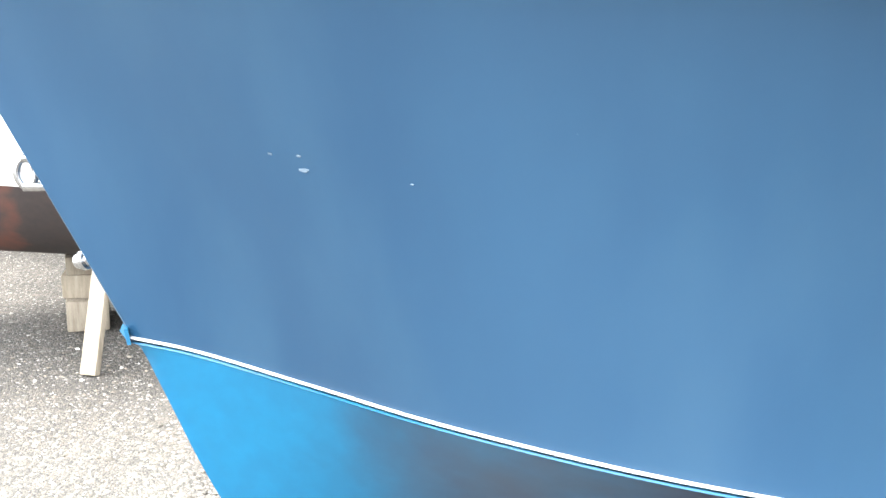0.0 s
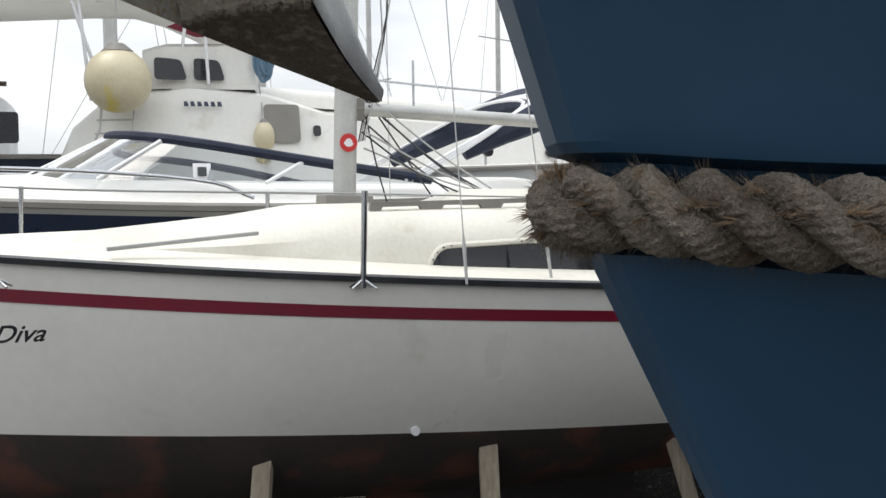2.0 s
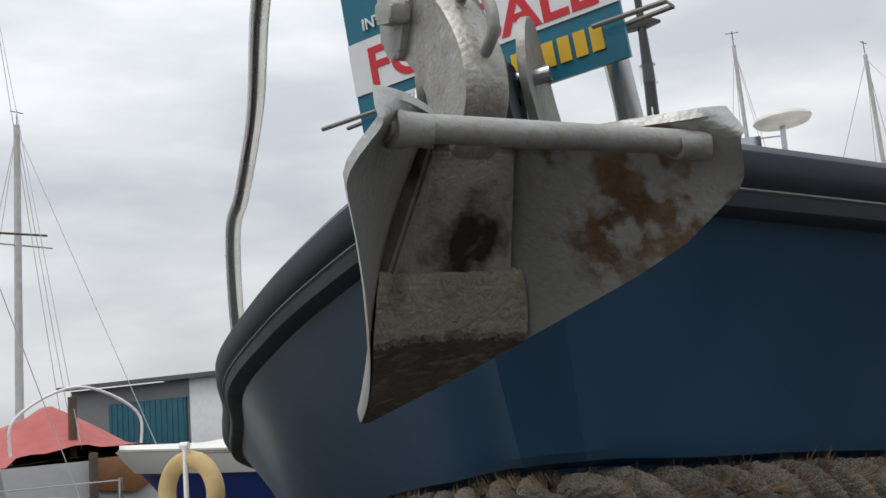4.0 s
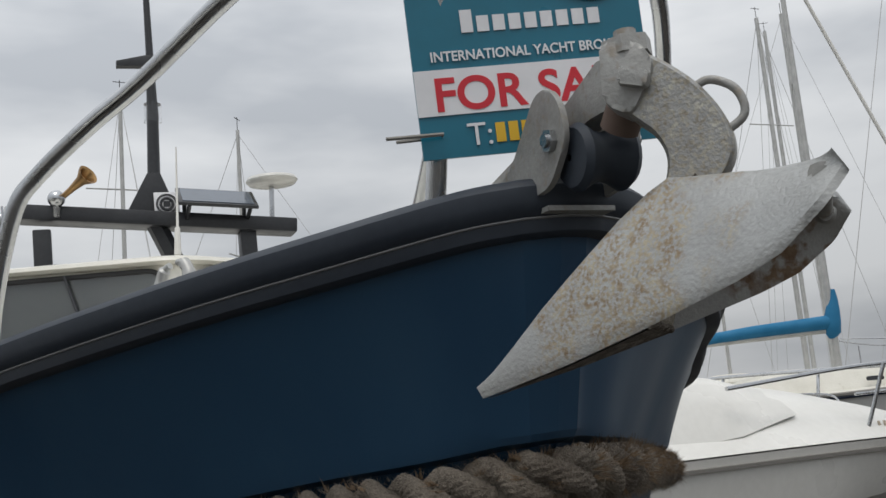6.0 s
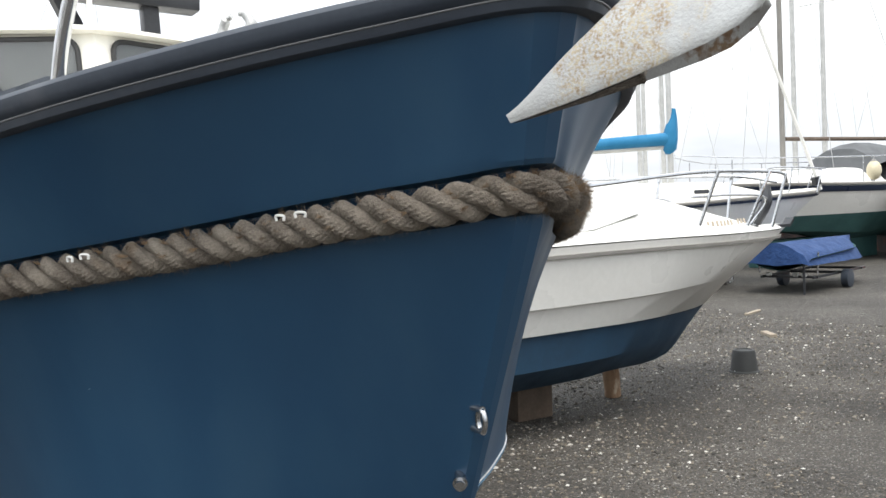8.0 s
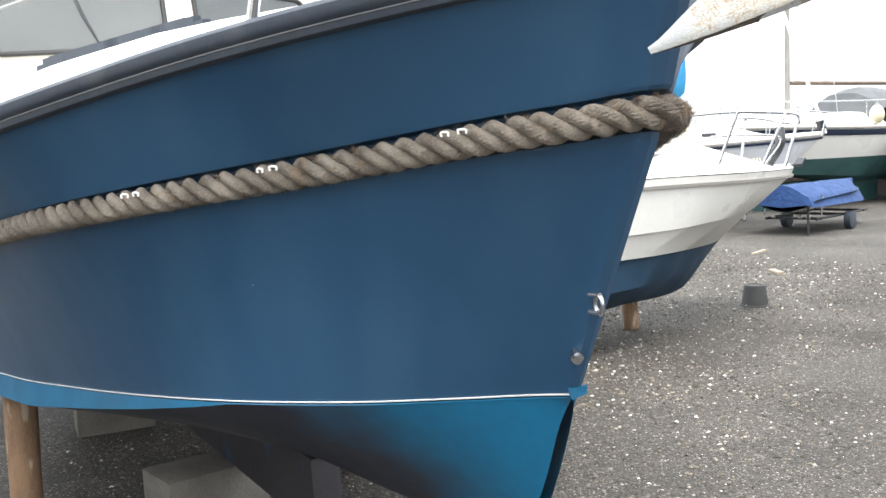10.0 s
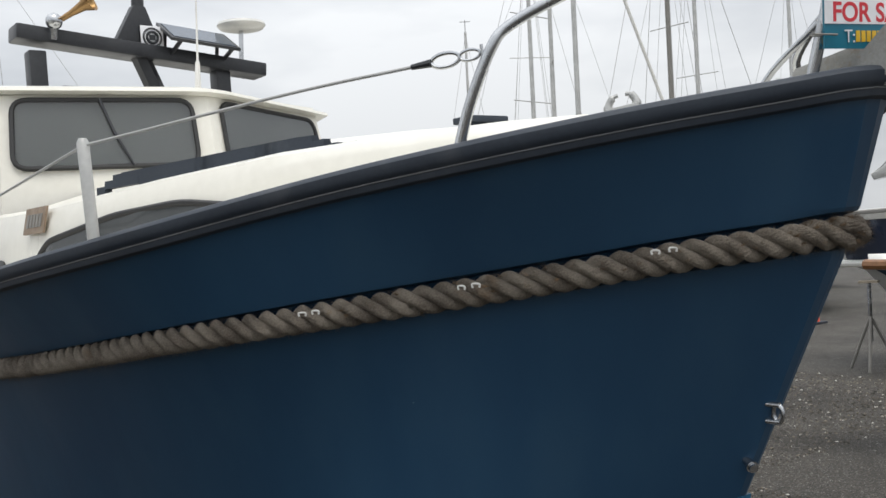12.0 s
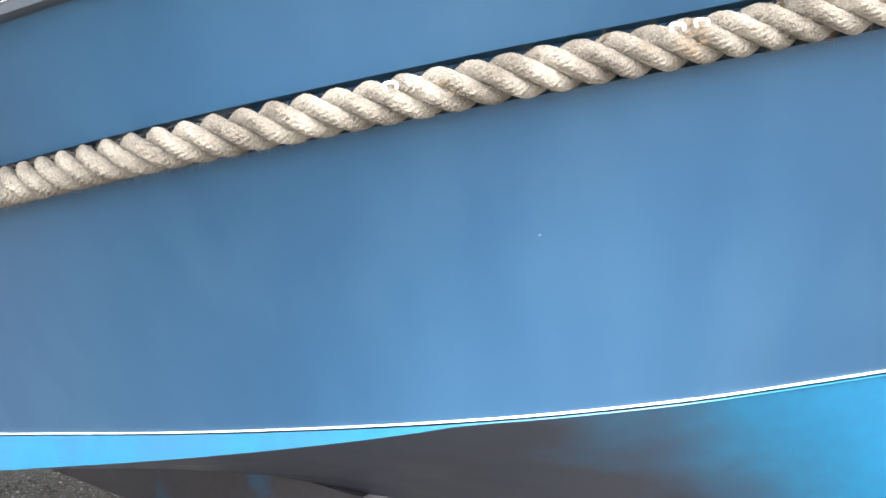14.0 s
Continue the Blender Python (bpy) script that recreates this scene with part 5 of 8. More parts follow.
def sale_board():
    a, b = Vector((.132, .312, 2.266)), Vector((-.160, .382, 2.282))
    right = (b - a).normalized()
    up = Vector((0, .09, 1)).normalized()
    nrm = right.cross(up).normalized()
    up = nrm.cross(right).normalized() * -1 if nrm.cross(right).z < 0 else nrm.cross(right).normalized()
    width, height = (b - a).length, .285
    root = thing("sale_board", Matrix.Translation(a), "teal and white broker's sale board tied between the pulpit legs", "sign")
    def P(u, v, d=0.0):
        return right * (u * width) + up * (v * height) + nrm * d
    def sheet(name, u0, u1, v0, v1, material, thick=.003, d=0.0, label=""):
        bm = bmesh.new()
        add_plate(bm, [P(u0, v0, d), P(u1, v0, d), P(u1, v1, d), P(u0, v1, d)], thick)
        return part(name, bm, material, root, label, smooth=False)
    board = sheet("board", 0, 1, 0, 1, SIGN_TEAL, .005)
    for face, flip in ((1, False), (-1, True)):
        d = .0045 * face
        r = right * face
        def Q(u, v, off=0.0):
            return P(1 - u if flip else u, v, d + off * face)
        sheet("white_band", 0, 1, .185, .385, SIGN_WHITE, .002, d * .75)
        lettering(board, "FOR SALE", .058, SIGN_RED, Q(.07, .205), r, up, "red words on the white band", width * .87, .0012)
        lettering(board, "INTERNATIONAL YACHT BROKERS", .0175, SIGN_WHITE, Q(.075, .42), r, up, "", width * .86, .0003)
        lettering(board, "T:", .040, SIGN_WHITE, Q(.19, .045), r, up)
        # number and brand drawn as bars and a swoosh
        for k in range(5):
            sheet("number_bar", *sorted((1 - (.31 + k * .055) if flip else .31 + k * .055, 1 - (.35 + k * .055) if flip else .35 + k * .055)), .05, .135, SIGN_YELLOW, .0015, d * .8)
        for k in range(6):
            sheet("number_bar", *sorted((1 - (.615 + k * .055) if flip else .615 + k * .055, 1 - (.655 + k * .055) if flip else .655 + k * .055)), .05, .135, SIGN_YELLOW, .0015, d * .8)
        for k in range(8):
            u = .12 + k * .1
            sheet("brand_bar", *sorted((1 - u if flip else u, 1 - u - .075 if flip else u + .075)), .74, .84 + (.05 if k in (0, 4, 7) else 0), SIGN_YELLOW, .0015, d * .8)
        for k in range(9):
            u = .22 + k * .068
            sheet("brand_bar", *sorted((1 - u if flip else u, 1 - u - .05 if flip else u + .05)), .54, .61 + (.03 if k == 0 else 0), SIGN_WHITE, .0015, d * .8)
        bm = bmesh.new()
        wave = [Q(.48 + .42 * t, .685 + .035 * math.sin(5.4 * t + .4), .0004) for t in np.linspace(0, 1, 16)]
        add_tube(bm, wave, [.0005 + .0035 * math.sin(math.pi * t) for t in np.linspace(0, 1, 16)], 5)
        part("swoosh", bm, SIGN_WHITE, root)
    for u, v in ((-.03, .1), (1.03, .12), (-.03, .9), (1.03, .9)):
        bm = bmesh.new()
        c = P(u, v)
        add_tube(bm, [c - right * .02 - nrm * .012, c + right * .035 - nrm * .008, c + right * .035 + nrm * .012, c - right * .035 + nrm * .014], .0025, 6)
        part("cable_tie", bm, GREY_PLASTIC, root, "grey cable tie")


sale_board()


# ---- shores and blocks under the boat ----
def timber_post(name, a, b, radius, label, material, group=""):
    a, b = Vector(a), Vector(b)
    root = thing(name, Matrix.Translation(a), label, "wooden post", group)
    bm = bmesh.new()
    d = b - a
    pts = [d * f for f in (0, .02, .3, .6, .97, 1)]
    add_tube(bm, pts, [radius * .93, radius, radius * .98, radius * 1.02, radius * .99, radius * .9], 12)
    part("post", bm, material, root)
    return root


ROUND_WOOD = surface("peeled_round_timber", (0.30, 0.19, 0.11), (0.20, 0.12, 0.07), rough=0.8, scale=6, fine=50, wear=(0.42, 0.34, 0.25), wear_at=(0.6, 0.68), wear_scale=5, stretch=(3, 3, 1), bump=0.003, bump_scale=60)
CONCRETE = surface("old_concrete", (0.24, 0.22, 0.19), (0.15, 0.14, 0.12), rough=0.9, scale=4, fine=60, bump=0.004, bump_scale=60)
timber_post("shore_post", (.92, -3.05, 0), (.90, -3.05, .945), .075, "round brown timber shore under the motor boat's chine", ROUND_WOOD, "shores under the motor boat")
timber_post("shore_post", (-.86, -3.05, 0), (-.84, -3.05, .945), .075, "round brown timber shore under the motor boat's chine", ROUND_WOOD, "shores under the motor boat")
timber_post("shore_post", (1.25, -5.2, 0), (1.2, -5.2, .94), .07, "round brown timber shore under the motor boat's chine", ROUND_WOOD, "shores under the motor boat")
timber_post("shore_post", (-.85, -5.2, 0), (-.83, -5.2, .94), .07, "round brown timber shore under the motor boat's chine", ROUND_WOOD, "shores under the motor boat")


def block(name, centre, size, turn, material, label, category="block", group=""):
    root = thing(name, pose(centre[0], centre[1], centre[2], 0, 0, turn), label, category, group)
    bm = bmesh.new()
    add_box(bm, (0, 0, size[2] / 2), size, min(size) * .06)
    for v in bm.verts:
        v.co += .006 * Vector((noise.noise(v.co * 9), noise.noise(v.co * 9 + Vector((5, 0, 0))), 0))
    part("body", bm, material, root)
    return root


block("concrete_block", (.06, -3.0, 0), (.55, .34, .24), 8, CONCRETE, "stained concrete block under the keel")
block("concrete_block", (.13, -4.9, 0), (.5, .34, .24), -6, CONCRETE, "stained concrete block under the keel")


# ---- deck gear of the white yacht ----
def yacht_gear():
    inv = YACHT.inverted()
    def Y(x, y, z):
        return inv @ Vector((x, y, z))
    # coachroof: half section lofted along the boat
    st = [(1.35, .10, 1.62, .10), (.9, .34, 1.645, .22), (.3, .52, 1.72, .36), (0.0, .60, 1.775, .44), (-.6, .74, 1.80, .55), (-1.2, .80, 1.825, .60), (-1.62, .80, 1.84, .58), (-1.78, .79, 1.78, .56), (-1.92, .78, 1.56, .6)]
    rows = []
    for wy, base, top_z, top in st:
        y = wy + 1.0
        half = [(base + .02, 1.50), (base, 1.56), (base * .97, (1.56 + top_z) / 2), (base * .35 + top * .65, top_z - .02), (top, top_z), (top * .5, top_z + .03), (0, top_z + .04)]
        rows.append([Vector((-x, y, z)) for x, z in half] + [Vector((x, y, z)) for x, z in reversed(half[:-1])])
    bm = bmesh.new()
    add_grid(bm, rows)
    part("coachroof", bm, DECK_WHITE, yacht, "weathered off-white coachroof")
    for side in (-1, 1):
        def roof_side(y, z):
            """Half breadth of the coachroof at a place along and a height."""
            at = lambda k: float(np.interp(-y, [-(s[0] + 1.0) for s in st], [s[k] for s in st]))
            base, tz, top = at(1), at(2), at(3)
            return float(np.interp(z, [1.50, 1.56, (1.56 + tz) / 2, tz - .02, tz], [base + .02, base, base * .97, base * .35 + top * .65, top]))
        c = [(.52, 1.545), (-.54, 1.535), (-.61, 1.59), (-.50, 1.675), (.05, 1.676), (.46, 1.648)]
        win, ring = curved_window(yacht, c, side, roof_side, .05, .013, DARK_GLASS, DECK_WHITE, "white screwed window frame")
        bm = bmesh.new()
        for p in ring[::2]:
            add_tube(bm, [p + Vector((side * .010, 0, 0)), p + Vector((side * .015, 0, 0))], .004, 6)
        tagged(part("window_screw", bm, STEEL, win), kind="stuff")
        # slotted grey handrail
        bm = bmesh.new()
        def at_rail(f, z):
            return Vector((side * (.42 + .14 * f), .70 - 1.17 * f, 1.795 + .055 * f + z))
        rows = []
        for k in range(41):
            f = k / 40
            foot = -.03 if k % 10 in (0, 1, 9) else .018
            rows.append([at_rail(f, foot) + Vector((d, 0, 0)) for d in (-.016, .016)] + [at_rail(f, .041) + Vector((d, 0, 0)) for d in (.016, -.016)])
        vs = add_grid(bm, rows, closed=True)
        bm.faces.new(vs[0])
        bm.faces.new(vs[-1])
        part("handrail", bm, GREY_PLASTIC, yacht, "bleached grey handrail", smooth=False)
        # stanchions and guard wire
        tops = []
        for wy, dx in ((1.25, .80), (-.094, 1.075), (-1.52, 1.20), (-2.9, 1.10)):
            bm = bmesh.new()
            base = Vector((side * (dx - .02), wy + 1.0, 1.50))
            top = base + Vector((0, 0, .385))
            add_tube(bm, [base, top], .0125, 10)
            st_ob = part("stanchion", bm, STEEL, yacht, "dull stainless stanchion")
            bm = bmesh.new()
            for a in (.6, 2.2, 3.8, 5.4):
                add_tube(bm, [base + Vector((0, 0, .035)), base + Vector((.06 * math.cos(a), .07 * math.sin(a), 0))], .005, 6)
            part("stanchion_foot", bm, STEEL, st_ob)
            tops.append(top)
        bm = bmesh.new()
        add_tube(bm, bend([Vector((0, 3.4, 1.95)), *[p - Vector((0, 0, .012)) for p in tops]], 5), .0035, 6)
        part("guard_wire", bm, WIRE, yacht, "guard wire")
    # hatch and fore hatch track
    bm = bmesh.new()
    rows = []
    for y, z in ((-.95, .0), (-.90, .05), (-.5, .085), (.05, .075), (.18, .02), (.2, 0)):
        rows.append([Vector((x, y, 1.84 + z * (1 - (x / .36) ** 4))) for x in (-.36, -.3, -.15, 0, .15, .3, .36)])
    add_grid(bm, rows)
    part("sliding_hatch", bm, DECK_WHITE, yacht, "curved white sliding hatch")
    bm = bmesh.new()
    add_box(bm, Vector((-.62, 1.55, 1.665)), (.03, .62, .018), .004, pose(0, 0, 0, -6, 0, 6))
    part("deck_rail", bm, ALU, yacht, "alloy rail on the foredeck")
    # mast and boom
    base = Y(4.18, -.412, 1.80)
    bm = bmesh.new()
    add_tube(bm, [base, base + Vector((0, .0, 3.0)), base + Vector((0, 0, 6.9))], [.062, .058, .05], 16)
    mast = part("mast", bm, ALU, yacht, "weathered white-grey alloy mast")
    bm = bmesh.new()
    add_box(bm, base + Vector((0, 0, .03)), (.22, .26, .06), .01)
    part("mast_foot", bm, GREY_PLASTIC, mast)
    bm = bmesh.new()
    tag_at = base + Vector((-.066, .0, .336))
    add_plate(bm, [tag_at + Vector((-.002, .048 * math.cos(a), .048 * math.sin(a))) for a in np.linspace(0, 2 * math.pi, 24, endpoint=False)], .004)
    tag = part("tag", bm, plain("red_tag", (.55, .03, .03)), mast, "round red tag with a white emblem")
    bm = bmesh.new()
    add_plate(bm, [tag_at + Vector((-.006, .020 * math.cos(a) * (1 if math.sin(a) > 0 else 1.3), .022 * math.sin(a))) for a in np.linspace(0, 2 * math.pi, 24, endpoint=False)], .002)
    part("tag_disc", bm, SIGN_WHITE, tag)
    a, b = base + Vector((0, -.10, .52)), Y(3.95, -2.95, 2.16)
    bm = bmesh.new()
    add_tube(bm, [a, b], .036, 12)
    boom = part("boom", bm, ALU, yacht, "white alloy boom")
    bm = bmesh.new()
    add_tube(bm, [a + Vector((0, .12, 0)), a + Vector((0, -.03, 0))], .03, 8)
    add_box(bm, a + Vector((0, .03, 0)), (.05, .06, .12), .008)
    part("gooseneck", bm, GREY_PLASTIC, boom)
    rng = random.Random(2)
    for k in range(9):
        bm = bmesh.new()
        p = base + Vector((rng.uniform(-.06, .06), -.08 - rng.uniform(0, .04), rng.uniform(.3, .6)))
        q = base + Vector((rng.uniform(-.4, .4), -rng.uniform(.1, 1.1), rng.uniform(0, .06)))
        add_tube(bm, bend([p, p.lerp(q, .5) + Vector((0, 0, -rng.uniform(0, .06))), q], 6), .005, 6)
        part("halyard", bm, BLACK if k % 3 else WIRE, mast, "slack halyard")
    for k in range(4):
        bm = bmesh.new()
        p = base + Vector((.03 * (k - 1.5), -.075, 1.8 + .6 * k))
        q = base + Vector((.04 * (k - 1.5), -.09, .35))
        add_tube(bm, bend([p, p.lerp(q, .6) + Vector((.02, -.10 - .04 * k, 0)), q], 8), .0045, 6)
        part("halyard", bm, BLACK if k % 2 else WIRE, mast, "slack halyard")
    # shrouds
    top = base + Vector((0, 0, 6.7))
    for q in (Y(2.90, -1.04, 1.48), Y(5.0, -.88, 1.50), Vector((0, 3.5, 1.65)), Vector((0, -3.2, 1.5)), Y(2.80, -.62, 1.5)):
        bm = bmesh.new()
        add_tube(bm, [q, q.lerp(top, .022), q.lerp(top, .03), top], [.006, .009, .003, .003], 6)
        part("shroud", bm, WIRE, mast, "wire shroud with a turnbuckle")
    bm = bmesh.new()
    add_tube(bm, [base + Vector((-.75, 0, 3.6)), base + Vector((.75, 0, 3.6))], .014, 8)
    part("spreader", bm, ALU, mast)
    # halyard winch and upright crutch, stern rail
    for wx, wy, wz in ((3.2, -1.57, 1.86), (2.86, -2.45, 1.56)):
        bm = bmesh.new()
        c = Y(wx, wy, wz)
        add_grid(bm, [[c + Vector((r * math.cos(t), r * math.sin(t), z)) for t in np.linspace(0, 2 * math.pi, 18, endpoint=False)] for r, z in ((.045, 0), (.05, .01), (.033, .03), (.03, .06), (.042, .075), (.04, .085), (.004, .088))], closed=True)
        part("winch", bm, GREY_PLASTIC, yacht, "grey sheet winch")
    bm = bmesh.new()
    c = Y(3.2, -1.57, 1.93)
    add_tube(bm, bend([c, c + Vector((0, .03, .12)), c + Vector((0, 0, .26)), c + Vector((0, -.03, .12)), c], 5), .012, 8)
    part("rope_coil", bm, BLACK, yacht, "black hanging rope loop")
    for side in (-1, 1):
        bm = bmesh.new()
        add_tube(bm, bend([Vector((side * .98, -.85, 1.50)), Vector((side * .98, -.95, 1.70)), Vector((side * .96, -1.10, 1.80)), Vector((side * .95, -1.6, 1.80)), Vector((side * .95, -1.72, 1.74)), Vector((side * .95, -1.8, 1.50))], 5), .013, 10)
        part("stern_rail", bm, SIGN_WHITE, yacht, "white painted stern rail")
    bm = bmesh.new()
    add_box(bm, Vector((0, -1.9, 1.56)), (1.9, .05, .03), .006)
    part("stern_plank", bm, TIMBER, yacht, "varnished cross plank")
    lettering(yacht, "Diva", .098, BLACK, Y(2.985, 1.165, 1.345), Vector((.12, -.99, 0)).normalized(), Vector((-.25, 0, .97)).normalized(), "black slanted script name on the bow", None, .0012, .45)
    bm = bmesh.new()
    c = Y(3.06, -.46, .855)
    add_tube(bm, [c + Vector((.05, 0, 0)), c + Vector((-.03, 0, 0))], .020, 12)
    part("skin_fitting", bm, SIGN_WHITE, yacht, "white skin fitting")


yacht_gear()
SHORES = "timber shores under the white yacht"
for a, b, w in (((3.03, .262, 0), (3.26, .150, .80), .048), ((2.90, -.77, 0), (3.12, -.82, .77), .05), ((2.95, -1.9, 0), (3.14, -1.75, .76), .05), ((5.0, -1.2, 0), (4.75, -1.1, .74), .05)):
    a, b = Vector(a), Vector(b)
    root = thing("timber_shore", Matrix.Translation(a), "weathered square timber shore leaning against the white yacht", "wooden prop", SHORES)
    bm = bmesh.new()
    d = b - a
    turn = d.to_track_quat("Z", "Y").to_matrix().to_4x4()
    add_box(bm, d / 2, (w * 1.7, w, d.length), .006, turn)
    part("prop", bm, TIMBER, root)
    bm = bmesh.new()
    add_box(bm, d + Vector((0, 0, .02)), (w * 1.2, w * 1.3, .05), .004, turn)
    part("pad", bm, WHITE_GEL, root, "frayed white pad")
BLOCKS = "wood blocks under the white yacht"
block("wood_block", (3.93, .33, 0), (.42, .22, .17), 4, TIMBER, "sawn timber block under the yacht's keel", "wood block", BLOCKS)
block("wood_block", (3.97, .34, .17), (.36, .2, .13), -3, TIMBER, "sawn timber block under the yacht's keel", "wood block", BLOCKS)
block("wood_block", (3.95, .36, .30), (.30, .16, .10), 6, TIMBER, "sawn timber block under the yacht's keel", "wood block", BLOCKS)
block("wood_block", (3.95, -1.2, 0), (.4, .25, .07), 2, TIMBER, "sawn timber block under the yacht's keel", "wood block", BLOCKS)


# ---- other boats in the yard ----
NAVY = plain("navy_paint", (0.014, 0.025, 0.055), 0.35)
NAVY_CLOTH = plain("navy_canvas", (0.016, 0.022, 0.045), 0.85)
GREY_CLOTH = plain("grey_canvas", (0.10, 0.105, 0.11), 0.9)
BLUE_CLOTH = surface("blue_tarpaulin", (0.006, 0.042, 0.15), (0.004, 0.025, 0.09), rough=0.8, scale=5, fine=30, bump=0.01, bump_scale=14)
TURQ_CLOTH = plain("turquoise_sail_cover", (0.01, 0.16, 0.32), 0.75)
PINK_CLOTH = plain("faded_red_tarpaulin", (0.42, 0.11, 0.10), 0.8)
GREEN_PAINT = surface("faded_green_antifouling", (0.040, 0.115, 0.110), (0.028, 0.085, 0.082), rough=0.7, scale=2, fine=20)
DEEP_BLUE = surface("deep_blue_antifouling", (0.006, 0.040, 0.082), (0.005, 0.030, 0.062), rough=0.6, scale=3, fine=30)
VARNISH = surface("varnished_planks", (0.26, 0.12, 0.045), (0.17, 0.075, 0.03), rough=0.35, scale=4, fine=40, stretch=(1, 6, 1))
GREY_HULL = surface("grey_white_painted_hull", (0.56, 0.57, 0.57), (0.48, 0.49, 0.49), rough=0.4, scale=2, fine=20)
DARK_WOOD = surface("dark_wood", (0.12, 0.085, 0.06), (0.07, 0.05, 0.035), rough=0.7, scale=6, fine=50)
CREAM_PVC = surface("cream_buoy_plastic", (0.60, 0.54, 0.38), (0.50, 0.44, 0.30), rough=0.45, scale=3, fine=30, wear=(0.55, 0.45, 0.10), wear_at=(0.62, 0.7), wear_scale=2)
VINYL = glass("clear_vinyl", (0.42, 0.45, 0.47), 0.08)
RED_CONE = plain("orange_red_cone", (0.65, 0.07, 0.02), 0.5)
PINE = surface("bare_twigs", (0.10, 0.085, 0.07), (0.06, 0.05, 0.045), rough=0.9)


def hull_of(root, length, beam, sheer_z, wl_z, keel_z, top_mat, low_mat, deck_mat, rake=.5, stripe=None, stripe_at=(.1, .2), full=.55, spring=.12):
    """A plain round-bilged or planing hull, bow towards +y, stem head at the origin's plan. Returns the sheer half line."""
    def half(frac, z_bow, z_mid, z_aft, back):
        pts = []
        for t, b in ((0, 0), (.03, .16), (.12, .45), (.28, .80), (.5, 1.0), (.75, .99), (1, .86)):
            z = z_bow + (z_mid - z_bow) * min(1, t / .5) if t < .5 else z_mid + (z_aft - z_mid) * (t - .5) * 2
            pts.append((beam / 2 * b * frac, -back - t * (length - back), z))
        return smooth_half(pts, 28)
    sh = half(1.0, sheer_z + spring, sheer_z, sheer_z, 0)
    up = half(.97, sheer_z + spring - .06, sheer_z - .06, sheer_z - .06, .02)
    mid = half(.90, (sheer_z + wl_z) / 2 + .08, (sheer_z + wl_z) / 2, (sheer_z + wl_z) / 2, rake * .5)
    wl = half(.78, wl_z + .02, wl_z, wl_z, rake)
    bi = half(full, (wl_z + keel_z) / 2 + .1, keel_z * .6 + wl_z * .4 - .05, wl_z - .1, rake * 1.3)
    ke = half(.03, wl_z - .12, keel_z, keel_z + .12, rake * 1.55)
    loft(root, [sh, up, mid, wl, bi, ke], [("topside", 0, 3, top_mat, ""), ("bottom", 3, 5, low_mat, "")])
    bm = bmesh.new()
    rows = [[Vector((p.x * f, p.y, p.z + .004 + .05 * (1 - f * f))) for p in sh] for f in (1.0, .75, .45, 0)]
    add_grid(bm, [[Vector((-p.x, p.y, p.z)) for p in r] for r in rows] + list(reversed(rows))[1:])
    part("deck", bm, deck_mat, root)
    bm = bmesh.new()
    tr = [r[-1] for r in (sh, mid, wl, bi, ke)]
    add_grid(bm, [[Vector((-p.x, p.y, p.z)), Vector((0, p.y - .03, p.z)), p] for p in tr])
    part("transom", bm, top_mat, root)
    if stripe:
        bm = bmesh.new()
        a = [p.lerp(q, stripe_at[0]) + .035 * outward(sh, k) for k, (p, q) in enumerate(zip(up, wl))]
        b = [p.lerp(q, stripe_at[1]) + .035 * outward(sh, k) for k, (p, q) in enumerate(zip(up, wl))]
        c = [p.lerp(q, (stripe_at[0] + stripe_at[1]) / 2) + .045 * outward(sh, k) for k, (p, q) in enumerate(zip(up, wl))]
        add_grid(bm, [both_sides(a), both_sides(c), both_sides(b)])
        part("stripe", bm, stripe, root)
    bm = bmesh.new()
    line = both_sides(sh)
    outs = [Vector((-outward(sh, k).x, outward(sh, k).y, 0)) for k in range(27, 0, -1)] + [outward(sh, k) for k in range(28)]
    add_grid(bm, [[p + o * a + Vector((0, 0, b)) for p, o in zip(line, outs)] for a, b in ((0, -.05), (.02, -.045), (.022, -.01), (.0, .008), (-.03, .008))])
    part("gunwale", bm, GREY_PLASTIC, root)
    return sh


def loft_house(root, name, st, material, label=""):
    """A deckhouse: stations of (y, half base, base z, half top, top z), rounded at the shoulder."""
    rows = []
    for y, hb, bz, ht, tz in st:
        half = [(hb, bz), (hb * .5 + ht * .5, bz * .45 + tz * .55), (ht * 1.02, tz - .05), (ht * .93, tz), (ht * .5, tz + .03), (0, tz + .04)]
        rows.append([Vector((-x, y, z)) for x, z in half] + [Vector((x, y, z)) for x, z in reversed(half[:-1])])
    bm = bmesh.new()
    vs = add_grid(bm, rows)
    bm.faces.new(vs[0])
    bm.faces.new(list(reversed(vs[-1])))
    return part(name, bm, material, root, label)


def pane_on(parent, pts, material, name="window", thick=.012):
    bm = bmesh.new()
    add_plate(bm, rounded(pts, .05), thick)
    return part(name, bm, material, parent)


def rail_on(root, pts, r=.013, name="rail", posts=(), material=None):
    bm = bmesh.new()
    add_tube(bm, bend(pts, 5), r, 8)
    rail = part(name, bm, material or STEEL, root, "stainless rail")
    for a, b in posts:
        bm = bmesh.new()
        add_tube(bm, [a, b], r * .9, 8)
        part("rail_post", bm, material or STEEL, rail)
    return rail


def keel_block(root, y0, y1, top, width=.3, material=None):
    """A keel, or a cradle beam, that carries the hull down to the ground."""
    bm = bmesh.new()
    add_box(bm, (0, (y0 + y1) / 2, top / 2), (width, abs(y1 - y0), top), .02)
    part("keel", bm, material or KEEL_RUST, root)


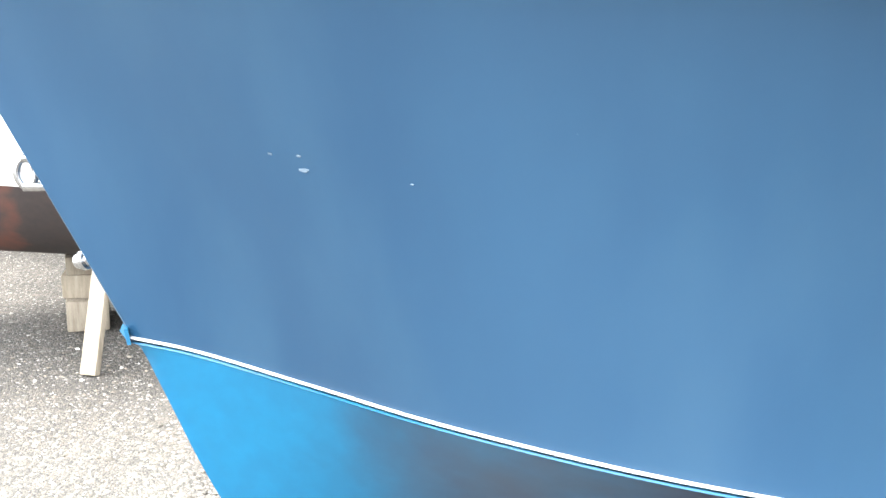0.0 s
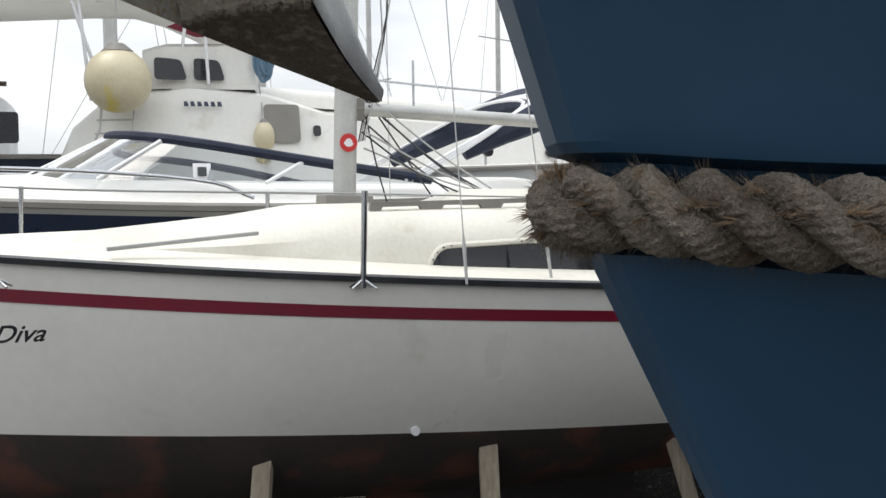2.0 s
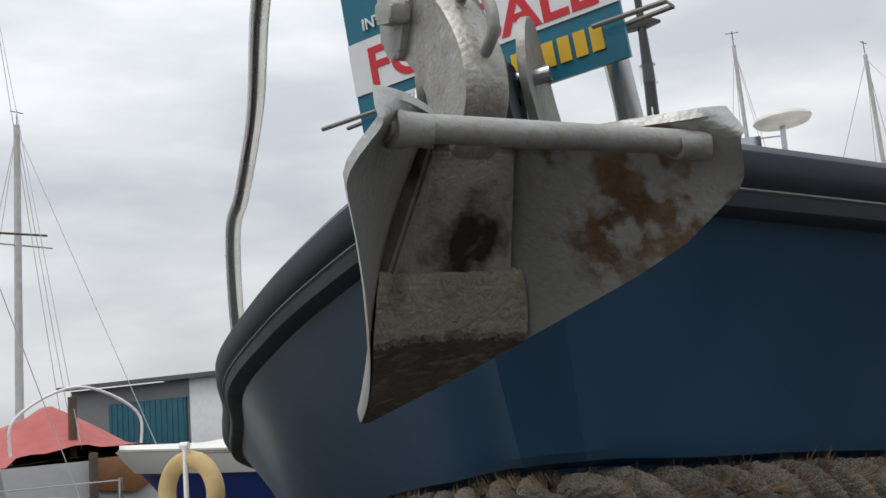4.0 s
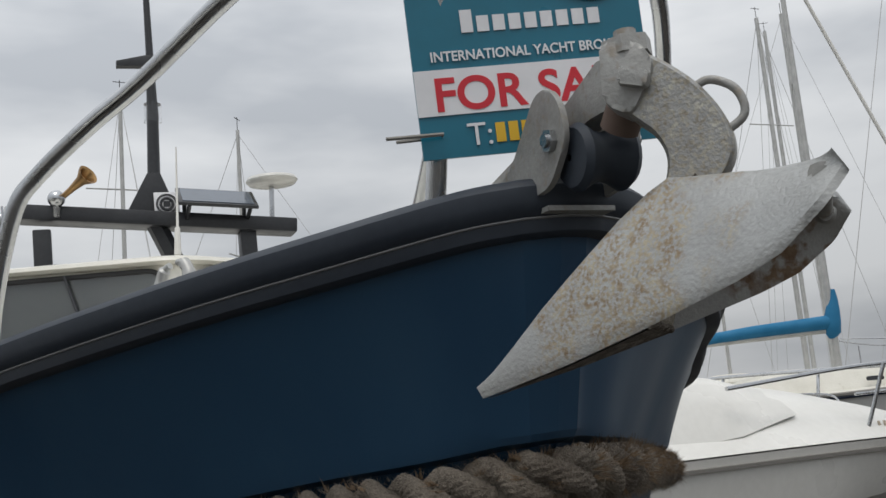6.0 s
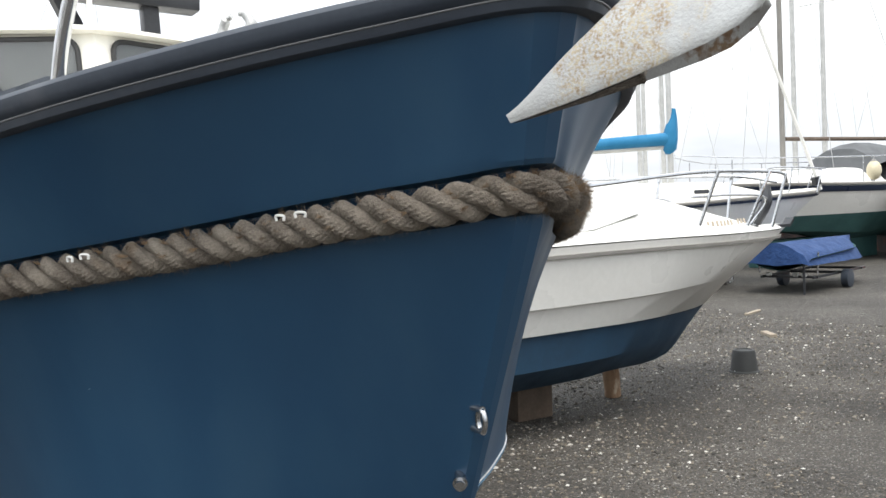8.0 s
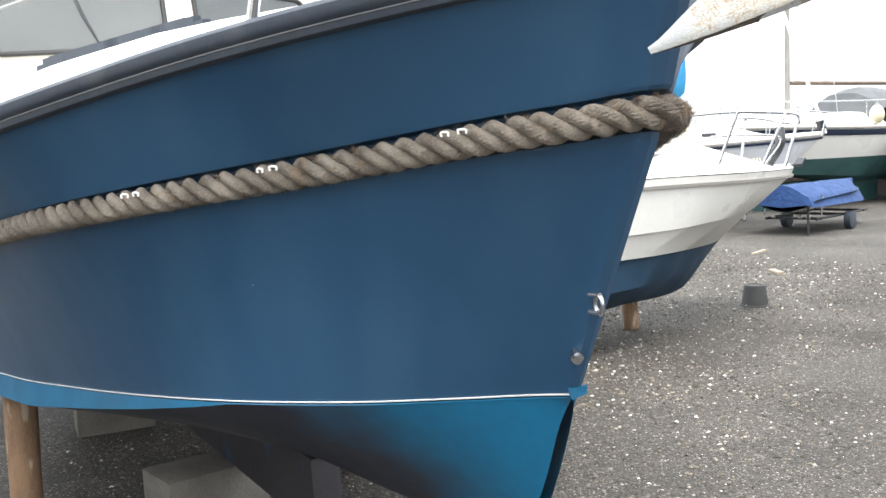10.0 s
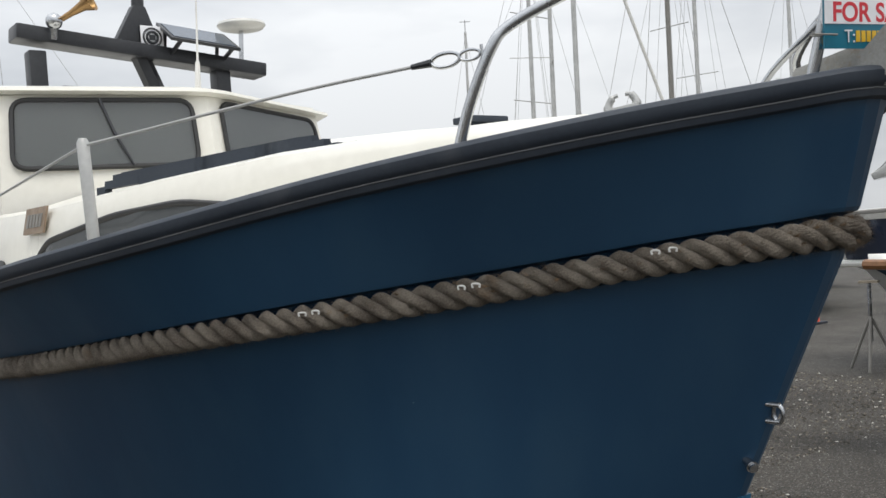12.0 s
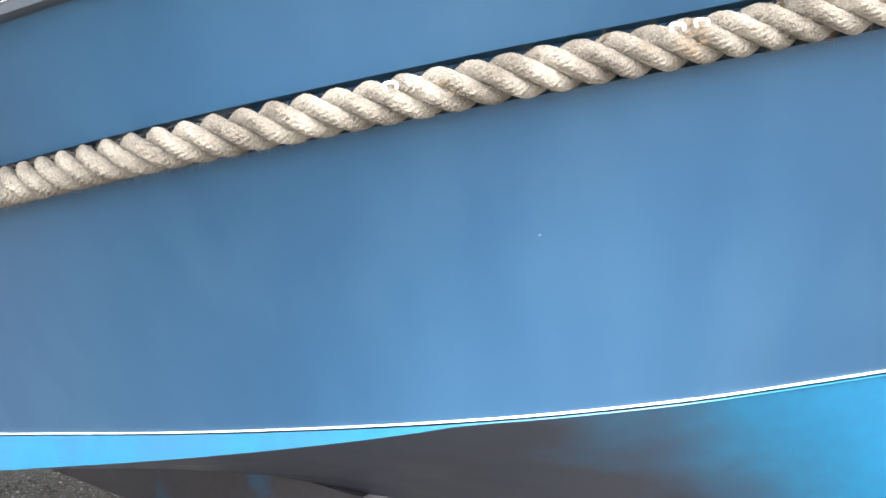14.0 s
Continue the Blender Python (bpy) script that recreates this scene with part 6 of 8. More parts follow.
# white sports cruiser behind the yacht, bow towards +y
def sports_cruiser():
    root = thing("sports_cruiser", Matrix.Translation((7.0, 4.2, 0)), "white sports cruiser with a navy stripe and clear windscreen", "boat")
    hull_of(root, 8.5, 2.9, 1.80, .9, .35, WHITE_GEL, NAVY, WHITE_GEL, rake=.9, stripe=NAVY, stripe_at=(.03, .45), spring=.16)
    keel_block(root, -2.5, -6.5, .45)
    loft_house(root, "foredeck_cabin", [(-.9, .35, 1.86, .2, 1.93), (-1.8, .8, 1.83, .5, 1.98), (-2.9, 1.12, 1.80, .75, 2.0), (-4.0, 1.28, 1.80, 1.0, 1.96), (-6.5, 1.25, 1.80, 1.1, 1.94)], WHITE_GEL, "rounded white foredeck")
    # windscreen: a navy frame over clear panes
    lo = [Vector((-1.25, -5.6, 1.92)), Vector((-1.22, -4.4, 1.94)), Vector((-1.0, -3.3, 1.98)), Vector((0, -2.75, 2.02)), Vector((1.0, -3.3, 1.98)), Vector((1.22, -4.4, 1.94)), Vector((1.25, -5.6, 1.92))]
    hi = [Vector((-1.2, -5.6, 1.95)), Vector((-1.12, -4.7, 2.10)), Vector((-.92, -3.75, 2.26)), Vector((0, -3.35, 2.32)), Vector((.92, -3.75, 2.26)), Vector((1.12, -4.7, 2.10)), Vector((1.2, -5.6, 1.95))]
    bm = bmesh.new()
    add_grid(bm, [bend(lo, 6), bend(hi, 6)])
    part("windscreen", bm, VINYL, root, "clear curved windscreen")
    bm = bmesh.new()
    add_tube(bm, bend(hi, 6), .035, 8)
    part("windscreen_frame", bm, NAVY_CLOTH, root, "navy padded windscreen frame")
    for k in (1, 2, 3, 4, 5):
        bm = bmesh.new()
        add_tube(bm, [lo[k], hi[k]], .016, 6)
        part("mullion", bm, SIGN_WHITE, root)
    bm = bmesh.new()
    add_plate(bm, [Vector((-1.20, -3.92, 1.97)), Vector((-1.17, -4.04, 1.97)), Vector((-1.12, -4.04, 2.08)), Vector((-1.15, -3.92, 2.08))], .004)
    card = part("notice", bm, SIGN_WHITE, root, "small white notice card in the windscreen")
    bm = bmesh.new()
    add_plate(bm, [Vector((-1.20, -3.95, 1.995)), Vector((-1.18, -4.01, 1.995)), Vector((-1.145, -4.01, 2.055)), Vector((-1.165, -3.95, 2.055))], .004)
    part("emblem", bm, BLACK, card)
    for s in (-1, 1):
        rail_on(root, [Vector((s * .05, .05, 2.02)), Vector((s * .6, -.9, 2.06)), Vector((s * 1.15, -2.6, 2.06)), Vector((s * 1.36, -3.9, 1.97)), Vector((s * 1.38, -4.3, 1.84))], .014)
    for s in (-1, 1):
        for y in (-1.6, -5.9):
            bm = bmesh.new()
            add_box(bm, Vector((s * (.95 if y > -2 else 1.38), y, 1.84)), (.04, .14, .035), .01)
            part("cleat", bm, STEEL, root)
    # navy folded canopy with white hoops over the cockpit
    for k in range(3):
        bm = bmesh.new()
        add_tube(bm, bend([Vector((-1.2, -5.4 - .05 * k, 1.95)), Vector((-1.0, -6.4 - .06 * k, 2.5 + .03 * k)), Vector((0, -6.5, 2.62)), Vector((1.0, -6.4 - .06 * k, 2.5 + .03 * k)), Vector((1.2, -5.4 - .05 * k, 1.95))], 5), .014, 8)
        part("canopy_hoop", bm, SIGN_WHITE, root)
    bm = bmesh.new()
    add_tube(bm, bend([Vector((-1.05, -5.9, 2.15)), Vector((-1.05, -6.6, 2.48)), Vector((0, -6.8, 2.62)), Vector((1.05, -6.6, 2.48)), Vector((1.05, -5.9, 2.15))], 5), [.06, .07, .08, .1, .11, .12, .13, .13, .13, .13, .13, .13, .13, .13, .13, .12, .11, .10, .08, .07, .06], 8)
    part("folded_canopy", bm, NAVY_CLOTH, root, "folded navy canopy")


sports_cruiser()


def flybridge_yacht():
    root = thing("flybridge_yacht", Matrix.Translation((11.2, 4.5, 0)), "large white flybridge yacht with a curved hardtop", "boat")
    hull_of(root, 11.5, 3.9, 1.95, .95, .3, WHITE_GEL, NAVY, WHITE_GEL, rake=1.0, spring=.2)
    keel_block(root, -3, -9, .4)
    loft_house(root, "saloon", [(-2.9, .8, 1.95, .5, 2.0), (-3.2, 1.35, 1.95, .95, 2.60), (-3.6, 1.6, 1.95, 1.2, 2.93), (-4.4, 1.68, 1.95, 1.35, 3.05), (-5.2, 1.68, 1.95, 1.38, 2.98), (-5.9, 1.66, 1.95, 1.38, 2.78), (-9.5, 1.6, 1.95, 1.35, 2.55)], WHITE_GEL, "rounded white saloon")
    for z0, z1, y0, y1, m in ((2.41, 2.83, -5.19, -5.58, GREY_PLASTIC), (2.48, 2.60, -5.72, -5.81, DARK_GLASS)):
        f = lambda z: -1.70 + .24 * (z - 1.95)
        pane_on(root, [Vector((f(z0), y0, z0)), Vector((f(z0), y1, z0)), Vector((f(z1), y1, z1)), Vector((f(z1), y0, z1))], m)
    # boarding ladder on the saloon's front shoulder
    side_x = lambda z: -1.72 + .30 * (z - 1.95)
    bm = bmesh.new()
    for y in (-3.5, -3.83):
        add_tube(bm, [Vector((side_x(2.30) - .02, y + .10, 2.30)), Vector((side_x(2.55) - .02, y, 2.55)), Vector((side_x(2.80) - .02, y - .02, 2.80))], .013, 6)
    ladder = part("ladder", bm, ALU, root, "alloy boarding ladder")
    for k in range(4):
        z = 2.36 + .14 * k
        bm = bmesh.new()
        add_tube(bm, [Vector((side_x(z) - .02, -3.43 - .02 * k, z)), Vector((side_x(z) - .02, -3.80 - .01 * k, z + .01))], .011, 6)
        part("rung", bm, ALU, ladder)
    # name as bars
    for k in range(6):
        bm = bmesh.new()
        y, z = -4.35 - .07 * k, 2.80
        add_plate(bm, [Vector((-1.505, y, z)), Vector((-1.505, y - .05, z)), Vector((-1.49, y - .035, z + .05)), Vector((-1.49, y, z + .05))], .01)
        part("name_bar", bm, NAVY, root)
    # flybridge, its screen and canopy
    loft_house(root, "flybridge", [(-3.95, 1.2, 3.0, 1.15, 3.44), (-4.2, 1.3, 3.0, 1.25, 3.50), (-5.0, 1.35, 3.0, 1.3, 3.52), (-5.12, 1.35, 3.0, 1.3, 3.44), (-5.2, 1.3, 2.85, 1.2, 3.06), (-7.6, 1.3, 2.7, 1.2, 2.92)], WHITE_GEL, "white flybridge coaming")
    for y0, y1 in ((-4.06, -4.40), (-4.47, -4.80)):
        pane_on(root, [Vector((-1.385, y0, 3.09)), Vector((-1.385, y1, 3.09)), Vector((-1.345, y1 + .06, 3.31)), Vector((-1.345, y0, 3.33))], DARK_GLASS)
    # hardtop, seen from below
    bm = bmesh.new()
    rows = []
    for y, z in ((-.6, 4.05), (-1.6, 4.16), (-2.6, 4.24), (-3.4, 4.30), (-3.9, 4.31), (-4.25, 4.22), (-4.6, 4.07), (-4.9, 3.92), (-5.08, 3.82)):
        rows.append([Vector((x, y, z + .12 * (1 - (x / 1.5) ** 2) - (.05 if abs(x) > 1.45 else 0))) for x in (-1.5, -1.44, -1.0, -.5, 0, .5, 1.0, 1.44, 1.5)])
    add_grid(bm, rows)
    add_grid(bm, [[v - Vector((0, 0, .05)) for v in r] for r in rows])
    add_grid(bm, [[r[0] for r in rows], [r[0] - Vector((0, 0, .05)) for r in rows]])
    add_grid(bm, [rows[-1], [v - Vector((0, 0, .05)) for v in rows[-1]]])
    part("hardtop", bm, WHITE_GEL, root, "curved white hardtop")
    bm = bmesh.new()
    add_plate(bm, [Vector((-1.32, -4.2, 3.66)), Vector((-1.32, -4.5, 3.56)), Vector((-1.32, -5.06, 3.56)), Vector((-1.36, -5.06, 3.80)), Vector((-1.36, -4.7, 3.86))], .02)
    part("side_cloth", bm, DARK_RED, root, "dark red side cloth")
    for y0, lo, y1, hi in ((-3.42, 2.85, -3.30, 4.22), (-3.52, 3.02, -3.15, 4.24), (-4.62, 3.05, -4.58, 4.05), (-4.36, 3.45, -4.40, 3.75), (-4.9, 3.45, -4.82, 3.92)):
        bm = bmesh.new()
        add_tube(bm, [Vector((-1.40, y0, lo)), Vector((-1.42, y1, hi))], .018, 8)
        part("hardtop_post", bm, SIGN_WHITE, root)
    # rope coil, blue, on the rail
    bm = bmesh.new()
    rng = random.Random(3)
    for k in range(10):
        y, z = -5.22 + rng.uniform(-.05, .05), 3.32 + rng.uniform(-.08, .08)
        add_tube(bm, [Vector((-1.45 + .02 * k * .3, y + .06 * math.cos(t), z + .17 * math.sin(t))) for t in np.linspace(0, 2 * math.pi, 16)], .018, 6, caps=False)
    part("rope_coil", bm, plain("faded_blue_rope", (.12, .2, .28), .9), root, "coil of faded blue rope")
    for a in (-6.2, -6.9):
        bm = bmesh.new()
        add_tube(bm, [Vector((-1.5, a, 2.7)), Vector((-1.5, a, 3.35))], .016, 6)
        part("rail_post", bm, STEEL, root)
    rail_on(root, [Vector((-1.36, -5.1, 3.42)), Vector((-1.5, -5.6, 3.28)), Vector((-1.55, -6.4, 3.12)), Vector((-1.5, -8, 3.0))], .014)


flybridge_yacht()


def hanging_fender(name, at, r, long, material, label, drop=.8, aside=0.0):
    root = thing(name, Matrix.Translation(at), label, "fender")
    bm = bmesh.new()
    add_grid(bm, [[Vector((q * math.cos(t), q * math.sin(t), z)) for t in np.linspace(0, 2 * math.pi, 32, endpoint=False)] for q, z in [(r * math.sin(k * math.pi / 16) + .004, -long * math.cos(k * math.pi / 16)) for k in range(17)]], closed=True)
    part("body", bm, material, root)
    bm = bmesh.new()
    add_tube(bm, [Vector((0, 0, long)), Vector((aside, 0, long + drop))], .008, 6)
    part("lanyard", bm, WIRE, root)
    bm = bmesh.new()
    add_tube(bm, [Vector((0, 0, long * .9)), Vector((0, 0, long * 1.15))], [r * .5, r * .2], 10)
    part("cap", bm, GREY_PLASTIC, root)


hanging_fender("buoy_fender", (9.5, .80, 3.03), .33, .33, CREAM_PVC, "big round cream buoy fender hung from the motor yacht", .9)
hanging_fender("fender", (9.61, -.68, 2.47), .11, .17, CREAM_PVC, "small cream fender with a dark cap, hung on a line", .78, .60)


def steel_workboat():
    root = thing("steel_workboat", Matrix.Translation((13.0, 8.5, 0)), "grey steel workboat with windows and deck clutter", "boat")
    hull_of(root, 9, 3.2, 2.35, 1.3, .4, NAVY, NAVY, GREY_HULL, rake=.5)
    keel_block(root, -2, -7, .5)
    loft_house(root, "wheelhouse", [(-2.0, 1.2, 2.3, 1.15, 3.1), (-6.2, 1.3, 2.3, 1.2, 3.1)], GREY_HULL, "pale grey steel wheelhouse")
    for y in (-3.0, -4.4, -5.6):
        pane_on(root, [Vector((-1.30, y, 2.5)), Vector((-1.30, y - .9, 2.5)), Vector((-1.26, y - .9, 2.88)), Vector((-1.26, y, 2.88))], DARK_GLASS)
    for k in range(4):
        bm = bmesh.new()
        add_tube(bm, [Vector((-1.3, -2.5 - k, 3.1)), Vector((-1.3, -2.2 - k * 1.1, 4.0 + .3 * (k % 2)))], .03, 6)
        part("davit", bm, GREY_PLASTIC, root)
    rail_on(root, [Vector((-1.4, -2, 3.2)), Vector((-1.45, -4, 3.25)), Vector((-1.4, -6.4, 3.2))], .03, material=DARK_WOOD)


steel_workboat()


def grey_sloop():
    root = thing("grey_sloop", Matrix.Translation((10.6, -7.0, 0)) @ pose(0, 0, 0, 0, 0, 180), "pale grey sailing boat with a blue spray cover", "boat")
    hull_of(root, 8.5, 2.7, 2.12, 1.0, .3, GREY_HULL, NAVY, WHITE_GEL, rake=.8)
    keel_block(root, -2, -6, .5)
    loft_house(root, "coachroof", [(-1.8, .5, 2.15, .3, 2.3), (-2.6, .85, 2.15, .6, 2.55), (-4.2, .9, 2.15, .7, 2.6), (-5.0, .9, 2.15, .7, 2.35)], WHITE_GEL)
    for y in (-1.0, -2.4, -3.8):
        bm = bmesh.new()
        add_tube(bm, [Vector((1.1, y, 2.15)), Vector((1.1, y, 2.6))], .015, 6)
        part("stanchion", bm, STEEL, root)
    for k in range(3):
        bm = bmesh.new()
        c = Vector((1.15 if k else .9, -2.9 - .9 * k, 2.30))
        add_tube(bm, [c, c + Vector((.06, 0, 0))], .06, 12)
        part("porthole", bm, DARK_GLASS, root)


grey_sloop()


def low_cruiser():
    root = thing("low_white_cruiser", Matrix.Translation((12.5, -5.2, 0)) @ pose(0, 0, 0, 0, 0, 35), "white cabin cruiser with a raked windscreen", "boat")
    hull_of(root, 8, 2.8, 1.75, .9, .3, WHITE_GEL, NAVY, WHITE_GEL, rake=.9)
    keel_block(root, -2, -6, .45)
    loft_house(root, "cabin", [(-1.2, .4, 1.8, .2, 1.9), (-2.6, 1.0, 1.8, .7, 2.05), (-3.6, 1.1, 1.8, .8, 2.35), (-4.6, 1.1, 1.8, .85, 2.4), (-5.4, 1.1, 1.8, .85, 2.3)], WHITE_GEL)
    pane_on(root, [Vector((-.98, -3.4, 2.02)), Vector((-1.0, -5.0, 2.02)), Vector((-.90, -5.0, 2.28)), Vector((-.90, -3.7, 2.26))], DARK_GLASS)


low_cruiser()


def wooden_yawl():
    """The old timber boat under a faded tarpaulin, stern towards the motor boat."""
    root = thing("wooden_yawl", Matrix.Translation((14.3, -12.7, 0)) @ pose(0, 0, 0, 0, 0, -120), "old white wooden sailing boat under a faded red tarpaulin", "boat")
    hull_of(root, 7.2, 2.5, 1.75, .8, .25, GREY_HULL, KEEL_RUST, DARK_WOOD, rake=.6, spring=.25)
    keel_block(root, -1.6, -5.8, .4)
    bm = bmesh.new()
    tr = Vector((0, -7.25, 1.35))
    add_plate(bm, [tr + Vector((.06, 0, .42)), tr + Vector((1.02, 0, .42)), tr + Vector((.95, -.02, .12)), tr + Vector((.6, -.03, -.06)), tr + Vector((.06, -.03, .02))], .05, .008)
    part("transom_board", bm, VARNISH, root, "varnished plank transom")
    bm = bmesh.new()
    add_box(bm, Vector((0, -7.38, .95)), (.09, .10, 1.8), .02)
    part("rudder_post", bm, DARK_WOOD, root, "dark rudder post")
    bm = bmesh.new()
    rows = []
    for k in range(15):
        y = -1.2 - 6.0 * k / 14
        hump = .62 * math.exp(-((k - 10.5) / 1.6) ** 2) + .18 * math.exp(-((k - 4) / 3) ** 2)
        row = []
        for x in np.linspace(-1, 1, 13):
            w = 1.2 * (.35 + .65 * min(1, k / 4)) * (1 - .12 * max(0, (k - 10) / 4))
            z = 1.84 + (.12 + hump) * (1 - abs(x)) ** .8 + .05 * noise.noise((x * 3, y * 2, 1.0)) - (.10 if abs(x) > .95 else 0)
            row.append(Vector((x * w, y, z)))
        rows.append(row)
    add_grid(bm, rows)
    part("tarpaulin", bm, PINK_CLOTH, root, "sagging faded red tarpaulin")
    bm = bmesh.new()
    add_tube(bm, bend([Vector((-.85, -6.9, 1.78)), Vector((-.8, -6.9, 2.35)), Vector((0, -6.9, 2.72)), Vector((.8, -6.9, 2.35)), Vector((.85, -6.9, 1.78))], 6), .02, 8)
    part("stern_arch", bm, SIGN_WHITE, root, "white tube arch over the stern")
    bm = bmesh.new()
    add_tube(bm, [Vector((0, -6.7, 1.8)), Vector((0, -6.7, 2.6))], .06, 8)
    part("mizzen_stump", bm, DARK_WOOD, root)
    for x, h, m, r in ((0, 9.0, VARNISH, .075),):
        bm = bmesh.new()
        add_tube(bm, [Vector((x, -3.0, 1.8)), Vector((x, -3.0, 1.8 + h))], [r, r * .7], 12)
        mast = part("mast", bm, m, root, "varnished wooden mast")
        bm = bmesh.new()
        add_tube(bm, [Vector((-1.0, -3.0, 5.6)), Vector((1.0, -3.0, 5.6))], .02, 6)
        part("spreader", bm, DARK_WOOD, mast)
        for q in (Vector((1.2, -3.2, 1.8)), Vector((-1.2, -3.2, 1.8)), Vector((0, 0, 1.95)), Vector((.0, -7.0, 1.9))):
            bm = bmesh.new()
            add_tube(bm, [q, Vector((0, -3.0, 1.7 + h))], .006, 5)
            part("stay", bm, WIRE, mast)
    bm = bmesh.new()
    add_box(bm, Vector((.2, -6.0, 1.93)), (.05, 1.5, .04), .008, pose(0, 0, 0, 10, 0, 12))
    part("loose_plank", bm, DARK_WOOD, root, "loose plank on the tarpaulin")


wooden_yawl()


def ladder(at, turn):
    root = thing("ladder", pose(*at, -14, 0, turn), "bleached wooden ladder leaning on the old boat", "ladder")
    for s in (-1, 1):
        bm = bmesh.new()
        add_box(bm, (s * .19, 0, 1.0), (.045, .07, 2.0), .006)
        part("stile", bm, TIMBER, root)
    for k in range(7):
        bm = bmesh.new()
        add_box(bm, (0, 0, .2 + .27 * k), (.36, .03, .035), .004)
        part("rung", bm, TIMBER, root)


ladder((5.62, -4.2, 0), 150)


def blue_dayboat():
    root = thing("blue_dayboat", pose(6.9, -8.2, 0, 0, 0, -73), "bright blue open boat with a white top edge", "boat")
    hull_of(root, 5, 2.0, 1.74, 1.0, .35, surface("bright_blue_paint", (.012, .035, .19), (.010, .028, .15), rough=.35, scale=2, fine=20), NAVY, WHITE_GEL, rake=.7, stripe=WHITE_GEL, stripe_at=(-.05, .28))
    keel_block(root, -1.2, -4.2, .45)
    loft_house(root, "foredeck", [(-.5, .3, 1.72, .15, 1.78), (-1.3, .7, 1.72, .5, 1.86), (-2.2, .85, 1.72, .6, 1.90), (-2.4, .85, 1.72, .6, 1.80)], WHITE_GEL, "rounded white foredeck")
    for s in (-1, 1):
        bm = bmesh.new()
        add_grid(bm, [[Vector((s * .02, -2.0, 1.90)), Vector((s * .55, -2.2, 1.90)), Vector((s * .8, -2.9, 1.84))], [Vector((s * .02, -2.3, 2.08)), Vector((s * .5, -2.5, 2.07)), Vector((s * .75, -3.0, 1.96))]])
        part("windscreen", bm, VINYL, root, "clear low windscreen")


blue_dayboat()


def horseshoe_lifebuoy():
    at = Vector((3.24, -4.06, 1.44))
    root = thing("horseshoe_lifebuoy", Matrix.Translation(at), "faded tan horseshoe lifebuoy on a white post", "lifebuoy")
    bm = bmesh.new()
    line = [Vector((.22 * math.cos(t), -.22 * math.cos(t) * .3, .17 + .20 * math.sin(t) * 1.05)) for t in np.linspace(-.75, math.pi + .75, 22)]
    add_tube(bm, line, [.04, .052, .056] + [.057] * 16 + [.056, .052, .04], 12)
    part("float", bm, surface("faded_tan_cover", (.50, .36, .17), (.42, .30, .14), rough=.75, scale=9, fine=70), root)
    bm = bmesh.new()
    add_tube(bm, [Vector((0, .05, -.02)), Vector((0, .05, .46))], .016, 10)
    add_tube(bm, [Vector((-.03, .05, .47)), Vector((.03, .05, .47))], .022, 10)
    part("post", bm, SIGN_WHITE, root, "white post with a rounded cap")


horseshoe_lifebuoy()


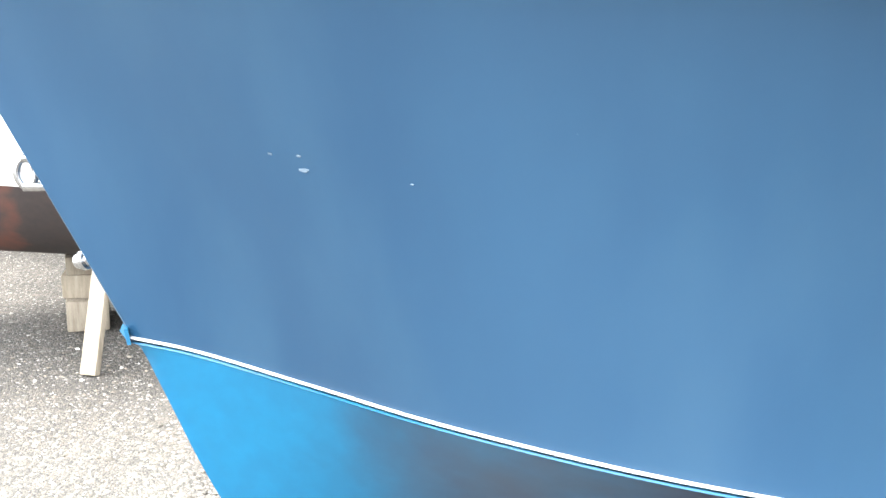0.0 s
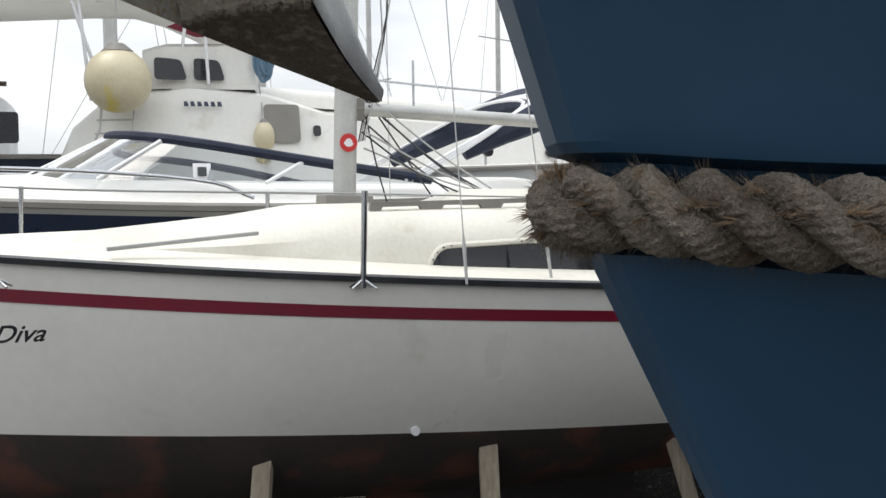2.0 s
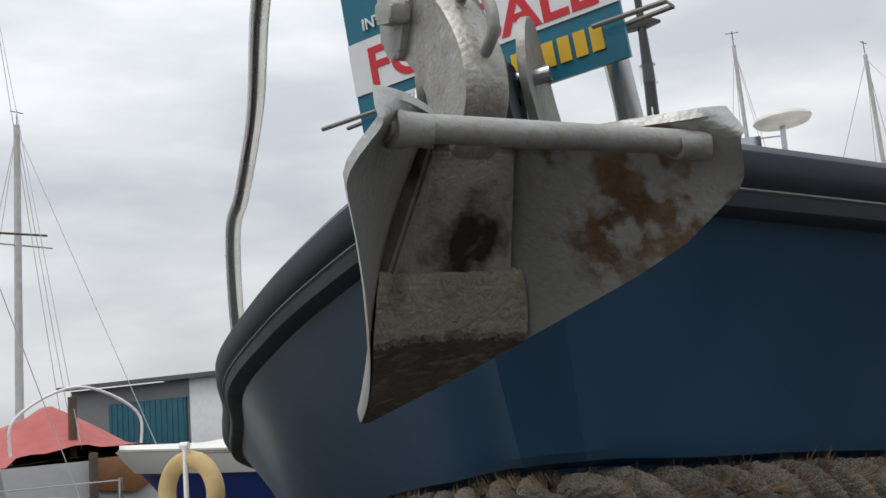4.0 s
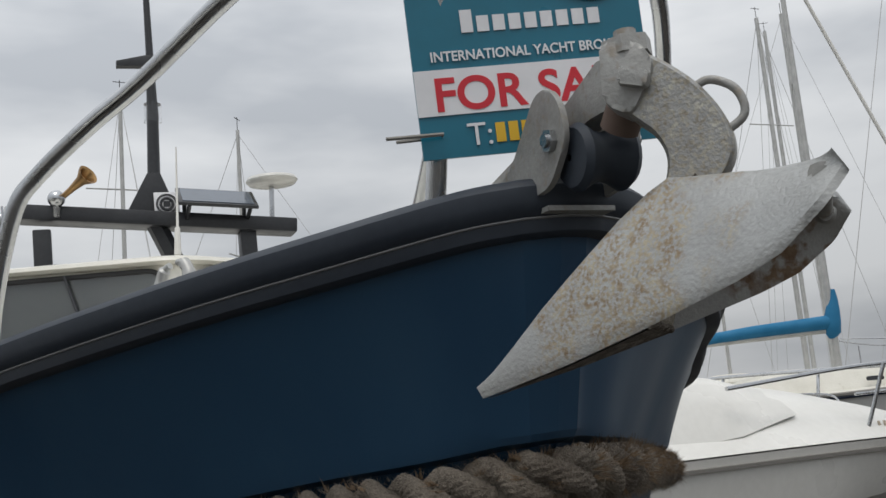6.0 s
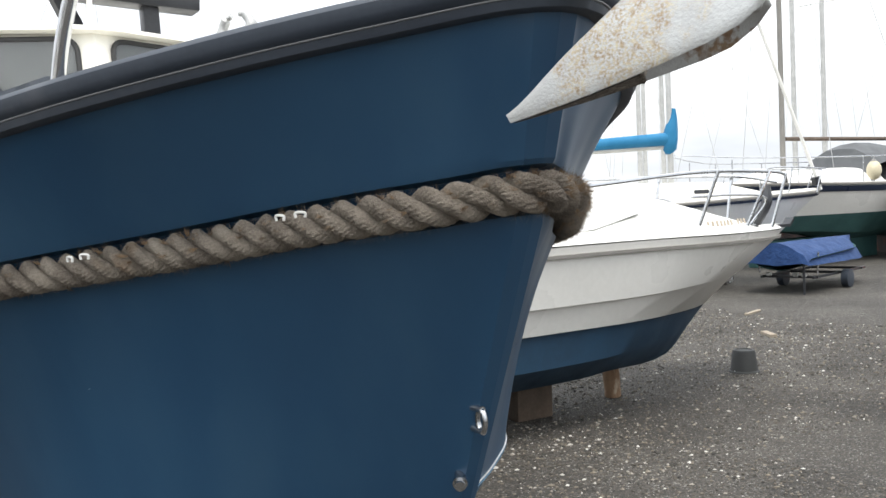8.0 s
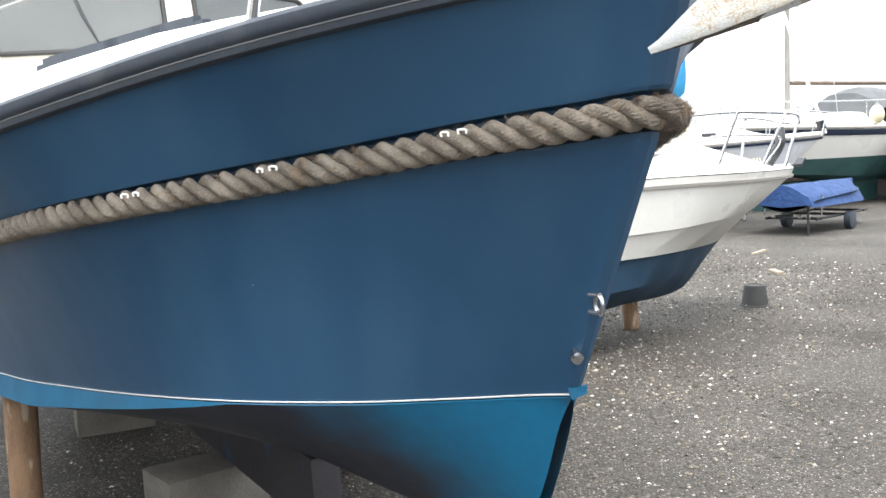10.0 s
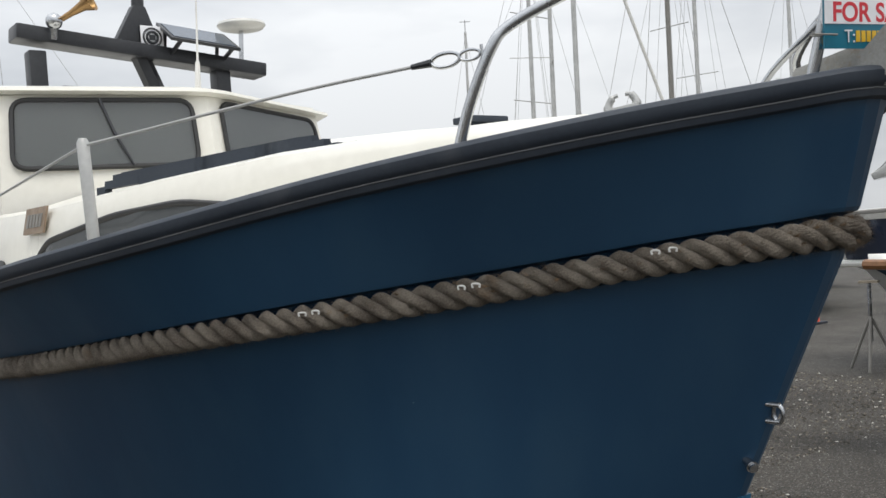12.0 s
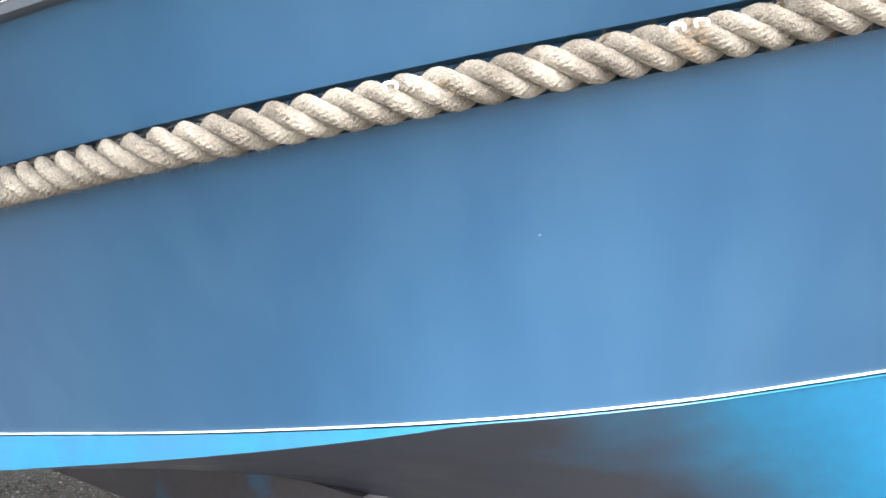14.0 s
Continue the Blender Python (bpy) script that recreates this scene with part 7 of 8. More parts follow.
# ---- the yard on the other side of the bow ----
def runabout():
    """The white cabin boat with a deep blue bottom, bow towards -x."""
    root = thing("white_runabout", pose(-6.84, -4.83, 0, 0, 0, 90), "white cabin runabout with a deep blue bottom on short posts", "boat")
    sheer = smooth_half([(0, 0, 1.44), (.20, -.22, 1.445), (.55, -.75, 1.455), (.88, -1.7, 1.47), (1.05, -3.0, 1.49), (1.1, -6.5, 1.49)], 30)
    edge = smooth_half([(0, -.03, 1.37), (.19, -.25, 1.375), (.54, -.78, 1.385), (.86, -1.72, 1.40), (1.03, -3.0, 1.42), (1.08, -6.5, 1.42)], 30)
    knuckle = smooth_half([(0, -.52, 1.12), (.16, -.72, 1.10), (.45, -1.2, 1.08), (.75, -2.0, 1.06), (.95, -3.1, 1.05), (1.0, -6.5, 1.05)], 30)
    knuckle2 = [p + Vector((-.05, 0, -.015)) if p.x > .03 else p + Vector((0, -.02, -.02)) for p in knuckle]
    chine = smooth_half([(0, -1.08, .79), (.14, -1.27, .79), (.38, -1.7, .80), (.66, -2.4, .82), (.84, -3.3, .84), (.9, -6.5, .84)], 30)
    chine2 = [p + Vector((-.05, 0, -.012)) if p.x > .04 else p + Vector((0, -.02, -.015)) for p in chine]
    wl = smooth_half([(0, -1.28, .63), (.10, -1.42, .61), (.30, -1.85, .59), (.56, -2.5, .58), (.78, -3.3, .57), (.86, -6.5, .56)], 30)
    bilge = smooth_half([(0, -1.48, .44), (.06, -1.65, .40), (.20, -2.0, .38), (.34, -2.6, .37), (.45, -3.4, .36), (.5, -6.5, .36)], 30)
    keel = smooth_half([(0, -1.60, .36), (.015, -1.83, .31), (.02, -2.2, .295), (.02, -2.8, .29), (.02, -3.6, .29), (.02, -6.5, .30)], 30)
    loft(root, [sheer, edge, knuckle, knuckle2, chine, chine2, wl, bilge, keel], [("topside", 0, 5, WHITE_GEL, "white stepped topside"), ("bottom", 5, 8, DEEP_BLUE, "deep blue antifouling")])
    bm = bmesh.new()
    outs = [Vector((-outward(sheer, k).x, outward(sheer, k).y, 0)) for k in range(29, 0, -1)] + [outward(sheer, k) for k in range(30)]
    add_grid(bm, [[p + o * a + Vector((0, 0, b)) for p, o in zip(both_sides(edge), outs)] for a, b in ((0, -.015), (.022, -.012), (.024, .012), (0, .016))])
    part("rubbing_strake", bm, GREY_PLASTIC, root, "dark rubbing strake")
    bm = bmesh.new()
    rows = []
    for f in (1.0, .86, .6, .3, 0):
        rows.append([Vector((p.x * f, p.y, p.z + .01 + (.40 * (1 - f ** 2.2)) * min(1.0, max(0.0, (-p.y - .7) / 1.7)) ** .8 + .03 * (1 - f))) for p in sheer])
    add_grid(bm, [[Vector((-p.x, p.y, p.z)) for p in r] for r in rows] + list(reversed(rows))[1:])
    part("foredeck", bm, WHITE_GEL, root, "domed white foredeck")
    loft_house(root, "cuddy", [(-2.6, .8, 1.7, .5, 1.88), (-3.2, .95, 1.6, .7, 2.0), (-4.5, 1.0, 1.5, .8, 2.1), (-5.5, 1.0, 1.5, .8, 2.0)], WHITE_GEL)
    for s in (1, -1):
        rail_on(root, [Vector((s * .06, .05, 1.90)), Vector((s * .30, -.3, 1.98)), Vector((s * .62, -1.0, 2.0)), Vector((s * .92, -2.1, 2.0)), Vector((s * .96, -3.3, 1.92))], .016, posts=[(Vector((s * .28, -.45, 1.47)), Vector((s * .34, -.30, 1.98))), (Vector((s * .58, -1.15, 1.49)), Vector((s * .70, -.95, 2.0))), (Vector((s * .82, -2.0, 1.52)), Vector((s * .92, -1.85, 2.0)))])
        rail_on(root, [Vector((s * .50, -1.0, 1.52)), Vector((s * .60, -.9, 1.75)), Vector((s * .70, -1.4, 1.80)), Vector((s * .86, -2.1, 1.80))], .011)
    # the boat's name as faint bars
    for k in range(11):
        if k == 7:
            continue
        bm = bmesh.new()
        y = -1.85 + .062 * k
        x = float(np.interp(-y, [.22, .75, 1.7, 3.0], [.20, .55, .88, 1.05])) * .90
        add_plate(bm, [Vector((x + .004, y - .02, 1.545)), Vector((x - .012, y + .02, 1.545)), Vector((x - .03, y + .02, 1.59)), Vector((x - .012, y - .02, 1.59))], .004)
        part("name_bar", bm, plain("faded_gold", (.5, .42, .32), .5) if k == 0 else bpy.data.materials["faded_gold"], root)
    bm = bmesh.new()
    add_box(bm, Vector((.52, -1.0, 1.50)), (.07, .10, .03), .01)
    part("navigation_light", bm, BLACK, root)
    bm = bmesh.new()
    c = Vector((0, -.78, 1.02))
    add_tube(bm, [c + Vector((0, .045 * math.cos(t) + .04, .05 * math.sin(t) - .03)) for t in np.linspace(0, 2 * math.pi, 18)], .012, 8, caps=False)
    part("bow_eye", bm, STEEL, root)
    bm = bmesh.new()
    add_plate(bm, [Vector((-.05, .10, 1.46)), Vector((-.05, .16, 1.52)), Vector((.05, .16, 1.52)), Vector((.05, .10, 1.46)), Vector((.05, -.3, 1.46)), Vector((-.05, -.3, 1.46))], .03)
    part("bow_roller", bm, BLACK, root)
    bm = bmesh.new()
    add_tube(bm, bend([Vector((0, -.35, 1.5)), Vector((.1, -.3, 1.7)), Vector((.05, -.25, 1.85))], 5), .05, 8)
    part("covered_anchor", bm, BLACK, root)
    timber_post("short_post", (-4.72, -5.0, 0), (-4.70, -5.0, .30), .075, "short round post under the runabout's keel", ROUND_WOOD, "posts under the runabout")
    block("wood_block", (-3.66, -5.0, 0), (.36, .5, .292), 0, DARK_WOOD, "dark timber block under the runabout's keel", "wood block", "posts under the runabout")
    timber_post("short_post", (-1.4, -5.0, 0), (-1.4, -5.0, .305), .08, "short round post under the runabout's keel", ROUND_WOOD, "posts under the runabout")


runabout()


def bucket(at):
    root = thing("upturned_bucket", Matrix.Translation(at), "dark grey rubber bucket turned upside down on the gravel", "bucket")
    bm = bmesh.new()
    prof = [(.155, 0), (.150, .012), (.137, .018), (.112, .205), (.104, .222), (.085, .224), (.08, .215), (.003, .215)]
    add_grid(bm, [[Vector((r * math.cos(t), r * math.sin(t), z)) for t in np.linspace(0, 2 * math.pi, 28, endpoint=False)] for r, z in prof], closed=True)
    part("body", bm, plain("dark_rubber", (.045, .047, .046), .7), root)
    bm = bmesh.new()
    add_tube(bm, bend([Vector((-.15, .02, .02)), Vector((-.02, -.19, .012)), Vector((.15, .02, .02))], 8), .006, 6)
    part("handle", bm, STEEL, root)


bucket((-6.47, -5.01, 0))


def loose_plank(at, turn, size, label):
    root = thing("loose_plank", pose(*at, 0, 0, turn), label, "plank")
    bm = bmesh.new()
    add_box(bm, (0, 0, size[2] / 2), size, .005)
    part("board", bm, TIMBER, root)


loose_plank((-8.48, -6.39, 0), 60, (.34, .09, .04), "short bleached plank lying on the gravel")
loose_plank((-10.01, -7.96, 0), 20, (.5, .06, .03), "short bleached plank lying on the gravel")


def dinghy_trailer():
    root = thing("boat_trailer", pose(-13.65, -9.68, 0, 0, 0, 105) @ Matrix.Scale(.74, 4), "black steel boat trailer with small tyres", "trailer")
    for s in (-1, 1):
        bm = bmesh.new()
        add_tube(bm, [Vector((s * .8, -.09, .22)), Vector((s * .8, -.08, .22)), Vector((s * .8, .08, .22)), Vector((s * .8, .09, .22))], [.15, .22, .22, .15], 20)
        wheel = part("wheel", bm, RUBBER, root, "small black trailer wheel")
        wheel.data.transform(Matrix.Translation((s * .8, 0, .22)) @ pose(0, 0, 0, 0, 0, 90) @ Matrix.Translation((-s * .8, 0, -.22)))
        bm = bmesh.new()
        add_box(bm, (s * .62, 0, .36), (.05, 3.2, .06), .008)
        part("side_beam", bm, BLACK, root)
        bm = bmesh.new()
        add_tube(bm, [Vector((s * .7, -1.5, .45)), Vector((s * .72, -1.5, .95))], .025, 8)
        part("guide_post", bm, STEEL, root)
    for y in (-1.4, 0, 1.3):
        bm = bmesh.new()
        add_box(bm, (0, y, .36), (1.35, .06, .06), .008)
        part("cross_beam", bm, BLACK, root)
    bm = bmesh.new()
    add_tube(bm, [Vector((.55, -1.9, 0)), Vector((.55, -1.9, .75))], .03, 8)
    part("jockey_leg", bm, BLACK, root)
    for x in (-.45, .2, .4):
        bm = bmesh.new()
        add_tube(bm, [Vector((x - .05, -1.55, .42)), Vector((x + .05, -1.55, .42))], .05, 12)
        part("keel_roller", bm, ALU, root)
    d = thing("covered_dinghy", pose(-13.65, -9.68, .11, 0, 0, 105) @ Matrix.Scale(.74, 4), "small dinghy under a bright blue tarpaulin on the trailer", "boat")
    bm = bmesh.new()
    rows = []
    for k in range(13):
        f = k / 12
        y = -2.1 + 4.4 * f
        w = .85 * (1 - max(0, (f - .55) / .45) ** 2.2) * (.9 + .1 * min(1, f * 6))
        rows.append([Vector((x * w, y, .66 + .40 * (1 - abs(x) ** 1.5) - .06 * f + .03 * noise.noise((x * 4, y * 2, 3)) - (.12 if abs(x) > .95 else 0))) for x in np.linspace(-1, 1, 13)])
    rows = [[Vector((p.x * .98, p.y - .03, min(p.z, .52 + .1 * abs(p.x)))) for p in rows[0]], *rows, [Vector((p.x * .9, p.y + .03, min(p.z, .62))) for p in rows[-1]]]
    add_grid(bm, rows)
    part("cover", bm, BLUE_CLOTH, d, "creased blue tarpaulin")
    bm = bmesh.new()
    rows = []
    for k in range(9):
        f = k / 8
        y = -2.0 + 4.1 * f
        w = .8 * (1 - max(0, (f - .5) / .5) ** 2.2)
        rows.append([Vector((x * w, y, .40 + .30 * abs(x) ** 2 + .12 * f)) for x in np.linspace(-1, 1, 9)])
    add_grid(bm, rows)
    part("hull", bm, GREEN_PAINT, d)


dinghy_trailer()


def green_yacht():
    root = thing("long_keel_yacht", pose(-13.73, -13.18, 0, 0, 0, -88), "white yacht with a navy band and faded green bottom", "boat")
    hull_of(root, 10, 3.0, 1.85, 1.15, .45, WHITE_GEL, GREEN_PAINT, WHITE_GEL, rake=1.0, stripe=NAVY, stripe_at=(.02, .22))
    keel_block(root, -2.5, -7, .6, .35, GREEN_PAINT)
    loft_house(root, "coachroof", [(-2.2, .5, 1.85, .3, 1.95), (-3.0, .85, 1.85, .6, 2.15), (-5.5, .95, 1.85, .7, 2.2), (-6.2, .95, 1.85, .7, 2.1)], WHITE_GEL)
    bm = bmesh.new()
    rows = []
    for y, z in ((-5.6, 2.15), (-5.8, 2.7), (-6.4, 2.85), (-7.4, 2.75), (-7.6, 2.2)):
        rows.append([Vector((x, y, z - .45 * abs(x) ** 3)) for x in (-1, -.8, -.4, 0, .4, .8, 1)])
    add_grid(bm, rows)
    part("spray_hood", bm, GREY_CLOTH, root, "grey canvas spray hood")
    bm = bmesh.new()
    add_tube(bm, [Vector((0, -3.6, 2.1)), Vector((0, -3.6, 12.5))], [.065, .05], 12)
    mast = part("mast", bm, GREY_PLASTIC, root, "dark grey mast")
    bm = bmesh.new()
    add_tube(bm, [Vector((0, -3.7, 2.95)), Vector((0, -8.4, 2.95))], .05, 8)
    part("boom", bm, DARK_WOOD, mast)
    for q in (Vector((1.3, -3.7, 1.9)), Vector((-1.3, -3.7, 1.9)), Vector((0, 0, 2.0)), Vector((0, -9.9, 1.9))):
        bm = bmesh.new()
        add_tube(bm, [q, Vector((0, -3.6, 12.4))], .008, 5)
        part("stay", bm, WIRE, mast)
    for s in (-1, 1):
        rail_on(root, [Vector((s * .1, .1, 2.6)), Vector((s * .7, -1.3, 2.5)), Vector((s * 1.3, -3, 2.45)), Vector((s * 1.45, -6, 2.45)), Vector((s * 1.3, -9.5, 2.45))], .014, posts=[(Vector((s * b, y, 1.85)), Vector((s * b, y, 2.46))) for b, y in ((.6, -1.1), (1.15, -2.6), (1.4, -4.6), (1.4, -6.6), (1.3, -8.8))])


green_yacht()
hanging_fender("fender", (-18.73, -11.92, 2.12), .16, .22, CREAM_PVC, "cream round fender hung on the yacht's rail", .13)


def small_sloop():
    root = thing("small_sloop", pose(-14.83, -10.45, 0, 0, 0, 67), "small white sloop with a stainless pulpit, ashore", "boat")
    hull_of(root, 7.5, 2.5, 1.62, .95, .35, WHITE_GEL, DEEP_BLUE, DECK_WHITE, rake=.8, stripe=NAVY, stripe_at=(.0, .07))
    keel_block(root, -2, -5.5, .5)
    loft_house(root, "coachroof", [(-1.3, .4, 1.65, .25, 1.75), (-2.2, .75, 1.65, .55, 1.95), (-4.4, .85, 1.65, .65, 2.0), (-4.9, .85, 1.65, .65, 1.85)], DECK_WHITE)
    pane_on(root, [Vector((.82, -2.6, 1.78)), Vector((.84, -2.9, 1.78)), Vector((.82, -2.9, 1.85)), Vector((.80, -2.6, 1.85))], DARK_GLASS)
    for s in (-1, 1):
        rail_on(root, [Vector((s * .08, .12, 2.15)), Vector((s * .45, -.7, 2.2)), Vector((s * .75, -1.5, 2.15)), Vector((s * .78, -1.6, 1.65))], .014, posts=[(Vector((s * .2, -.15, 1.7)), Vector((s * .14, 0, 2.16))), (Vector((s * .5, -.9, 1.67)), Vector((s * .5, -.8, 2.19)))])
    bm = bmesh.new()
    add_tube(bm, [Vector((0, .05, 1.75)), Vector((0, -3.0, 10.0))], .035, 8)
    part("furled_sail", bm, WHITE_GEL, root, "furled headsail on its stay")
    bm = bmesh.new()
    add_tube(bm, [Vector((0, -.02, 1.85)), Vector((0, -.06, 2.0))], .09, 12)
    part("furling_drum", bm, BLACK, root)
    bm = bmesh.new()
    add_tube(bm, [Vector((0, -3.0, 2.0)), Vector((0, -3.0, 10.2))], [.06, .045], 10)
    mast = part("mast", bm, ALU, root, "alloy mast")
    bm = bmesh.new()
    add_tube(bm, [Vector((0, -3.1, 2.7)), Vector((0, -6.3, 2.6))], .05, 8)
    part("boom", bm, ALU, mast)
    bm = bmesh.new()
    add_tube(bm, [Vector((0, -2.92, 3.42)), Vector((0, -2.93, 3.25)), Vector((0, -2.96, 3.05)), Vector((0, -3.0, 2.85)), Vector((0, -3.02, 2.66)), Vector((0, -3.04, 2.55))], [.05, .085, .12, .15, .14, .05], 14)
    add_tube(bm, [Vector((0, -3.05, 2.84)), Vector((0, -3.5, 2.82)), Vector((0, -4.4, 2.78)), Vector((0, -5.4, 2.70)), Vector((0, -6.2, 2.64))], [.13, .125, .115, .10, .07], 12)
    part("sail_cover", bm, TURQ_CLOTH, mast, "turquoise sail cover")


small_sloop()


def traffic_cone(at):
    root = thing("traffic_cone", Matrix.Translation(at) @ Matrix.Scale(1.2, 4), "orange-red traffic cone with a white band", "traffic cone")
    bm = bmesh.new()
    add_box(bm, (0, 0, .02), (.40, .40, .04), .01)
    part("base", bm, RUBBER, root)
    for z0, z1, m in ((.04, .28, RED_CONE), (.28, .54, SIGN_WHITE), (.54, .75, RED_CONE)):
        bm = bmesh.new()
        r = lambda z: .15 - .115 * (z / .75)
        add_tube(bm, [Vector((0, 0, z0)), Vector((0, 0, z1))], [r(z0), r(z1)], 20)
        part("band", bm, m, root)


traffic_cone((-16.95, -9.61, 0))


def dark_motorboat():
    root = thing("dark_motorboat", pose(-9.15, 2.28, 0, 0, 0, -20.6), "dark navy motor boat with a white deck edge and portholes", "boat")
    hull_of(root, 8, 3.0, 2.20, 1.45, .6, NAVY, GREY_HULL, WHITE_GEL, rake=.9, stripe=WHITE_GEL, stripe_at=(-.05, .10), spring=.45)
    keel_block(root, -2.5, -6, .75)
    loft_house(root, "cabin", [(-1.5, .6, 2.4, .4, 2.6), (-2.8, 1.1, 2.3, .9, 3.0), (-5.4, 1.2, 2.2, 1.0, 3.1), (-5.6, 1.2, 2.2, 1.0, 2.6)], WHITE_GEL)
    for y, z, r in ((-7.32, 1.90, .075), (-6.55, 1.95, .10), (-5.5, 2.0, .10)):
        for s in (-1, 1):
            x = s * (1.18 + .06 * (y + 8))
            bm = bmesh.new()
            add_tube(bm, [Vector((x + s * d, y, z)) for d in (-.05, .16, .17, .165)], [r * 1.25, r * 1.25, r, r * .95], 18)
            ring = part("porthole", bm, STEEL, root, "bright porthole rim")
            bm = bmesh.new()
            add_tube(bm, [Vector((x + s * .165, y, z)), Vector((x + s * .174, y, z))], r * .85, 16)
            part("glass", bm, DARK_GLASS, ring)
    for s in (-1, 1):
        x = s * 1.28
        bm = bmesh.new()
        add_box(bm, Vector((x, -7.76, 1.80)), (.05, .36, .30), .01)
        vent = part("engine_vent", bm, BLACK, root, "black louvred engine vent")
        for k in range(4):
            bm = bmesh.new()
            add_box(bm, Vector((x + s * .03, -7.76, 1.70 + .066 * k)), (.05, .32, .020), .004, pose(0, 0, 0, 0, -30 * s, 0))
            part("slat", bm, GREY_PLASTIC, vent)
        bm = bmesh.new()
        add_tube(bm, [Vector((s * 1.10, -8.05, 1.47)), Vector((s * 1.20, -6.6, 1.47)), Vector((s * 1.20, -4.5, 1.48)), Vector((s * .95, -2.5, 1.52))], [.055, .05, .045, .03], 8)
        part("rubbing_strake", bm, WHITE_GEL, root, "white rubbing strake")
        rail_on(root, [Vector((s * .1, .0, 3.2)), Vector((s * .8, -1.1, 3.2)), Vector((s * 1.3, -3, 3.05)), Vector((s * 1.35, -5, 2.9)), Vector((s * 1.3, -6.6, 2.75))], .016, posts=[(Vector((s * b, y, z - .62)), Vector((s * b, y, z))) for b, y, z in ((.9, -1.4, 3.17), (1.3, -3.2, 3.03), (1.34, -5.0, 2.9), (1.3, -6.5, 2.77))])


dark_motorboat()


def blue_launch():
    root = thing("blue_launch", pose(-5.71, -2.58, 0, 0, 0, 209.4), "small dark blue launch with a brown wooden gunwale", "boat")
    sh = hull_of(root, 4.5, 1.7, 1.60, 1.15, .62, DEEP_BLUE, NAVY, WHITE_GEL, rake=.45, spring=.05)
    keel_block(root, -1.2, -3.6, .7)
    for s in (-1, 1):
        bm = bmesh.new()
        add_tube(bm, [Vector((s * p.x, p.y + .02, p.z - .035)) for p in sh], .045, 8)
        part("gunwale_board", bm, VARNISH, root, "brown wooden gunwale")
    tin = thing("red_bottle", root.matrix_world @ Matrix.Translation((.15, -.62, 1.655)), "red plastic bottle standing on the launch's deck", "bottle")
    bm = bmesh.new()
    add_tube(bm, [Vector((0, 0, z)) for z in (0, .01, .13, .16, .17, .21)], [.03, .034, .034, .016, .014, .014], 14)
    part("body", bm, RED_CONE, tin)
    rag = thing("crumpled_sheet", root.matrix_world @ Matrix.Translation((.12, -.95, 1.665)), "crumpled white plastic sheet on the launch's deck", "sheet")
    bm = bmesh.new()
    add_grid(bm, [[Vector((x, y, .05 + .05 * noise.noise((x * 9, y * 7, 4)) - .09 * (x * x + y * y * .5) / .12)) for x in np.linspace(-.24, .24, 14)] for y in np.linspace(-.4, .4, 20)])
    part("sheet", bm, SIGN_WHITE, rag)


blue_launch()


def boat_stand(at, turn):
    root = thing("boat_stand", pose(*at, 0, 0, turn), "rusty steel tripod boat stand", "stand")
    for k in range(3):
        bm = bmesh.new()
        a = k * 2.094
        add_tube(bm, [Vector((.35 * math.cos(a), .35 * math.sin(a), 0)), Vector((0, 0, .75))], .02, 8)
        part("leg", bm, GREY_PLASTIC, root)
    bm = bmesh.new()
    add_tube(bm, [Vector((0, 0, .4)), Vector((0, 0, 1.2))], .025, 8)
    part("screw", bm, STEEL, root)
    bm = bmesh.new()
    add_box(bm, (0, 0, 1.22), (.25, .25, .03), .005)
    part("pad", bm, TIMBER, root)


boat_stand((-10.64, -5.09, 0), 20)


def covered_boat():
    root = thing("covered_boat", pose(-19.3, -10.1, 0, 0, 0, -35), "low boat under a dark grey canvas cover", "boat")
    hull_of(root, 7, 2.4, 1.5, 1.0, .4, WHITE_GEL, GREEN_PAINT, GREY_CLOTH, rake=.7)
    keel_block(root, -2, -5.5, .5)
    bm = bmesh.new()
    rows = []
    for k in range(11):
        y = -.4 - 6.4 * k / 10
        h = .9 * math.exp(-((k - 6) / 3.2) ** 2) + .1
        w = 1.3 * min(1, .35 + k / 4)
        rows.append([Vector((x * w, y, 1.55 + h * (1 - abs(x) ** 2) + .05 * noise.noise((x * 3, y, 0)))) for x in np.linspace(-1, 1, 11)])
    add_grid(bm, rows)
    part("cover", bm, GREY_CLOTH, root, "dark grey canvas cover")


covered_boat()


# ---- masts and rigging across the yard ----
def far_mast(x, y, height, r=.07, spread=(), stays=2, seed=0):
    root = thing("distant_yacht", pose(x, y, 0, 0, 0, (seed * 47) % 360), "distant white sailing yacht with a tall bare mast", "boat", "distant yachts")
    hull_of(root, 8, 2.6, 1.7, 1.0, .3, WHITE_GEL, (NAVY, GREEN_PAINT, KEEL_RUST)[seed % 3], DECK_WHITE, rake=.8)
    keel_block(root, -2, -5.5, .5)
    loft_house(root, "coachroof", [(-1.5, .4, 1.7, .25, 1.8), (-2.4, .8, 1.7, .6, 2.05), (-4.6, .85, 1.7, .65, 2.1), (-5.0, .85, 1.7, .6, 1.9)], DECK_WHITE)
    return rig(root, -3.2, height, r, spread, stays)


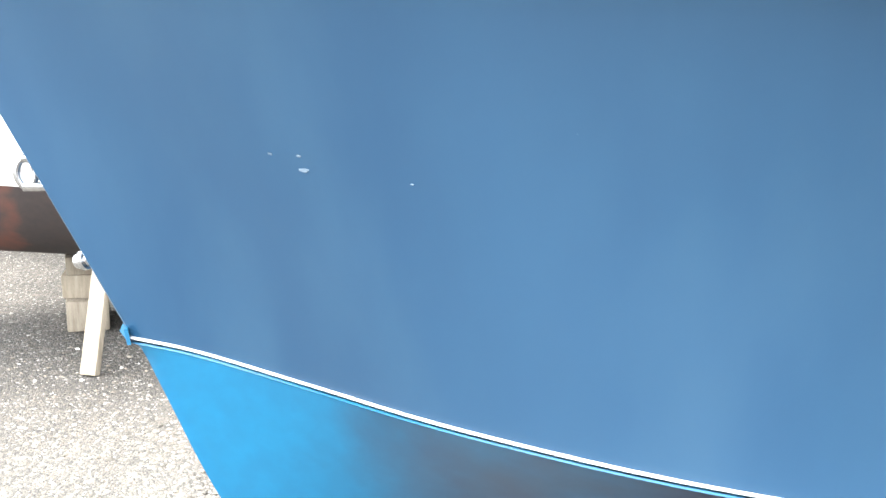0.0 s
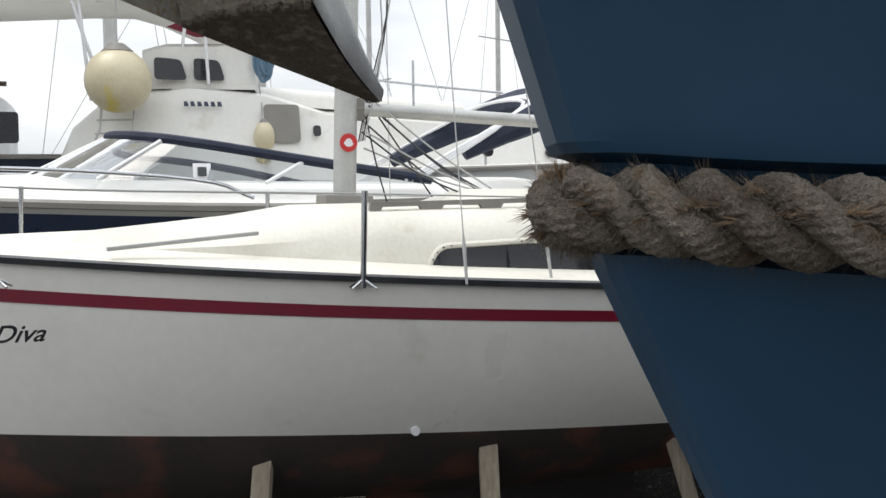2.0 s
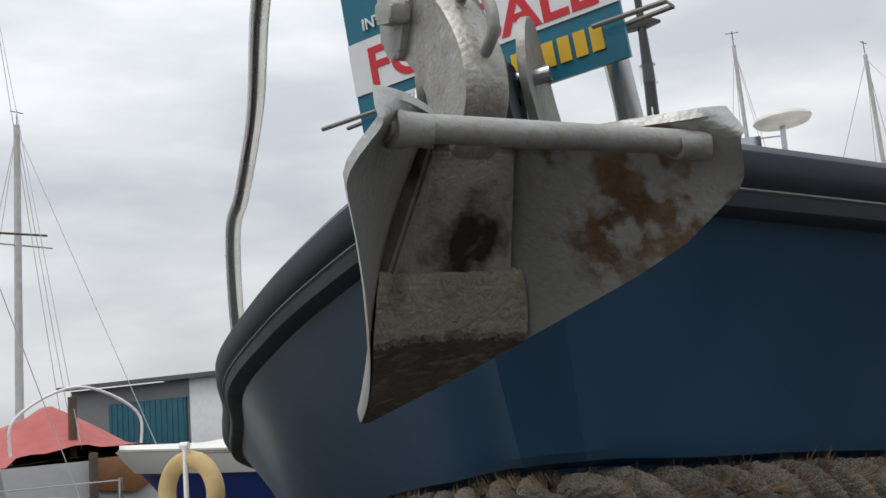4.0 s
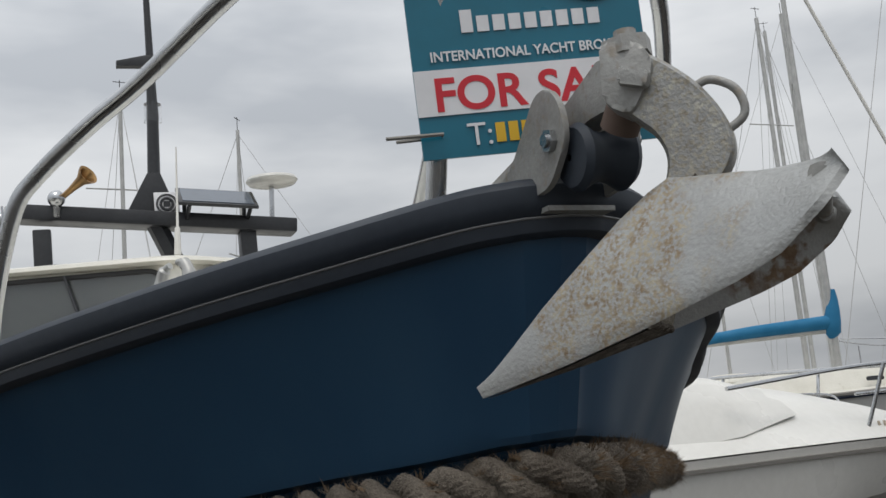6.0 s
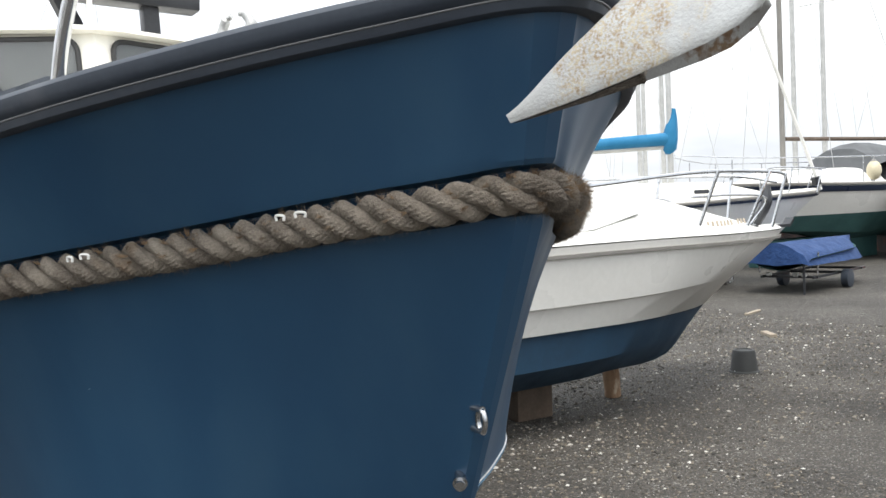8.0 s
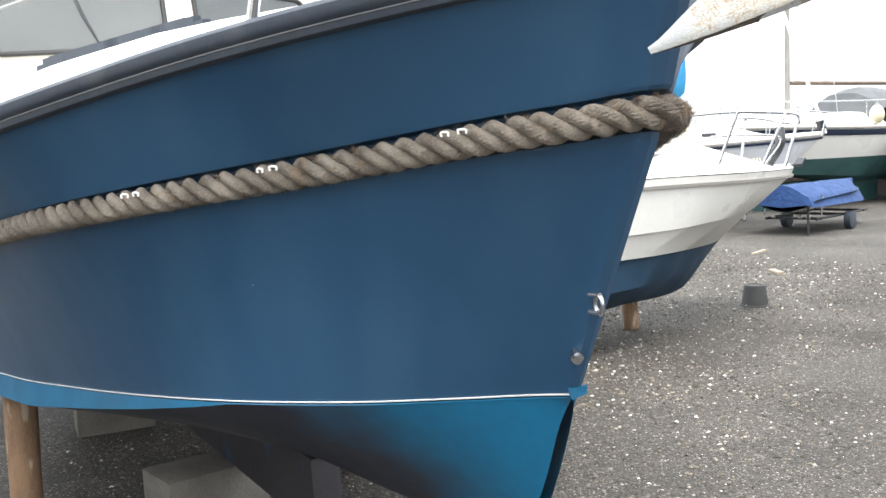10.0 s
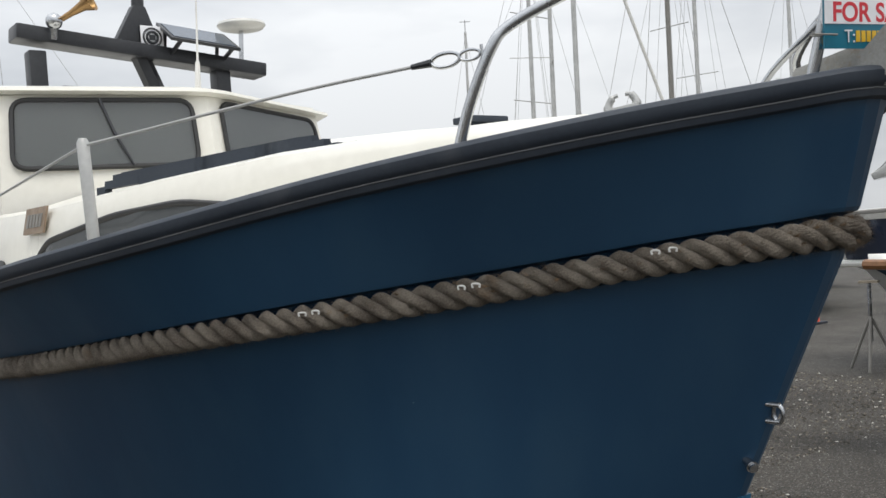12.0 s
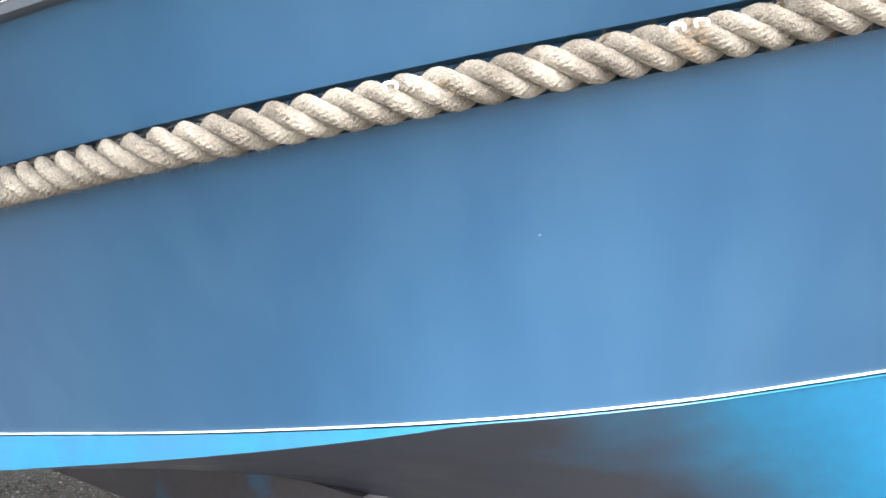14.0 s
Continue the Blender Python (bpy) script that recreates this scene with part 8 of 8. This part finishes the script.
def rig(root, my, height, r, spread, stays):
    """A mast with spreaders and stays, on a hull whose mast stands at my."""
    base, top = Vector((0, my, 1.9)), Vector((0, my, height))
    bm = bmesh.new()
    add_tube(bm, [base, top], [r, r * .75], 10)
    mast = part("mast", bm, ALU, root, "bare alloy mast")
    for z in spread:
        bm = bmesh.new()
        add_tube(bm, [Vector((-.8, my, z)), Vector((.8, my, z))], .018, 6)
        part("spreader", bm, ALU, mast)
    ends = [Vector((1.2, my - .1, 1.75)), Vector((-1.2, my - .1, 1.75)), Vector((0, 0, 1.85)), Vector((0, -7.9, 1.75))][: 2 + stays]
    for q in ends:
        bm = bmesh.new()
        add_tube(bm, [q, top - Vector((0, 0, .1))], .007, 4)
        part("stay", bm, WIRE, mast)
    bm = bmesh.new()
    add_tube(bm, [top, top + Vector((0, 0, .35))], .01, 5)
    add_tube(bm, [top + Vector((-.15, 0, .3)), top + Vector((.15, 0, .3))], .01, 5)
    part("wind_vane", bm, BLACK, mast)
    return root


def at_mast(x, y, seed):
    """Where the hull's stem stands for its mast to stand at x, y."""
    a = radians((seed * 47) % 360)
    return x - 3.2 * math.sin(a), y + 3.2 * math.cos(a)


FAR = [(-18.67, -19.57, 12.5, 0.08, (6.5, 9.2)), (-20.18, -20.14, 13, 0.08, (7.9, 10.5)), (-25.46, -19.42, 13.5, 0.09, (9.6,)), (-16.07, -19.63, 8.4, 0.05, ()), (-0.74, -20.96, 9.8, 0.06, (7.5,)), (-3.61, -21.9, 9.3, 0.06, (6.0,)), (-26.96, -19.39, 15, 0.09, (8.0, 11)), (-22.55, -23.49, 14, 0.08, (9,)),
       (28, -16.1, 7.9, 0.08, (5.4,)), (29, -17.9, 6.6, 0.07, (5.0,)), (15.5, 1.0, 10, 0.12, (5.5,)), (17, -1.6, 9, 0.08, (6.5,)), (21, -4.6, 9.5, 0.07, (4.4,)), (14.5, -15.0, 9.0, 0.09, (6.3,)), (24, -9.0, 10, 0.08, (6,)), (-31.44, -18.29, 13, 0.09, (8,))]
for n, (x, y, h, r, sp) in enumerate(FAR):
    far_mast(*at_mast(x, y, n), h, r, sp, seed=n)


# ---- shed, hedge ----
def shed():
    root = thing("boat_shed", pose(20, -42, 0, 0, 0, 0), "grey metal boat shed with a teal door and white wall", "shed")
    teal = plain("teal_metal_cladding", (.012, .105, .15), .5)
    grey = surface("grey_wall_sheet", (.20, .205, .21), (.15, .155, .16), rough=.6, scale=.5, fine=6)
    bm = bmesh.new()
    add_box(bm, (.3, 0, 2.2), (20.6, 12, 4.4), .02)
    part("wall", bm, grey, root, "grey sheet wall")
    bm = bmesh.new()
    add_grid(bm, [[Vector((x, y, z)) for x in (-10.4, 11.0)] for y, z in ((6.5, 4.42), (6.5, 4.62), (0, 5.1), (-6.5, 4.62), (-6.5, 4.42))])
    part("roof", bm, surface("grey_roof_sheet", (.11, .115, .12), (.085, .09, .095), rough=.8, scale=.5, fine=6), root)
    bm = bmesh.new()
    add_box(bm, (6.32, 6.06, 1.82), (4.14, .12, 3.64), .02)
    door = part("door", bm, teal, root, "teal sliding door")
    for k in range(14):
        bm = bmesh.new()
        add_box(bm, (4.40 + .295 * k, 6.13, 1.82), (.06, .04, 3.6), .01)
        part("door_rib", bm, teal, door)
    bm = bmesh.new()
    add_box(bm, (1.9, 6.05, 2.22), (4.3, .10, 4.44), .02)
    white = part("white_panel", bm, SIGN_WHITE, root, "white painted wall with red and blue shapes")
    for dx, dz, m in ((-.1, .9, SIGN_RED), (.5, .2, DEEP_BLUE), (-.5, .1, DEEP_BLUE)):
        bm = bmesh.new()
        add_plate(bm, rounded([Vector((1.6 + dx - .35, 6.12, 2.1 + dz - .4)), Vector((1.6 + dx + .35, 6.12, 2.1 + dz - .3)), Vector((1.6 + dx + .1, 6.12, 2.1 + dz + .5))], .08), .01)
        part("painted_shape", bm, m, white)


shed()


def hedge():
    rng = random.Random(11)
    bm = bmesh.new()
    for _ in range(1100):
        x, y = rng.uniform(48, 62), rng.uniform(-62, 30)
        if rng.random() < .55:
            y = rng.uniform(-45, -25)
        h = rng.uniform(1.2, 3.6)
        p = Vector((x, y, 0))
        for _ in range(3):
            a = rng.uniform(0, 6.28)
            q = Vector((x + .8 * math.cos(a), y + .8 * math.sin(a), h * rng.uniform(.7, 1.1)))
            add_tube(bm, [p, p.lerp(q, .5) + Vector((0, 0, .1)), q], [.05, .035, .015], 3, caps=False)
    ob = part("hedge", bm, PINE, None, smooth=False)
    tagged(ob, "distant hedge of bare brown shrubs", "hedge", kind="stuff")


hedge()
